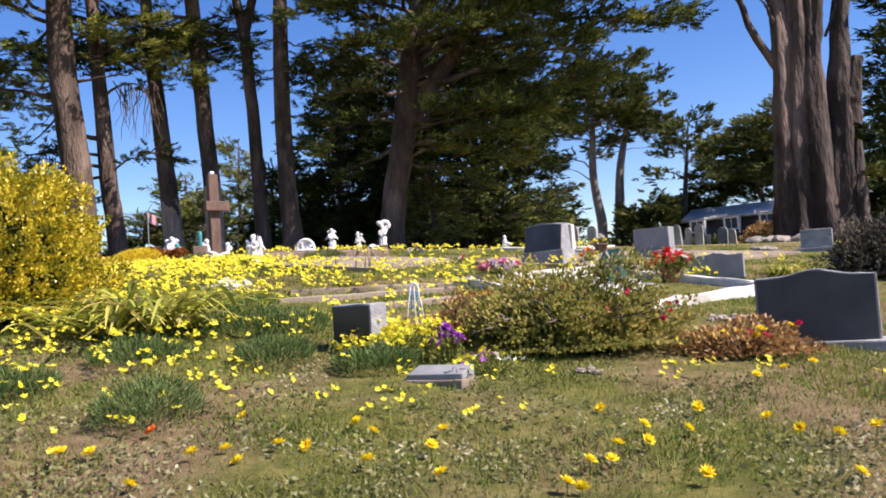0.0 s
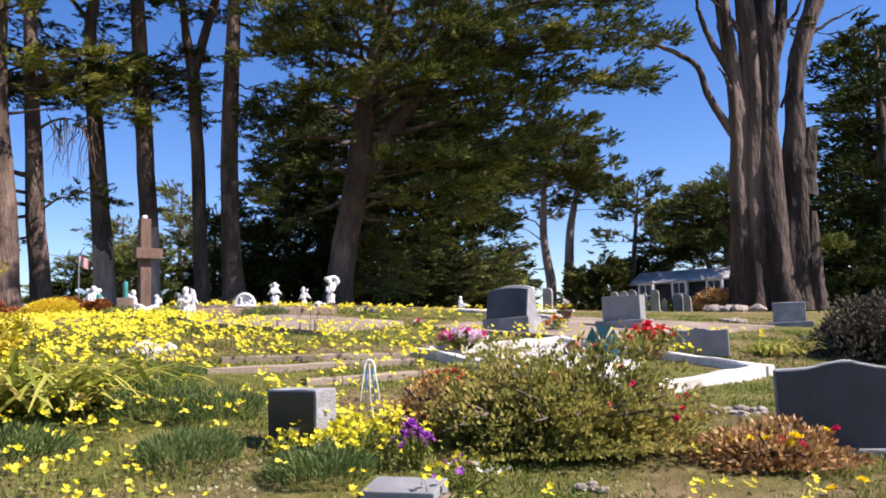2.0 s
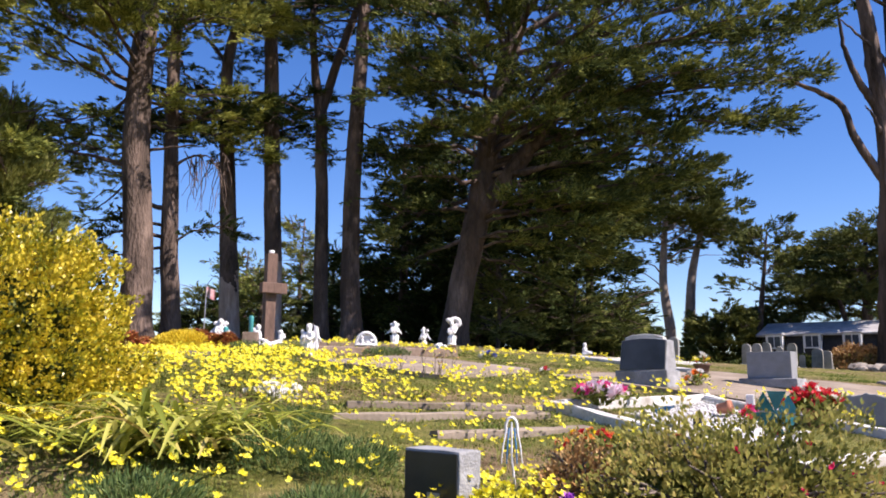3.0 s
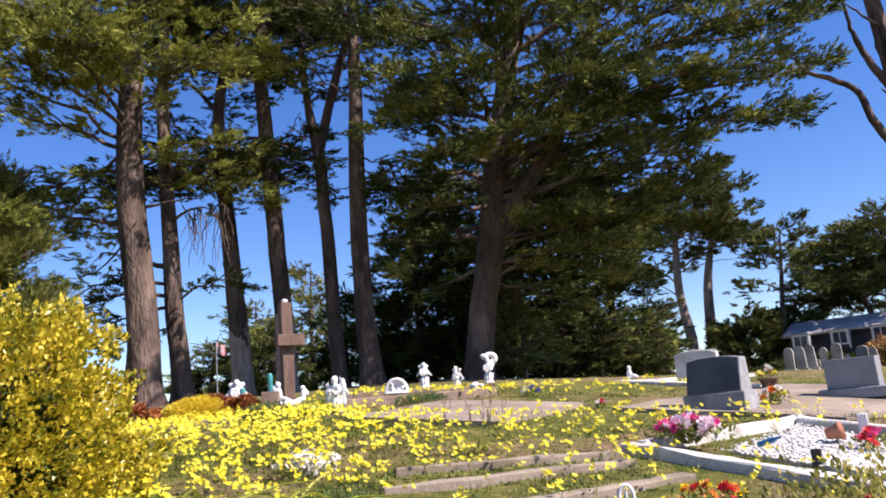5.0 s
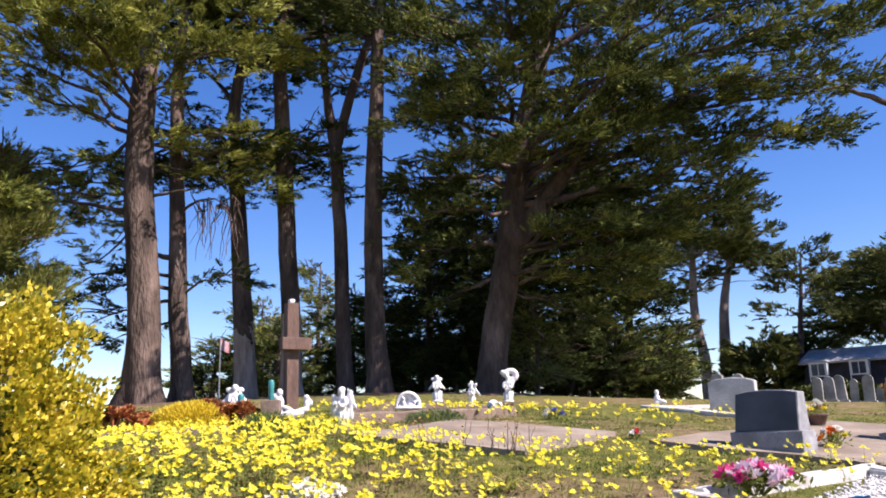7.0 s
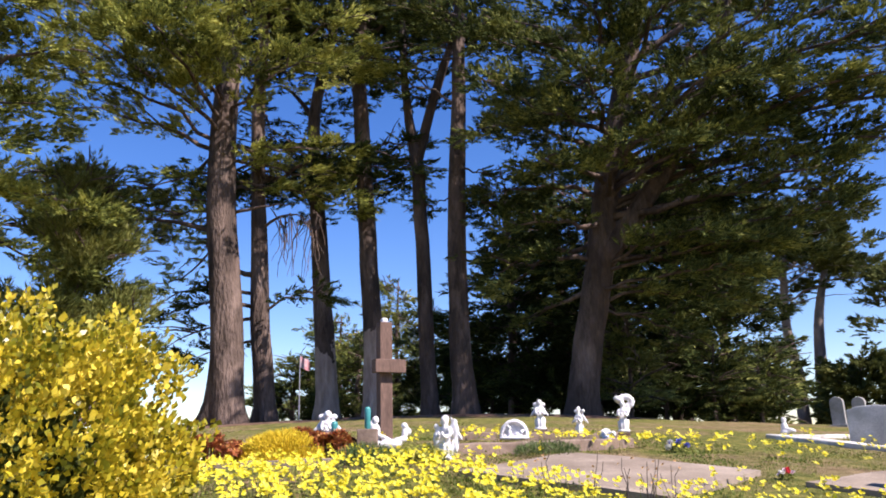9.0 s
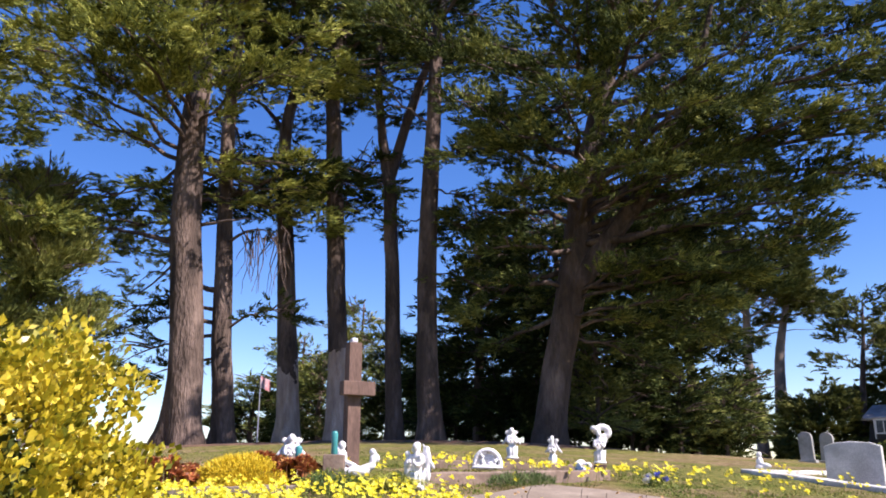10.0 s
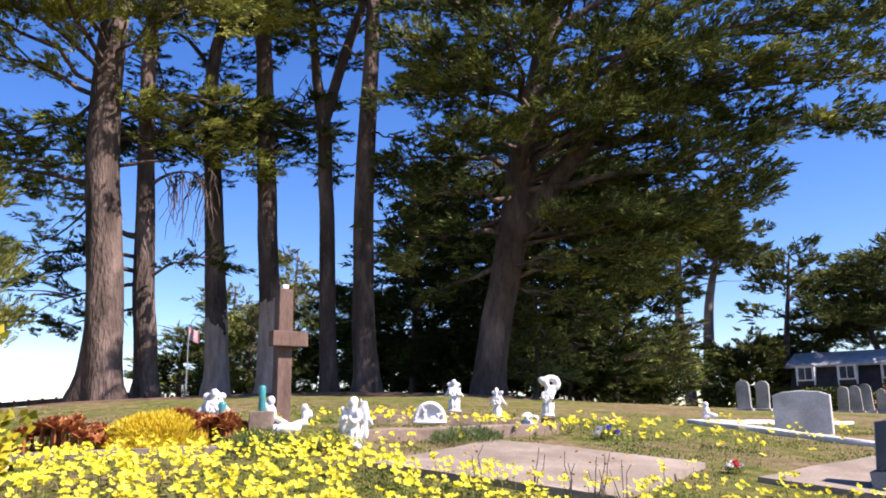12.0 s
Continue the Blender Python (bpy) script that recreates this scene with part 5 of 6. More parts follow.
# ---- statues: plain shapes ----
def statue(name, label, m, blobs, voxel=0.012, material=None):
    """One plain mesh from overlapping rounded forms: x, y, z, rx, ry, rz, lean."""
    bm = bmesh.new()
    for x, y, z, rx, ry, rz, lean in blobs:
        mat = pose(x, y, z, 0, lean, 0) @ Matrix.Diagonal((rx, ry, rz, 1))
        bmesh.ops.create_icosphere(bm, subdivisions=2, radius=1, matrix=mat)
    ob = part(name, bm, material or M_STATUE, None, label, True)
    ob.matrix_world = m
    md = ob.modifiers.new("blend", "REMESH")
    md.mode, md.voxel_size, md.use_smooth_shade = "VOXEL", voxel, True
    return tagged(ob, label, "statue")


def figure(h, wings=True, bow=0.0, spread=1.0):
    """A robed standing form: folded skirt, sleeves, head with hair, layered wings. bow: head and shoulders lean to -y."""
    s = h / 0.6
    b = [(0, 0, 0.03, 0.13, 0.11, 0.035, 0), (0, 0, 0.12, 0.095, 0.08, 0.14, 0), (0, -bow * 0.3, 0.28, 0.07, 0.058, 0.13, 0), (0, -bow * 0.6, 0.4, 0.078, 0.05, 0.06, 0),
         (0, -0.012 - bow, 0.525, 0.043, 0.047, 0.056, 0), (0, 0.018 - bow, 0.54, 0.05, 0.045, 0.05, 0), (0.0, 0.02 - bow, 0.49, 0.045, 0.03, 0.05, 0), (0, -0.01 - bow * 0.8, 0.46, 0.028, 0.028, 0.035, 0)]
    for k in range(9):
        a = k * 0.7
        b.append((0.085 * math.cos(a), 0.07 * math.sin(a), 0.12, 0.022, 0.02, 0.15 - 0.02 * (k % 3), 7 * math.cos(a)))
    for q in (-1, 1):
        b += [(0.085 * q, -0.02 - bow * 0.5, 0.37, 0.027, 0.03, 0.075, -14 * q), (0.07 * q, -0.07 - bow * 0.5, 0.31, 0.026, 0.055, 0.03, 0), (0.03 * q, -0.1 - bow * 0.5, 0.345, 0.022, 0.022, 0.04, 0)]
        if wings:
            for k in range(4):
                b.append(((0.075 + 0.032 * k) * q * spread, 0.065, 0.43 - 0.035 * k, 0.024, 0.018, 0.15 - 0.022 * k, (-16 - 7 * k) * q))
            b.append((0.1 * q * spread, 0.06, 0.5, 0.05, 0.022, 0.04, 30 * q))
    return [(x * s, y * s, z * s, rx * s, ry * s, rz * s, l) for x, y, z, rx, ry, rz, l in b]


def statues():
    statue("angel_statue", "white kneeling angel statue with broad wings in the flower bed", on(-3.46, 15.2, -30, -0.02), figure(0.56, bow=0.02) + [(0.09, 0.05, 0.36, 0.07, 0.04, 0.12, 0), (0.11, 0.05, 0.22, 0.04, 0.04, 0.14, 0), (-0.1, -0.05, 0.26, 0.05, 0.045, 0.13, 0), (-0.1, -0.06, 0.41, 0.034, 0.034, 0.04, 0)] + [(-0.2 + 0.07 * k, -0.1 - 0.03 * (k % 2), 0.035, 0.05, 0.045, 0.035, 0) for k in range(6)])
    statue("reclining_statue", "white seated figure leaning over a cradle beside a cherub", on(-4.42, 15.95, 0, -0.02),
           [(-0.12, 0, 0.08, 0.1, 0.12, 0.1, 0), (-0.14, 0, 0.24, 0.075, 0.08, 0.14, 12), (-0.13, 0, 0.42, 0.05, 0.05, 0.06, 0), (-0.19, 0.0, 0.36, 0.06, 0.05, 0.06, 0), (0.05, -0.02, 0.09, 0.2, 0.11, 0.08, -8), (0.2, 0, 0.15, 0.12, 0.06, 0.05, -12),
            (-0.02, -0.03, 0.2, 0.13, 0.03, 0.03, 20), (0.26, 0.02, 0.24, 0.04, 0.04, 0.09, 0), (0.26, 0.02, 0.34, 0.045, 0.045, 0.045, 0), (0.31, 0.04, 0.27, 0.04, 0.02, 0.06, -20)])
    arch = [(0.17 * math.cos(a), 0.02, 0.05 + 0.19 * math.sin(a), 0.035, 0.05, 0.035, 0) for a in np.linspace(0.1, math.pi - 0.1, 14)]
    statue("shell_statue", "white arched shell ornament sheltering small rounded figures", on(-2.76, 16.5, 0, 0.12), arch + [(0, 0, 0.02, 0.22, 0.1, 0.035, 0), (-0.06, -0.03, 0.08, 0.035, 0.035, 0.06, 0), (-0.06, -0.03, 0.155, 0.026, 0.026, 0.03, 0), (0.05, -0.03, 0.06, 0.06, 0.04, 0.04, 0), (0.1, -0.04, 0.1, 0.028, 0.028, 0.03, 0), (0.0, 0.05, 0.1, 0.15, 0.03, 0.11, 0)])
    statue("angel_statue", "white winged angel statue standing on a low block", on(-2.55, 18.75, 10, 0.08), figure(0.5, spread=0.8))
    tagged(part("pedestal", block((0.24, 0.22, 0.14), (-2.55, 18.75, gz(-2.55, 18.75) - 0.05), 0.01), M_PLANK), "low brown block under a white angel statue", "pedestal")
    statue("angel_statue", "slim white angel statue with folded wings", on(-1.92, 18.5, -15, 0.0), [(x * 0.72, y, z, rx * 0.75, ry, rz, l) for x, y, z, rx, ry, rz, l in figure(0.5, bow=0.03)])
    statue("lamb_statue", "small white resting cherub ornament on timber edging", on(-1.52, 17.55, 0, 0.0), [(0, 0, 0.07, 0.12, 0.07, 0.07, 0), (0.09, 0, 0.15, 0.05, 0.045, 0.05, 0), (-0.06, 0, 0.15, 0.06, 0.04, 0.06, 0), (-0.01, 0.03, 0.19, 0.07, 0.02, 0.05, 0)])
    wing = [(0.05 + 0.085 * math.cos(a), 0.03, 0.43 + 0.07 * math.sin(a), 0.05, 0.045, 0.05, 0) for a in np.linspace(-0.6, 2.9, 8)]
    statue("draped_statue", "white robed statue with a great rounded wing on a brown post", on(-1.28, 17.3, 0, 0.2), figure(0.46, False, 0.02) + wing + [(-0.05, 0, 0.47, 0.07, 0.055, 0.05, 20), (0.07, 0.02, 0.34, 0.05, 0.04, 0.09, 12)])
    statue("angel_statue", "white statue with blue glass among red succulents", on(-5.2, 15.9, 15, 0.0), figure(0.55))
    statue("child_statue", "small white seated child statue on a kerb end", on(1.47, 19.95, -20, 0.06), [(0, 0, 0.05, 0.1, 0.1, 0.05, 0), (-0.02, 0, 0.13, 0.06, 0.06, 0.09, 0), (-0.02, 0, 0.25, 0.045, 0.045, 0.05, 0), (0.08, -0.05, 0.08, 0.09, 0.04, 0.04, 15)])


def post_block():
    x, y = -1.28, 17.3
    ob = part("statue_post", block((0.17, 0.17, 0.28), (x, y, gz(x, y) - 0.08), 0.01), M_WOOD)
    tagged(ob, "short brown post under a white statue", "post")


def wooden_cross():
    x, y = -4.78, 17.3
    ob = thing("wooden_cross", on(x, y, 38), "tall thick brown timber cross standing behind white statues", "cross")
    H = 4.12 - gz(x, y)
    part("upright", block((0.2, 0.17, H + 0.3), (0, 0, -0.3), 0.012, 0.003, 2), M_WOOD, ob)
    part("crossbeam", block((0.5, 0.16, 0.2), (0.02, -0.13, H - 0.78), 0.012, 0.003, 1), M_WOOD, ob)
    part("cap", block((0.1, 0.1, 0.07), (0, 0, H), 0.03), M_STATUE, ob, "small white cap")


def bed_ornaments():
    x, y = -4.5, 15.4
    ob = thing("stone_block", on(x, y, 12), "square brown stone block holding a teal glass", "block")
    part("upper", block((0.25, 0.22, 0.2), (0, 0, 0.14), 0.01, 0.004, 1), M_PLANK, ob)
    part("lower", block((0.27, 0.24, 0.17), (0, 0, -0.03), 0.01, 0.004, 1), M_PLANK, ob)
    for (px, py, dz, r, h) in ((x, y, 0.34, 0.042, 0.27), (-5.05, 15.75, 0.1, 0.045, 0.3)):
        prof = [(r * 0.8, 0), (r, h * 0.1), (r * 0.9, h * 0.5), (r, h * 0.9), (r * 0.75, h), (r * 0.3, h * 1.02)]
        v, f = tube([(0, 0, z) for _, z in prof], [q for q, _ in prof], 12)
        ob = put_mesh("teal_lantern", v, f, M_TEAL)
        ob.matrix_world = on(px, py, 0, dz)
        tagged(ob, "slender teal glass memorial lantern", "lantern", "teal lanterns")


def far_flag():
    x, y = -14.75, 40
    z0 = gz(x, y)
    ob = thing("flagpole", pose(x, y, z0), "distant pole with a hanging red and white flag", "flagpole")
    H = 6.25 - z0
    v, f = tube([(0, 0, 0), (0, 0, H * 0.5), (0, 0, H)], [0.035, 0.03, 0.02], 8)
    put_mesh("pole", v, f, M_POLE, ob)
    bm = bmesh.new()
    g = [[bm.verts.new((0.02 + 0.42 * i / 8, 0.07 * math.sin(i * 1.1), H - 0.04 - 0.5 * j / 6 - 0.2 * i / 8)) for i in range(9)] for j in range(7)]
    for j in range(6):
        for i in range(8):
            bm.faces.new((g[j][i], g[j][i + 1], g[j + 1][i + 1], g[j + 1][i]))
    r = bmesh.ops.extrude_face_region(bm, geom=bm.faces[:])
    bmesh.ops.translate(bm, vec=(0, 0.01, 0), verts=[q for q in r["geom"] if isinstance(q, bmesh.types.BMVert)])
    part("flag", bm, M_FLAG, ob, "limp red and white cloth")


headstones()
plots()
statues()
post_block()
wooden_cross()
bed_ornaments()
far_flag()


# ---- shrubs and planted things ----
def leaf_blob(name, label, category, at, radii, n, leaf, width, material, seed, core=None, rough=0.25, freq=1.6, up=0.4, inner=0.72, lift=0.0, stems=12, stem_mat=None):
    """A shrub: leaves in uneven layers round a mound, with stems inside."""
    rng = np.random.default_rng(seed)
    x, y = at
    z = gz(x, y)
    ob = thing(name, pose(x, y, z), label, category)
    d = unit(rng.normal(0, 1, (n, 3)))
    d[:, 2] = np.abs(d[:, 2]) * 1.15 - 0.18
    d = unit(d)
    lump = np.array([noise.fractal(Vector(q) * freq + Vector((seed, 0, 0)), 1.0, 2.0, 3) for q in d])
    fine = np.array([noise.noise(Vector(q) * freq * 4 + Vector((0, seed, 0))) for q in d])
    r = 1 + rough * lump + rough * 0.45 * fine
    depth = inner + (1 - inner) * rng.random(n) ** 0.45
    C = d * np.array(radii) * (r * depth)[:, None]
    C[:, 2] = np.maximum(C[:, 2] + lift, 0.02)
    D = d + rng.normal(0, 0.55, (n, 3)) + np.array([0, 0, up])
    v, f = leaves(C, D, leaf * rng.uniform(0.6, 1.3, n), width * rng.uniform(0.7, 1.3, n), rng, cup=0.12)
    put_mesh("leaves", v, f, material, ob, smooth=False)
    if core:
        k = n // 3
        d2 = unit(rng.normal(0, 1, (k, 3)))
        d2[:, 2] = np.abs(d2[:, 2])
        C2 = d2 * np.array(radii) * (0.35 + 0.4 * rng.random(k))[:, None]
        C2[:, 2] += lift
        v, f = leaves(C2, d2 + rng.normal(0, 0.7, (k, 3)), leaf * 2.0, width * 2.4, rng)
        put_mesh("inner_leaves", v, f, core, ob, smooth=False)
    pcs = []
    for _ in range(stems):
        q = unit(rng.normal(0, 1, 3))
        tip = np.array([q[0] * radii[0], q[1] * radii[1], (abs(q[2]) * 0.7 + 0.3) * radii[2]]) * 0.85 + np.array([0, 0, lift])
        pcs.append(tube(bend((q[0] * 0.1, q[1] * 0.1, -0.05), tip, 0.1, 6, 0.03, rng), np.linspace(0.022, 0.006, 6), 5))
    v, f = joined(pcs)
    tagged(put_mesh("branch_growth", v, f, stem_mat or M_BRANCH, ob), kind="stuff")
    return ob


def bloom_mesh(name, r, petals, seed, rings=1, cup=0.35):
    rng = np.random.default_rng(seed)
    V, k = [], 0
    for ring in range(rings):
        n = max(4, petals - 2 * ring)
        a = np.arange(n) / n * 2 * np.pi + ring * 0.5 + rng.normal(0, 0.08, n)
        tilt = cup + 0.5 * ring
        D = np.stack([np.cos(a) * math.cos(tilt), np.sin(a) * math.cos(tilt), np.full(n, math.sin(tilt))], 1)
        v, _ = leaves(np.zeros((n, 3)), D, r * (1 - 0.2 * ring), r * (2.6 / n + 0.25), rng, flat=np.array([0, 0, 1.0]))
        V.append(v)
    V = np.concatenate(V)
    return raw_mesh(name, V, np.arange(len(V)).reshape(-1, 4))


_blooms = {}


def bloom(parent, at, r, material, tilt=(0, 0), petals=8, rings=2, name="bloom"):
    key = (round(r, 2), material.name, petals, rings)
    if key not in _blooms:
        me = bloom_mesh("bloom", r, petals, len(_blooms), rings)
        me.materials.append(material)
        _blooms[key] = me
    ob = new(name, _blooms[key])
    ob.parent = parent
    ob.matrix_local = pose(*at, tilt[0], tilt[1], RNG.uniform(0, 360))
    return ob


def stems_to(parent, tips, material=None):
    rng = np.random.default_rng(len(tips))
    pcs = [tube(bend((t[0] * 0.25, t[1] * 0.25, -0.03), t, 0.0, 4, 0.006, rng), np.linspace(0.005, 0.003, 4), 4) for t in tips]
    v, f = joined(pcs)
    tagged(put_mesh("stem_growth", v, f, material or M_STEM, parent), kind="stuff")


def bouquet(name, label, at, colours, n, r, height, size, seed, pot=None, dz=0.0, petals=9, rings=3):
    """Cut or cloth flowers in a bunch. colours: materials in turn."""
    rng = np.random.default_rng(seed)
    ob = thing(name, on(*at, rng.uniform(0, 90), dz), label, "flowers")
    base = 0.0
    if pot:
        mat, pr, ph = pot
        v, f = tube([(0, 0, 0), (0, 0, ph * 0.75), (0, 0, ph * 0.76), (0, 0, ph), (0, 0, ph), (0, 0, ph * 0.7)], [pr * 0.7, pr * 0.95, pr * 1.08, pr * 1.1, pr * 0.95, pr * 0.85], 16)
        put_mesh("pot", v, f, mat, ob, "flower pot")
        base = ph * 0.7
    tips = []
    for i in range(n):
        a, q = rng.uniform(0, 2 * math.pi), math.sqrt(rng.random())
        tips.append((r * q * math.cos(a), r * q * math.sin(a), base + height * (1 - 0.55 * q * q) * rng.uniform(0.8, 1.1)))
    for i, t in enumerate(tips):
        bloom(ob, t, size * round(rng.uniform(0.8, 1.2), 1), colours[i % len(colours)], (rng.uniform(20, 60) * (1 if t[1] > 0 else 1), rng.uniform(-25, 25)), petals, rings)
    stems_to(ob, tips)
    k = 10 * n
    C = np.stack([rng.normal(0, r * 0.55, k), rng.normal(0, r * 0.55, k), base + rng.uniform(0.1, 0.75, k) * height], 1)
    v, f = leaves(C, rng.normal(0, 1, (k, 3)) + np.array([0, 0, 0.6]), size * 0.9, size * 0.35, rng)
    put_mesh("leaves", v, f, M_STEM, ob, smooth=False)
    return ob


def ribbons(name, label, at, n, length, width, seed, material, spread=1.0, sub=7):
    """A clump of arching strap leaves."""
    rng = np.random.default_rng(seed)
    ob = thing(name, on(*at), label, "plant")
    for _ in range(n):
        a, L = rng.uniform(0, 2 * math.pi), length * rng.uniform(0.55, 1.2)
        reach, w = L * rng.uniform(0.55, 1.0) * spread, width * rng.uniform(0.7, 1.3)
        t = np.linspace(0, 1, sub)
        hh = L * rng.uniform(0.24, 0.44)
        o = rng.normal(0, 0.14 * spread, 2) * length * 2
        h = reach * t
        z = hh * np.sin(np.pi * t * rng.uniform(0.62, 0.95)) * rng.uniform(0.6, 1.0)
        side = np.array([-math.sin(a), math.cos(a)])
        ww = w * np.sin(np.pi * (0.12 + 0.86 * t)) ** 0.6
        c = np.stack([o[0] + h * math.cos(a), o[1] + h * math.sin(a)], 1)
        bow = rng.normal(0, 0.05) * L * t * t
        c = c + side * bow[:, None]
        z = np.maximum(z, 0.01)
        V = np.concatenate([np.column_stack([c + side * ww[:, None] / 2, z + ww * 0.2]), np.column_stack([c, z]), np.column_stack([c - side * ww[:, None] / 2, z + ww * 0.2])])
        i = np.arange(sub - 1)
        F = np.concatenate([np.stack([i, i + 1, i + 1 + sub, i + sub], 1), np.stack([i, i + 1, i + 1 + sub, i + sub], 1) + sub])
        put_mesh("leaf", V, F, material, ob)
    return ob


def feather_clump(at, r, h, seed, n=1700, material=None, label="low blue-green feathery clump in the grass"):
    rng = np.random.default_rng(seed)
    ob = thing("feathery_plant", on(*at), label, "plant", "feathery clumps")
    a, q = rng.uniform(0, 2 * np.pi, n), np.sqrt(rng.random(n))
    C = np.stack([r * q * np.cos(a), r * q * np.sin(a), rng.random(n) ** 0.7 * h * (1 - 0.5 * q * q)], 1)
    D = np.stack([np.cos(a) * q * 0.7, np.sin(a) * q * 0.7, np.full(n, 0.8)], 1) + rng.normal(0, 0.35, (n, 3))
    v, f = leaves(C, D, 0.065 * rng.uniform(0.6, 1.4, n), 0.008, rng)
    put_mesh("leaves", v, f, material or M_FEATHER, ob, smooth=False)


def planted():
    # the core's darker leaves paint in the shade between the outer ones
    hedge = leaf_blob("golden_shrub", "large rounded shrub with glossy golden yellow leaves", "shrub", (-5.1, 9.35), (1.42, 1.45, 1.7), 80000, 0.041, 0.032, M_HEDGE, 3, core=M_HEDGE_SHADE, rough=0.27, freq=3.4, inner=0.86, stems=26)
    rng = np.random.default_rng(9)
    roses = leaf_blob("rose_bush", "sprawling rose bush with olive leaves and few red blooms", "shrub", (0.98, 7.5), (1.02, 0.62, 0.62), 15000, 0.042, 0.025, M_ROSE_LEAF, 4, core=M_ROSE_LEAF, rough=0.5, freq=2.6, inner=0.5, stems=90)
    for q in ((0.45, -0.35, 0.42), (0.62, -0.2, 0.36), (0.9, -0.3, 0.2), (0.25, -0.45, 0.3), (-0.05, -0.3, 0.5), (0.7, -0.4, 0.2), (0.3, 0.1, 0.58), (0.95, 0.05, 0.3), (0.8, -0.25, 0.24), (0.55, 0.25, 0.5), (0.82, -0.1, 0.3), (-0.3, 0.0, 0.55)):
        bloom(roses, q, 0.036, M_ROSE, (rng.uniform(20, 70), 0), 7, 3, "rose")
    leaf_blob("small_rust_shrub", "low shrub with rust-brown twigs beside the roses", "shrub", (0.15, 7.75), (0.34, 0.3, 0.42), 2600, 0.04, 0.02, M_RUST, 6, rough=0.4, inner=0.3, stems=20)
    rust = leaf_blob("rust_groundcover", "spreading rust-coloured groundcover with yellow and pink daisies", "plant", (2.3, 7.15), (0.5, 0.36, 0.24), 3600, 0.05, 0.026, M_RUST, 7, rough=0.4, inner=0.3, stems=14)
    for i in range(16):
        a = rng.uniform(0, 6.28)
        bloom(rust, (0.04 + 0.38 * math.cos(a) * rng.random(), -0.06 + 0.28 * math.sin(a) * rng.random(), rng.uniform(0.14, 0.22)), 0.04, (M_GOLD, M_GOLD, M_ROSE)[i % 3], (rng.uniform(10, 60), 0), 10, 2)
    leaf_blob("dark_shrub", "low dark grey-brown twiggy shrub", "shrub", (6.1, 11.9), (0.95, 0.8, 0.75), 6500, 0.06, 0.03, M_TWIG, 8, core=M_TWIG, rough=0.35, inner=0.5, stems=40)
    leaf_blob("rust_shrub", "rounded rust-brown shrub near the house", "shrub", (19.2, 47.5), (2.2, 1.8, 1.9), 6000, 0.16, 0.1, M_RUST, 12, core=M_ROSE_LEAF, rough=0.25, inner=0.7)
    leaf_blob("dark_hedge", "dark low hedge in front of the house", "hedge", (17.0, 52.5), (5.0, 1.6, 1.5), 9000, 0.2, 0.12, M_CYP_DARK, 13, core=M_CYP_DARK, rough=0.2, inner=0.7)
    leaf_blob("dark_hedge", "dark low hedge in front of the house", "hedge", (22.5, 48.0), (3.6, 1.6, 1.6), 8000, 0.2, 0.12, M_CYP_DARK, 14, core=M_CYP_DARK, rough=0.2, inner=0.7)
    leaf_blob("golden_heather", "dense golden yellow heather mound in the bed", "shrub", (-5.5, 15.0), (0.56, 0.34, 0.36), 12000, 0.05, 0.012, M_HEATHER, 15, core=M_HEATHER, rough=0.12, up=1.2, inner=0.55)
    # succulent rosettes
    for gi, (x0, x1, y0, y1, n) in enumerate(((-6.75, -5.95, 14.5, 15.1, 64), (-5.12, -4.66, 14.95, 15.5, 50), (-5.6, -5.05, 15.2, 15.7, 30))):
        bed = thing("succulent_patch", on((x0 + x1) / 2, (y0 + y1) / 2), "mound of red-brown rosette succulents", "plant", "succulent patches")
        for _ in range(n):
            px, py = rng.uniform(x0, x1) - (x0 + x1) / 2, rng.uniform(y0, y1) - (y0 + y1) / 2
            h = 0.1 + 0.2 * (1 - (2 * px / (x1 - x0)) ** 2) * rng.uniform(0.6, 1.1)
            bloom(bed, (px, py, h), 0.11, M_SUCC, (rng.uniform(0, 40), rng.uniform(-20, 20)), 11, 3, "rosette")
            v, f = tube([(px, py, -0.03), (px, py, h)], [0.014, 0.012], 5)
            put_mesh("stalk", v, f, M_SUCC, bed)
    # strap-leaved clumps
    ribbons("strap_leaf_plant", "arching clump of yellow-green strap leaves", (-2.85, 8.35), 300, 0.95, 0.04, 21, M_STRAP, 1.2)
    ribbons("strap_leaf_plant", "smaller clump of green strap leaves in flowers", (-2.45, 8.6), 80, 0.6, 0.026, 22, M_STRAP)
    ribbons("strap_leaf_plant", "bright green strap leaves beside the white angel", (-3.75, 15.0), 90, 0.5, 0.028, 23, M_STRAP)
    ribbons("strap_leaf_plant", "green strap leaves by the grey headstone", (4.75, 12.0), 110, 0.5, 0.026, 24, M_STRAP)
    ribbons("strap_leaf_plant", "tuft of green strap leaves in yellow flowers", (-1.3, 11.6), 40, 0.35, 0.018, 25, M_STRAP)
    for i, (x, y, r, h) in enumerate(((-1.75, 5.5, 0.3, 0.26), (-1.85, 8.1, 0.38, 0.3), (-1.4, 8.05, 0.32, 0.26), (-2.9, 6.1, 0.3, 0.18), (-1.35, 7.0, 0.3, 0.2), (-4.35, 14.75, 0.35, 0.24), (-2.15, 9.2, 0.35, 0.22), (-0.55, 6.75, 0.3, 0.16), (-2.4, 7.0, 0.35, 0.2), (-2.3, 15.9, 0.4, 0.16))):
        feather_clump((x, y), r, h, 200 + i)
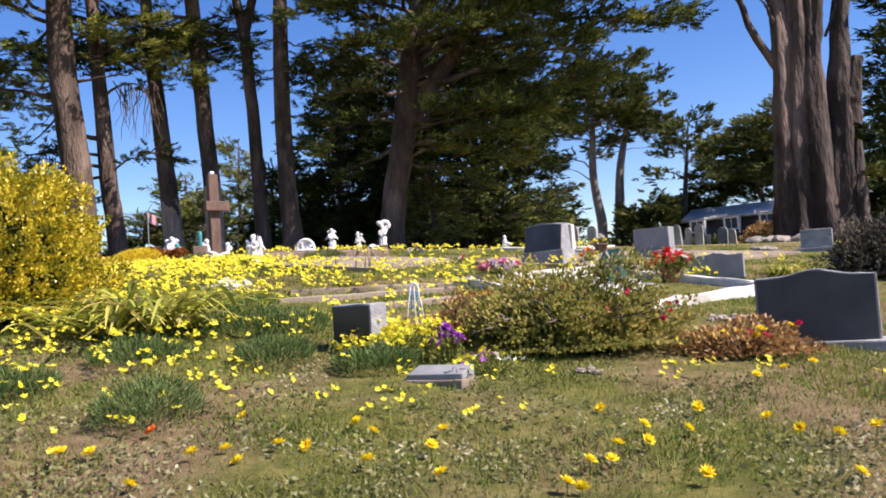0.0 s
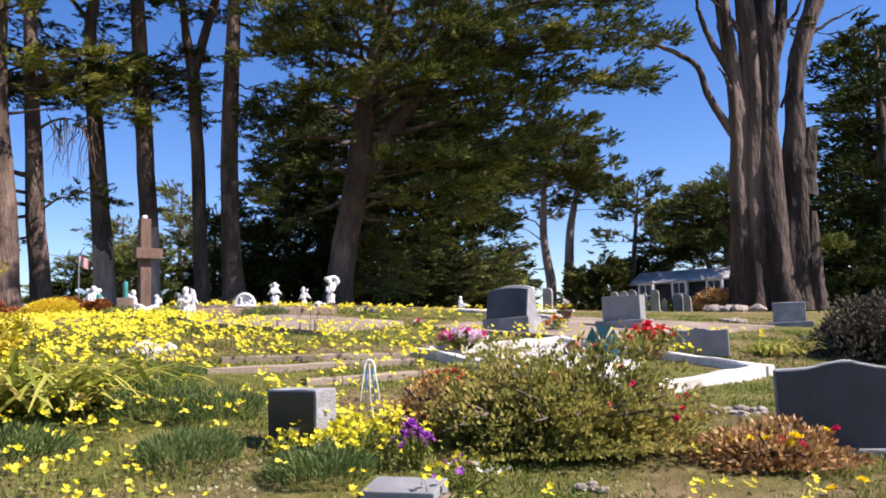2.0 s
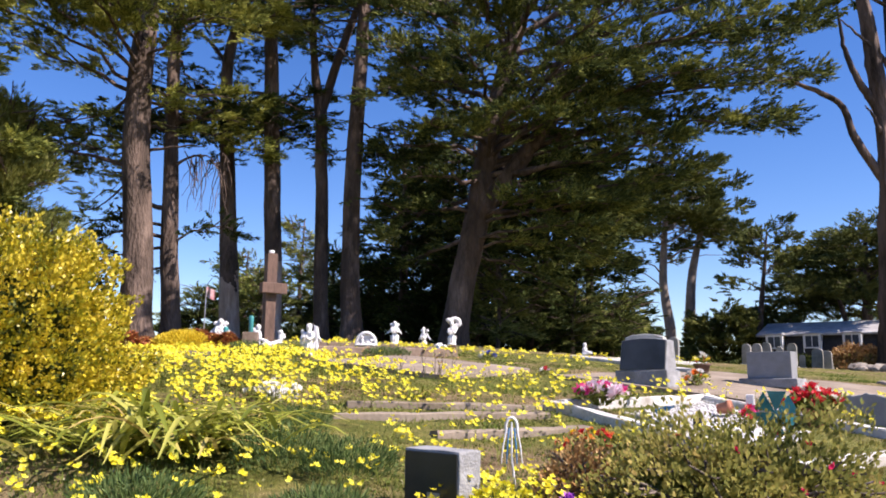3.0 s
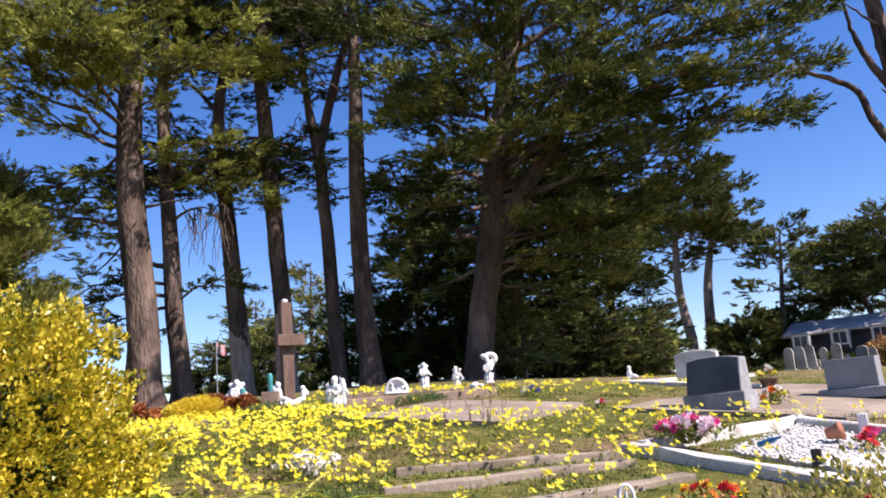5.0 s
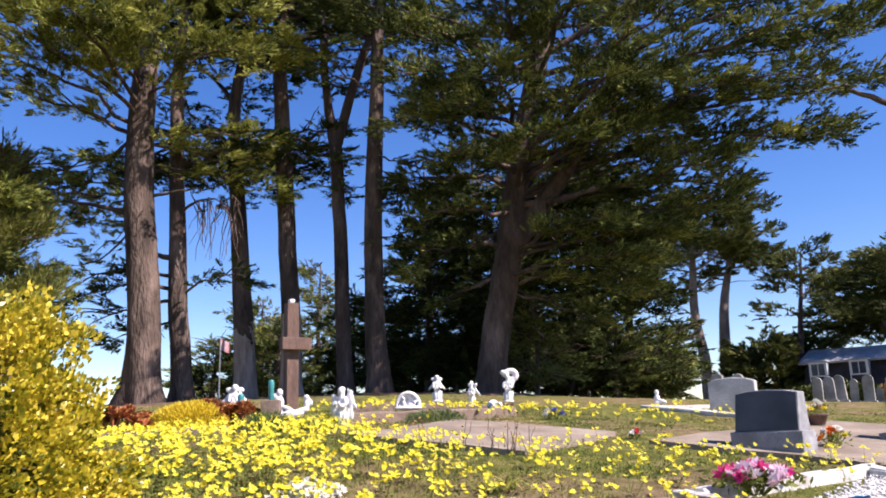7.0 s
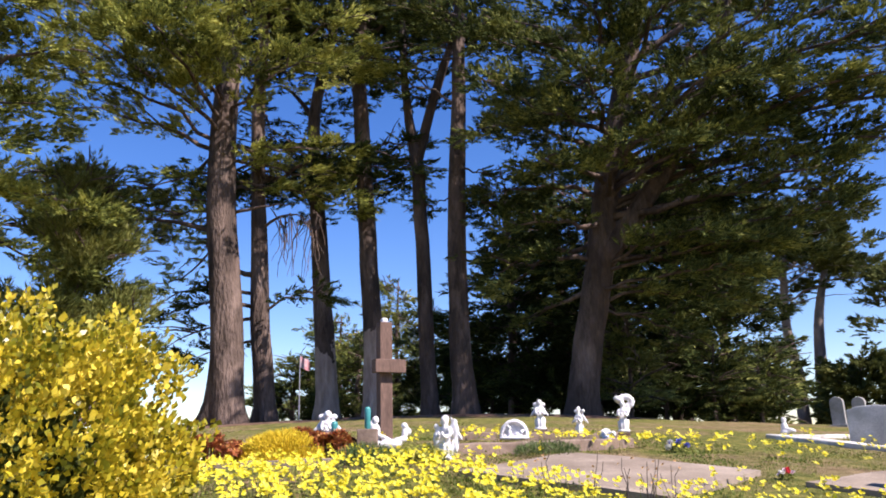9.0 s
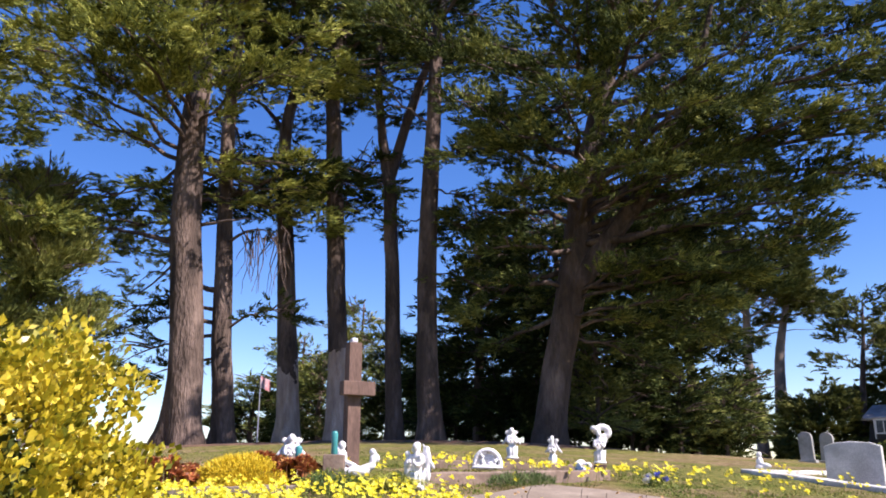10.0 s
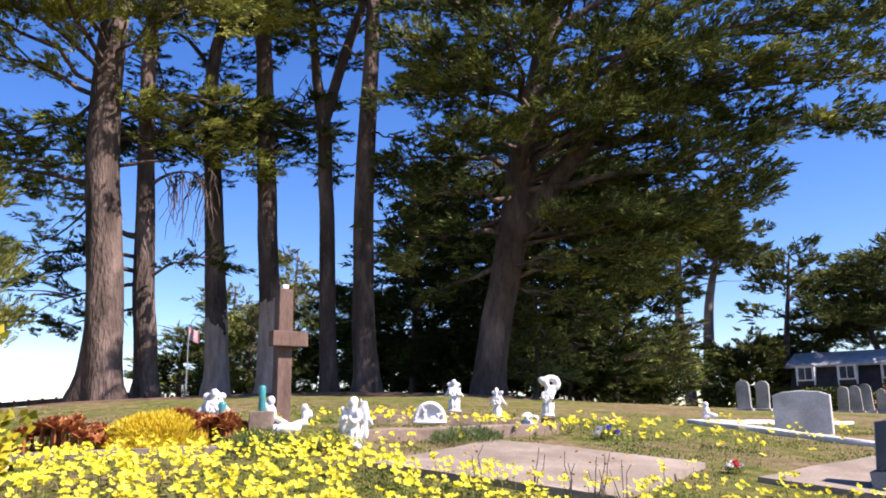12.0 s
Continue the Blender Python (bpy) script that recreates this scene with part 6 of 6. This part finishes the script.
    # bunches of flowers
    bouquet("cloth_bouquet", "pink and white cloth flowers on the white kerb", (0.72, 11.35), (M_PALE, M_PINK, M_PALE, M_PALE), 26, 0.26, 0.2, 0.1, 31, dz=0.12)
    bouquet("potted_red_flowers", "red cloth flowers in a terracotta pot", (3.0, 11.5), (M_RED, M_RED, M_RED, M_WHITE_P, M_RED), 46, 0.28, 0.26, 0.085, 32, pot=(M_TERRA, 0.12, 0.2))
    bouquet("red_flowers", "bunch of red flowers on white gravel", (2.2, 11.05), (M_RED, M_PINK), 10, 0.14, 0.16, 0.06, 33, dz=0.05)
    bouquet("purple_flowers", "spray of purple cloth flowers in front of the roses", (-0.02, 6.95), (M_PURPLE,), 16, 0.14, 0.26, 0.045, 34)
    bouquet("orange_bouquet", "orange and yellow flowers beside a headstone", (2.45, 14.35), (M_ORANGE, M_ORANGE, M_YELLOW, M_WHITE_P), 14, 0.15, 0.2, 0.065, 35, dz=0.05)
    bouquet("peach_flowers", "peach and yellow cloth flowers behind the roses", (0.35, 9.2), (M_PEACH, M_PEACH, M_RED, M_GOLD), 20, 0.28, 0.24, 0.06, 36)
    bouquet("blue_white_flowers", "blue and white cloth flowers lying in the grass", (-0.6, 16.85), (M_BLUE_P, M_WHITE_P, M_BLUE_P), 9, 0.14, 0.15, 0.06, 37)
    bouquet("faded_flowers", "small faded pink and white flowers in the grass", (0.3, 14.85), (M_PALE, M_RED, M_WHITE_P), 7, 0.09, 0.1, 0.045, 38)
    bouquet("white_flowers", "pale daisies round a stone in the yellow flowers", (-2.72, 10.75), (M_WHITE_P,), 40, 0.32, 0.2, 0.04, 39, petals=12, rings=1)
    bouquet("pansies", "mixed pale and yellow pansies by the plaque", (0.28, 6.72), (M_YELLOW, M_WHITE_P, M_YELLOW, M_PURPLE), 26, 0.26, 0.15, 0.03, 40, petals=6, rings=1)
    bouquet("yellow_flowers", "yellow flowers in front of the rough headstone", (3.5, 11.75), (M_YELLOW,), 14, 0.2, 0.16, 0.04, 41, petals=6, rings=1)
    bouquet("sorrel_clump", "dense clump of bright yellow sorrel beside the small marker", (-0.36, 7.12), (M_YELLOW,), 120, 0.32, 0.26, 0.028, 43, petals=5, rings=1)
    bouquet("sorrel_clump", "small clump of yellow sorrel against the black marker", (-0.82, 7.12), (M_YELLOW,), 24, 0.13, 0.18, 0.026, 44, petals=5, rings=1)
    bouquet("basket_flowers", "basket of mixed flowers by the pale headstones", (3.1, 16.6), (M_YELLOW, M_RED, M_WHITE_P), 12, 0.18, 0.2, 0.06, 42, pot=(M_WOOD, 0.14, 0.16), dz=0.05)
    # small things in and round the plot
    def pot_on_side():
        ob = thing("terracotta_pot", on(1.98, 11.5, 60, 0.12) @ pose(0, 0, 0, 80, 0, 0), "terracotta pot tipped over on white gravel", "pot")
        v, f = tube([(0, 0, 0), (0, 0, 0.11), (0, 0, 0.112), (0, 0, 0.15), (0, 0, 0.15), (0, 0, 0.02)], [0.05, 0.068, 0.078, 0.08, 0.068, 0.045], 18)
        put_mesh("body", v, f, M_TERRA, ob)
    pot_on_side()
    ob = part("stake", block((0.09, 0.03, 0.3), (0, 0, 0), 0.015), M_STATUE)
    ob.matrix_world = on(2.33, 11.5, -30, 0.0)
    tagged(ob, "short white rounded name stake", "stake")
    ob = part("dark_marker", block((0.08, 0.05, 0.16), (0, 0, 0), 0.01), M_BLACK)
    ob.matrix_world = on(1.52, 10.5, -35, 0.02)
    tagged(ob, "small dark upright marker on gravel", "marker")
    v, f = tube([(0, 0, 0), (0, 0, 0.15), (0, 0, 0.19), (0, 0, 0.23)], [0.026, 0.026, 0.012, 0.011], 12)
    ob = put_mesh("blue_bottle", v, f, M_BLUE)
    ob.matrix_world = on(1.25, 11.1, 40, 0.11) @ pose(0, 0, 0, 75, 0, 0)
    tagged(ob, "blue bottle lying on white gravel", "bottle")
    # teal pinwheel on a stick
    ob = thing("teal_pinwheel", on(1.66, 8.7, -20), "faded teal pinwheel ornament on a thin stick", "ornament")
    v, f = tube([(0, 0, 0), (0, 0, 0.58)], [0.008, 0.007], 6)
    put_mesh("stick", v, f, M_POLE, ob)
    for k in range(6):
        a = k * math.pi / 3
        b = bmesh.new()
        q = [b.verts.new(p) for p in ((0, -0.02, 0.54), (0.16 * math.cos(a), -0.04, 0.54 + 0.18 * math.sin(a)), (0.15 * math.cos(a + 0.9), -0.01, 0.54 + 0.17 * math.sin(a + 0.9)))]
        b.faces.new(q)
        r = bmesh.ops.extrude_face_region(b, geom=b.faces[:])
        bmesh.ops.translate(b, vec=(0, 0.006, 0), verts=[g for g in r["geom"] if isinstance(g, bmesh.types.BMVert)])
        part("vane", b, M_TEAL, ob)
    # looped ribbon ornament on a stick
    ob = thing("ribbon_stake", on(-0.3, 8.2, 0), "white stake with a looped blue and white ribbon", "ornament")
    v, f = tube([(0.02, 0, 0), (0.0, 0, 0.2), (0, 0, 0.42)], [0.009, 0.008, 0.007], 6)
    put_mesh("stick", v, f, M_STATUE, ob)
    loop = [(0.04 * math.cos(a), 0, 0.38 + 0.07 * math.sin(a)) for a in np.linspace(-0.6, math.pi + 0.6, 16)]
    v, f = tube(loop, [0.01] * 16, 6)
    put_mesh("loop", v, f, M_STATUE, ob)
    for k in range(5):
        v, f = tube([(0.03 * (k - 2) * 0.6, -0.01, 0.38), (0.03 * (k - 2), -0.02, 0.25), (0.03 * (k - 2) * 1.2, -0.01, 0.14)], [0.007, 0.006, 0.004], 5)
        put_mesh("ribbon", v, f, M_BLUE if k % 2 else M_STATUE, ob)
    # white stone half hidden by daisies
    for x, y, s, n in ((-2.72, 10.85, 0.15, 1), (0.95, 6.62, 0.045, 4), (6.6, 17.2, 0.08, 8), (10.6, 26.2, 0.22, 14), (2.75, 8.6, 0.05, 16)):
        for k in range(n):
            b = bmesh.new()
            bmesh.ops.create_icosphere(b, subdivisions=2, radius=1)
            for vv in b.verts:
                vv.co = vv.co + noise.noise_vector(vv.co * 1.4 + Vector((k, x, y))) * 0.3
            sx = s * rng.uniform(0.6, 1.2)
            bmesh.ops.scale(b, vec=(sx * 1.3, sx, sx * 0.7), verts=b.verts)
            ob = part("field_rock", b, M_ROCK if n > 1 else M_MARBLE, smooth=False)
            px, py = x + rng.normal(0, s * 1.6) * (n > 1), y + rng.normal(0, s * 1.4) * (n > 1)
            ob.matrix_world = on(px, py, rng.uniform(0, 360), sx * 0.3)
            tagged(ob, "pale rough field rock half sunk in the grass", "rock", "field rocks")
    # dry twigs beside the slab
    for i in range(6):
        x, y = -1.9 + 0.2 * i + rng.normal(0, 0.1), 13.35 + rng.normal(0, 0.12)
        ob = thing("dry_seedhead", on(x, y), "thin dry brown seedhead stalk", "plant", "dry seedheads")
        v, f = joined([tube(bend((0, 0, 0), (rng.normal(0, 0.06), rng.normal(0, 0.05), rng.uniform(0.25, 0.4)), 0, 5, 0.01, rng), np.linspace(0.005, 0.003, 5), 4) for _ in range(3)])
        put_mesh("stalk", v, f, M_BRANCH, ob)
        for _ in range(5):
            bloom(ob, (rng.normal(0, 0.05), rng.normal(0, 0.04), rng.uniform(0.15, 0.38)), 0.02, M_RUST, (40, 0), 5, 1, "seedhead")


planted()


# ---- meadow: what nobody could count ----
def inside(quad, x, y, grow=0.0):
    q = np.array(quad)
    c = q.mean(0)
    q = c + (q - c) * (1 + grow)
    ok = np.ones(len(x), bool)
    for a, b in zip(q, np.roll(q, -1, 0)):
        ok &= (b[0] - a[0]) * (y - a[1]) - (b[1] - a[1]) * (x - a[0]) > 0
    return ok


def bare(x, y):
    return inside(SLAB, x, y, -0.02) | inside(PAD, x, y, -0.03) | inside(GRAVEL, x, y)


def field_noise(x, y, f, s):
    return np.array([noise.noise(Vector((a * f, b * f, s))) for a, b in zip(x, y)])


def grass():
    rng = np.random.default_rng(61)
    n = 380000
    y = -1.5 + 23.5 * rng.random(n) ** 1.5
    x = rng.uniform(-1, 1, n) * (2.6 + 0.42 * y) - 0.05 * y
    k = ~bare(x, y)
    x, y = x[k], y[k]
    d = field_noise(x, y, 0.9, 2.0) + 0.5 * field_noise(x, y, 3.5, 5.0)
    rim = np.clip((y + 1.5) / 2.5, 0, 1) * np.clip((22 - y) / 4, 0, 1) * np.clip((2.6 + 0.42 * y - np.abs(x + 0.05 * y)) / 1.2, 0, 1)
    keep = rng.random(len(x)) < np.clip(0.78 + 0.9 * d, 0.2, 1) * rim
    x, y, d = x[keep], y[keep], d[keep]
    z = ground_z(x, y) - 0.01
    n = len(x)
    C = np.stack([x, y, z], 1)
    D = np.stack([rng.normal(0, 0.55, n), rng.normal(0, 0.55, n), np.ones(n)], 1)
    L = (0.022 + 0.04 * rng.random(n)) * (1 + 0.6 * np.clip(d, -0.5, 1)) * np.clip(1.25 - 0.035 * y, 0.6, 1.1)
    D = unit(D)
    S = unit(np.cross(D, rng.normal(0, 1, (n, 3)))) * (0.0028 + 0.0005 * y)[:, None]
    v, f = np.stack([C - S, C + S, C + D * L[:, None]], 1).reshape(-1, 3), np.arange(3 * n).reshape(-1, 3)
    ob = put_mesh("grass", v, f, M_GRASS, smooth=False)
    tagged(ob, "short mixed green and dry meadow grass", "grass", "", "stuff")
    # grey-green leafy weeds underfoot
    n = 110000
    y = 0.6 + 7.4 * rng.random(n)
    x = rng.uniform(-1, 1, n) * (2.4 + 0.4 * y)
    d = field_noise(x, y, 1.5, 9.0) + 0.4 * field_noise(x, y, 6.0, 4.0)
    keep = rng.random(n) < np.clip(0.35 + 1.1 * d + 0.25 * (4.8 - np.maximum(y, 3)), 0.05, 0.8) * np.clip((y - 0.6) / 2, 0, 1) * np.clip((2.4 + 0.4 * y - np.abs(x)) / 1.2, 0, 1)
    x, y = x[keep], y[keep]
    n = len(x)
    C = np.stack([x, y, ground_z(x, y) + rng.random(n) * 0.03], 1)
    D = np.stack([rng.normal(0, 1, n), rng.normal(0, 1, n), rng.uniform(0, 0.9, n)], 1)
    v, f = leaves(C, D, 0.03 * rng.uniform(0.6, 1.5, n), 0.015 * rng.uniform(0.7, 1.4, n), rng, cup=0.2)
    ob = put_mesh("ground_weeds", v, f, M_WEED, smooth=False)
    tagged(ob, "low grey-green weeds and dry leaf litter", "weeds", "", "stuff")


def yellow_meadow():
    rng = np.random.default_rng(62)
    n = 60000
    x, y = rng.uniform(-8, 6.5, n), rng.uniform(4.6, 22, n)

    def spot(cx, cy, rx, ry, s):
        return s * np.exp(-(((x - cx) / rx) ** 2 + ((y - cy) / ry) ** 2))

    den = spot(-4.2, 12.6, 2.4, 2.0, 1.0) + spot(-3.1, 11.2, 1.3, 1.2, 0.6) + spot(-0.3, 7.15, 0.33, 0.28, 1.6) + spot(-0.9, 11.0, 1.4, 1.0, 0.22) + spot(0.9, 13.0, 1.6, 1.0, 0.24)
    den += spot(-0.6, 8.6, 0.9, 0.8, 0.3) + spot(-2.2, 7.5, 1.6, 1.1, 0.26) + spot(-3.8, 7.2, 1.2, 0.9, 0.4) + spot(-0.6, 17.2, 0.9, 0.7, 0.4) + spot(-2.6, 17.2, 1.5, 0.5, 0.4) + spot(1.2, 17.4, 1.6, 1.6, 0.1)
    den += spot(2.4, 13.1, 1.3, 0.4, 0.35) + spot(2.9, 20.4, 0.7, 0.5, 0.3) + spot(1.9, 9.7, 0.5, 0.7, 0.3) + spot(-1.5, 13.0, 1.8, 0.8, 0.28) + spot(-2.5, 6.2, 1.8, 0.7, 0.16) + spot(1.6, 6.3, 1.2, 0.5, 0.1) + spot(4.3, 13.5, 1.0, 0.5, 0.25)
    den += spot(-2.9, 5.7, 1.7, 0.9, 0.2) + spot(-1.0, 5.7, 1.3, 0.6, 0.1) + spot(-3.9, 8.3, 1.1, 0.8, 0.5) + spot(-1.3, 7.7, 1.0, 0.7, 0.2) + spot(-3.4, 9.4, 1.2, 0.8, 0.45) + spot(0.3, 10.6, 1.4, 0.6, 0.2)
    clump = field_noise(x, y, 3.6, 7.0)
    keep = (rng.random(n) < den * np.clip(0.5 + 1.2 * clump, 0.05, 1.4) * 0.5) & ~bare(x, y)
    x, y, den = x[keep], y[keep], den[keep]
    n = len(x)
    h = 0.09 + 0.13 * np.clip(den, 0, 1) + 0.07 * rng.random(n)
    base = np.stack([x, y, ground_z(x, y)], 1)
    lean = rng.normal(0, 0.03, (n, 2))
    top = base + np.column_stack([lean, h])
    v, f = leaves(base, top - base, h * 1.02, 0.008, rng)
    ob = put_mesh("flower_stems", v, f, M_STEM, smooth=False)
    tagged(ob, "thin green stems of the yellow flowers", "flowers", "", "stuff")
    # heads: three to five open cups a stem
    m = rng.integers(2, 5, n)
    idx = np.repeat(np.arange(n), m)
    c = top[idx] + rng.normal(0, 0.026, (len(idx), 3)) * np.array([1, 1, 0.6])
    k = len(idx)
    up = unit(np.array([0.25, -0.35, 0.8]) + rng.normal(0, 0.35, (k, 3)))
    e1 = unit(np.cross(up, rng.normal(0, 1, (k, 3))))
    e2 = np.cross(up, e1)
    Vs = []
    for p in range(5):
        a = p * 2 * np.pi / 5
        d = e1 * math.cos(a) + e2 * math.sin(a)
        s = -e1 * math.sin(a) + e2 * math.cos(a)
        r = (0.014 + 0.0008 * c[:, 1:2]) * rng.uniform(0.8, 1.25, k)[:, None]
        Vs.append(np.stack([c, c + (d * 0.65 + s * 0.42 + up * 0.25) * r, c + (d * 1.05 + up * 0.5) * r, c + (d * 0.65 - s * 0.42 + up * 0.25) * r], 1))
    V = np.concatenate(Vs).reshape(-1, 3)
    ob = put_mesh("yellow_flowers", V, np.arange(len(V)).reshape(-1, 4), M_YELLOW, smooth=False)
    tagged(ob, "drifts of bright yellow wood sorrel flowers in the grass", "flowers", "", "stuff")
    # clover-like leaves under them
    idx = np.repeat(np.arange(n), 6)
    k = len(idx)
    c = base[idx] + np.column_stack([rng.normal(0, 0.06, (k, 2)), rng.random(k) * h[idx] * 0.55])
    D = np.stack([rng.normal(0, 1, k), rng.normal(0, 1, k), rng.uniform(0, 0.6, k)], 1)
    v, f = leaves(c, D, 0.034, 0.026, rng, flat=np.array([0, 0, 1.0]))
    ob = put_mesh("sorrel_leaves", v, f, M_STEM, smooth=False)
    tagged(ob, "clover-like green leaves under the yellow flowers", "leaves", "", "stuff")


def daisies():
    """The large golden daisies underfoot."""
    spots = [(-1.92, 4.79), (-1.81, 4.87), (-1.27, 4.77), (-1.14, 4.89), (-1.04, 4.74), (-0.88, 4.91), (-0.75, 4.95), (-0.53, 5.28), (-0.43, 5.13), (-0.41, 4.66), (-0.12, 4.91), (-0.06, 5.22),
             (-0.07, 4.56), (-1.44, 4.44), (-1.21, 5.48), (0.86, 5.59), (0.81, 4.9), (0.98, 4.99), (1.03, 5.27), (0.62, 4.64), (0.72, 4.64), (0.53, 4.33), (1.1, 4.45), (1.24, 5.16),
             (1.4, 5.5), (1.72, 5.32), (1.79, 5.07), (1.99, 5.07), (2.02, 6.21), (2.27, 5.23), (1.79, 4.48), (0.47, 4.36), (-1.62, 5.19), (2.33, 6.5), (2.6, 6.65)]
    rng = np.random.default_rng(63)
    for i, (x, y) in enumerate(spots):
        ob = thing("golden_daisy", on(x, y, rng.uniform(-20, 20)), "single golden yellow daisy on a short stem", "flower", "golden daisies underfoot")
        h = rng.uniform(0.04, 0.075)
        t = (rng.uniform(10, 50), rng.uniform(-20, 25))
        bloom(ob, (0, 0, h), 0.045 if i != 32 else 0.05, M_GOLD if i != 32 else M_ORANGE, t, 12, 2, "petals")
        v, f = tube([(0, 0, -0.01), (0, 0, h)], [0.004, 0.003], 5)
        put_mesh("stem", v, f, M_STEM, ob)


grass()
yellow_meadow()
daisies()
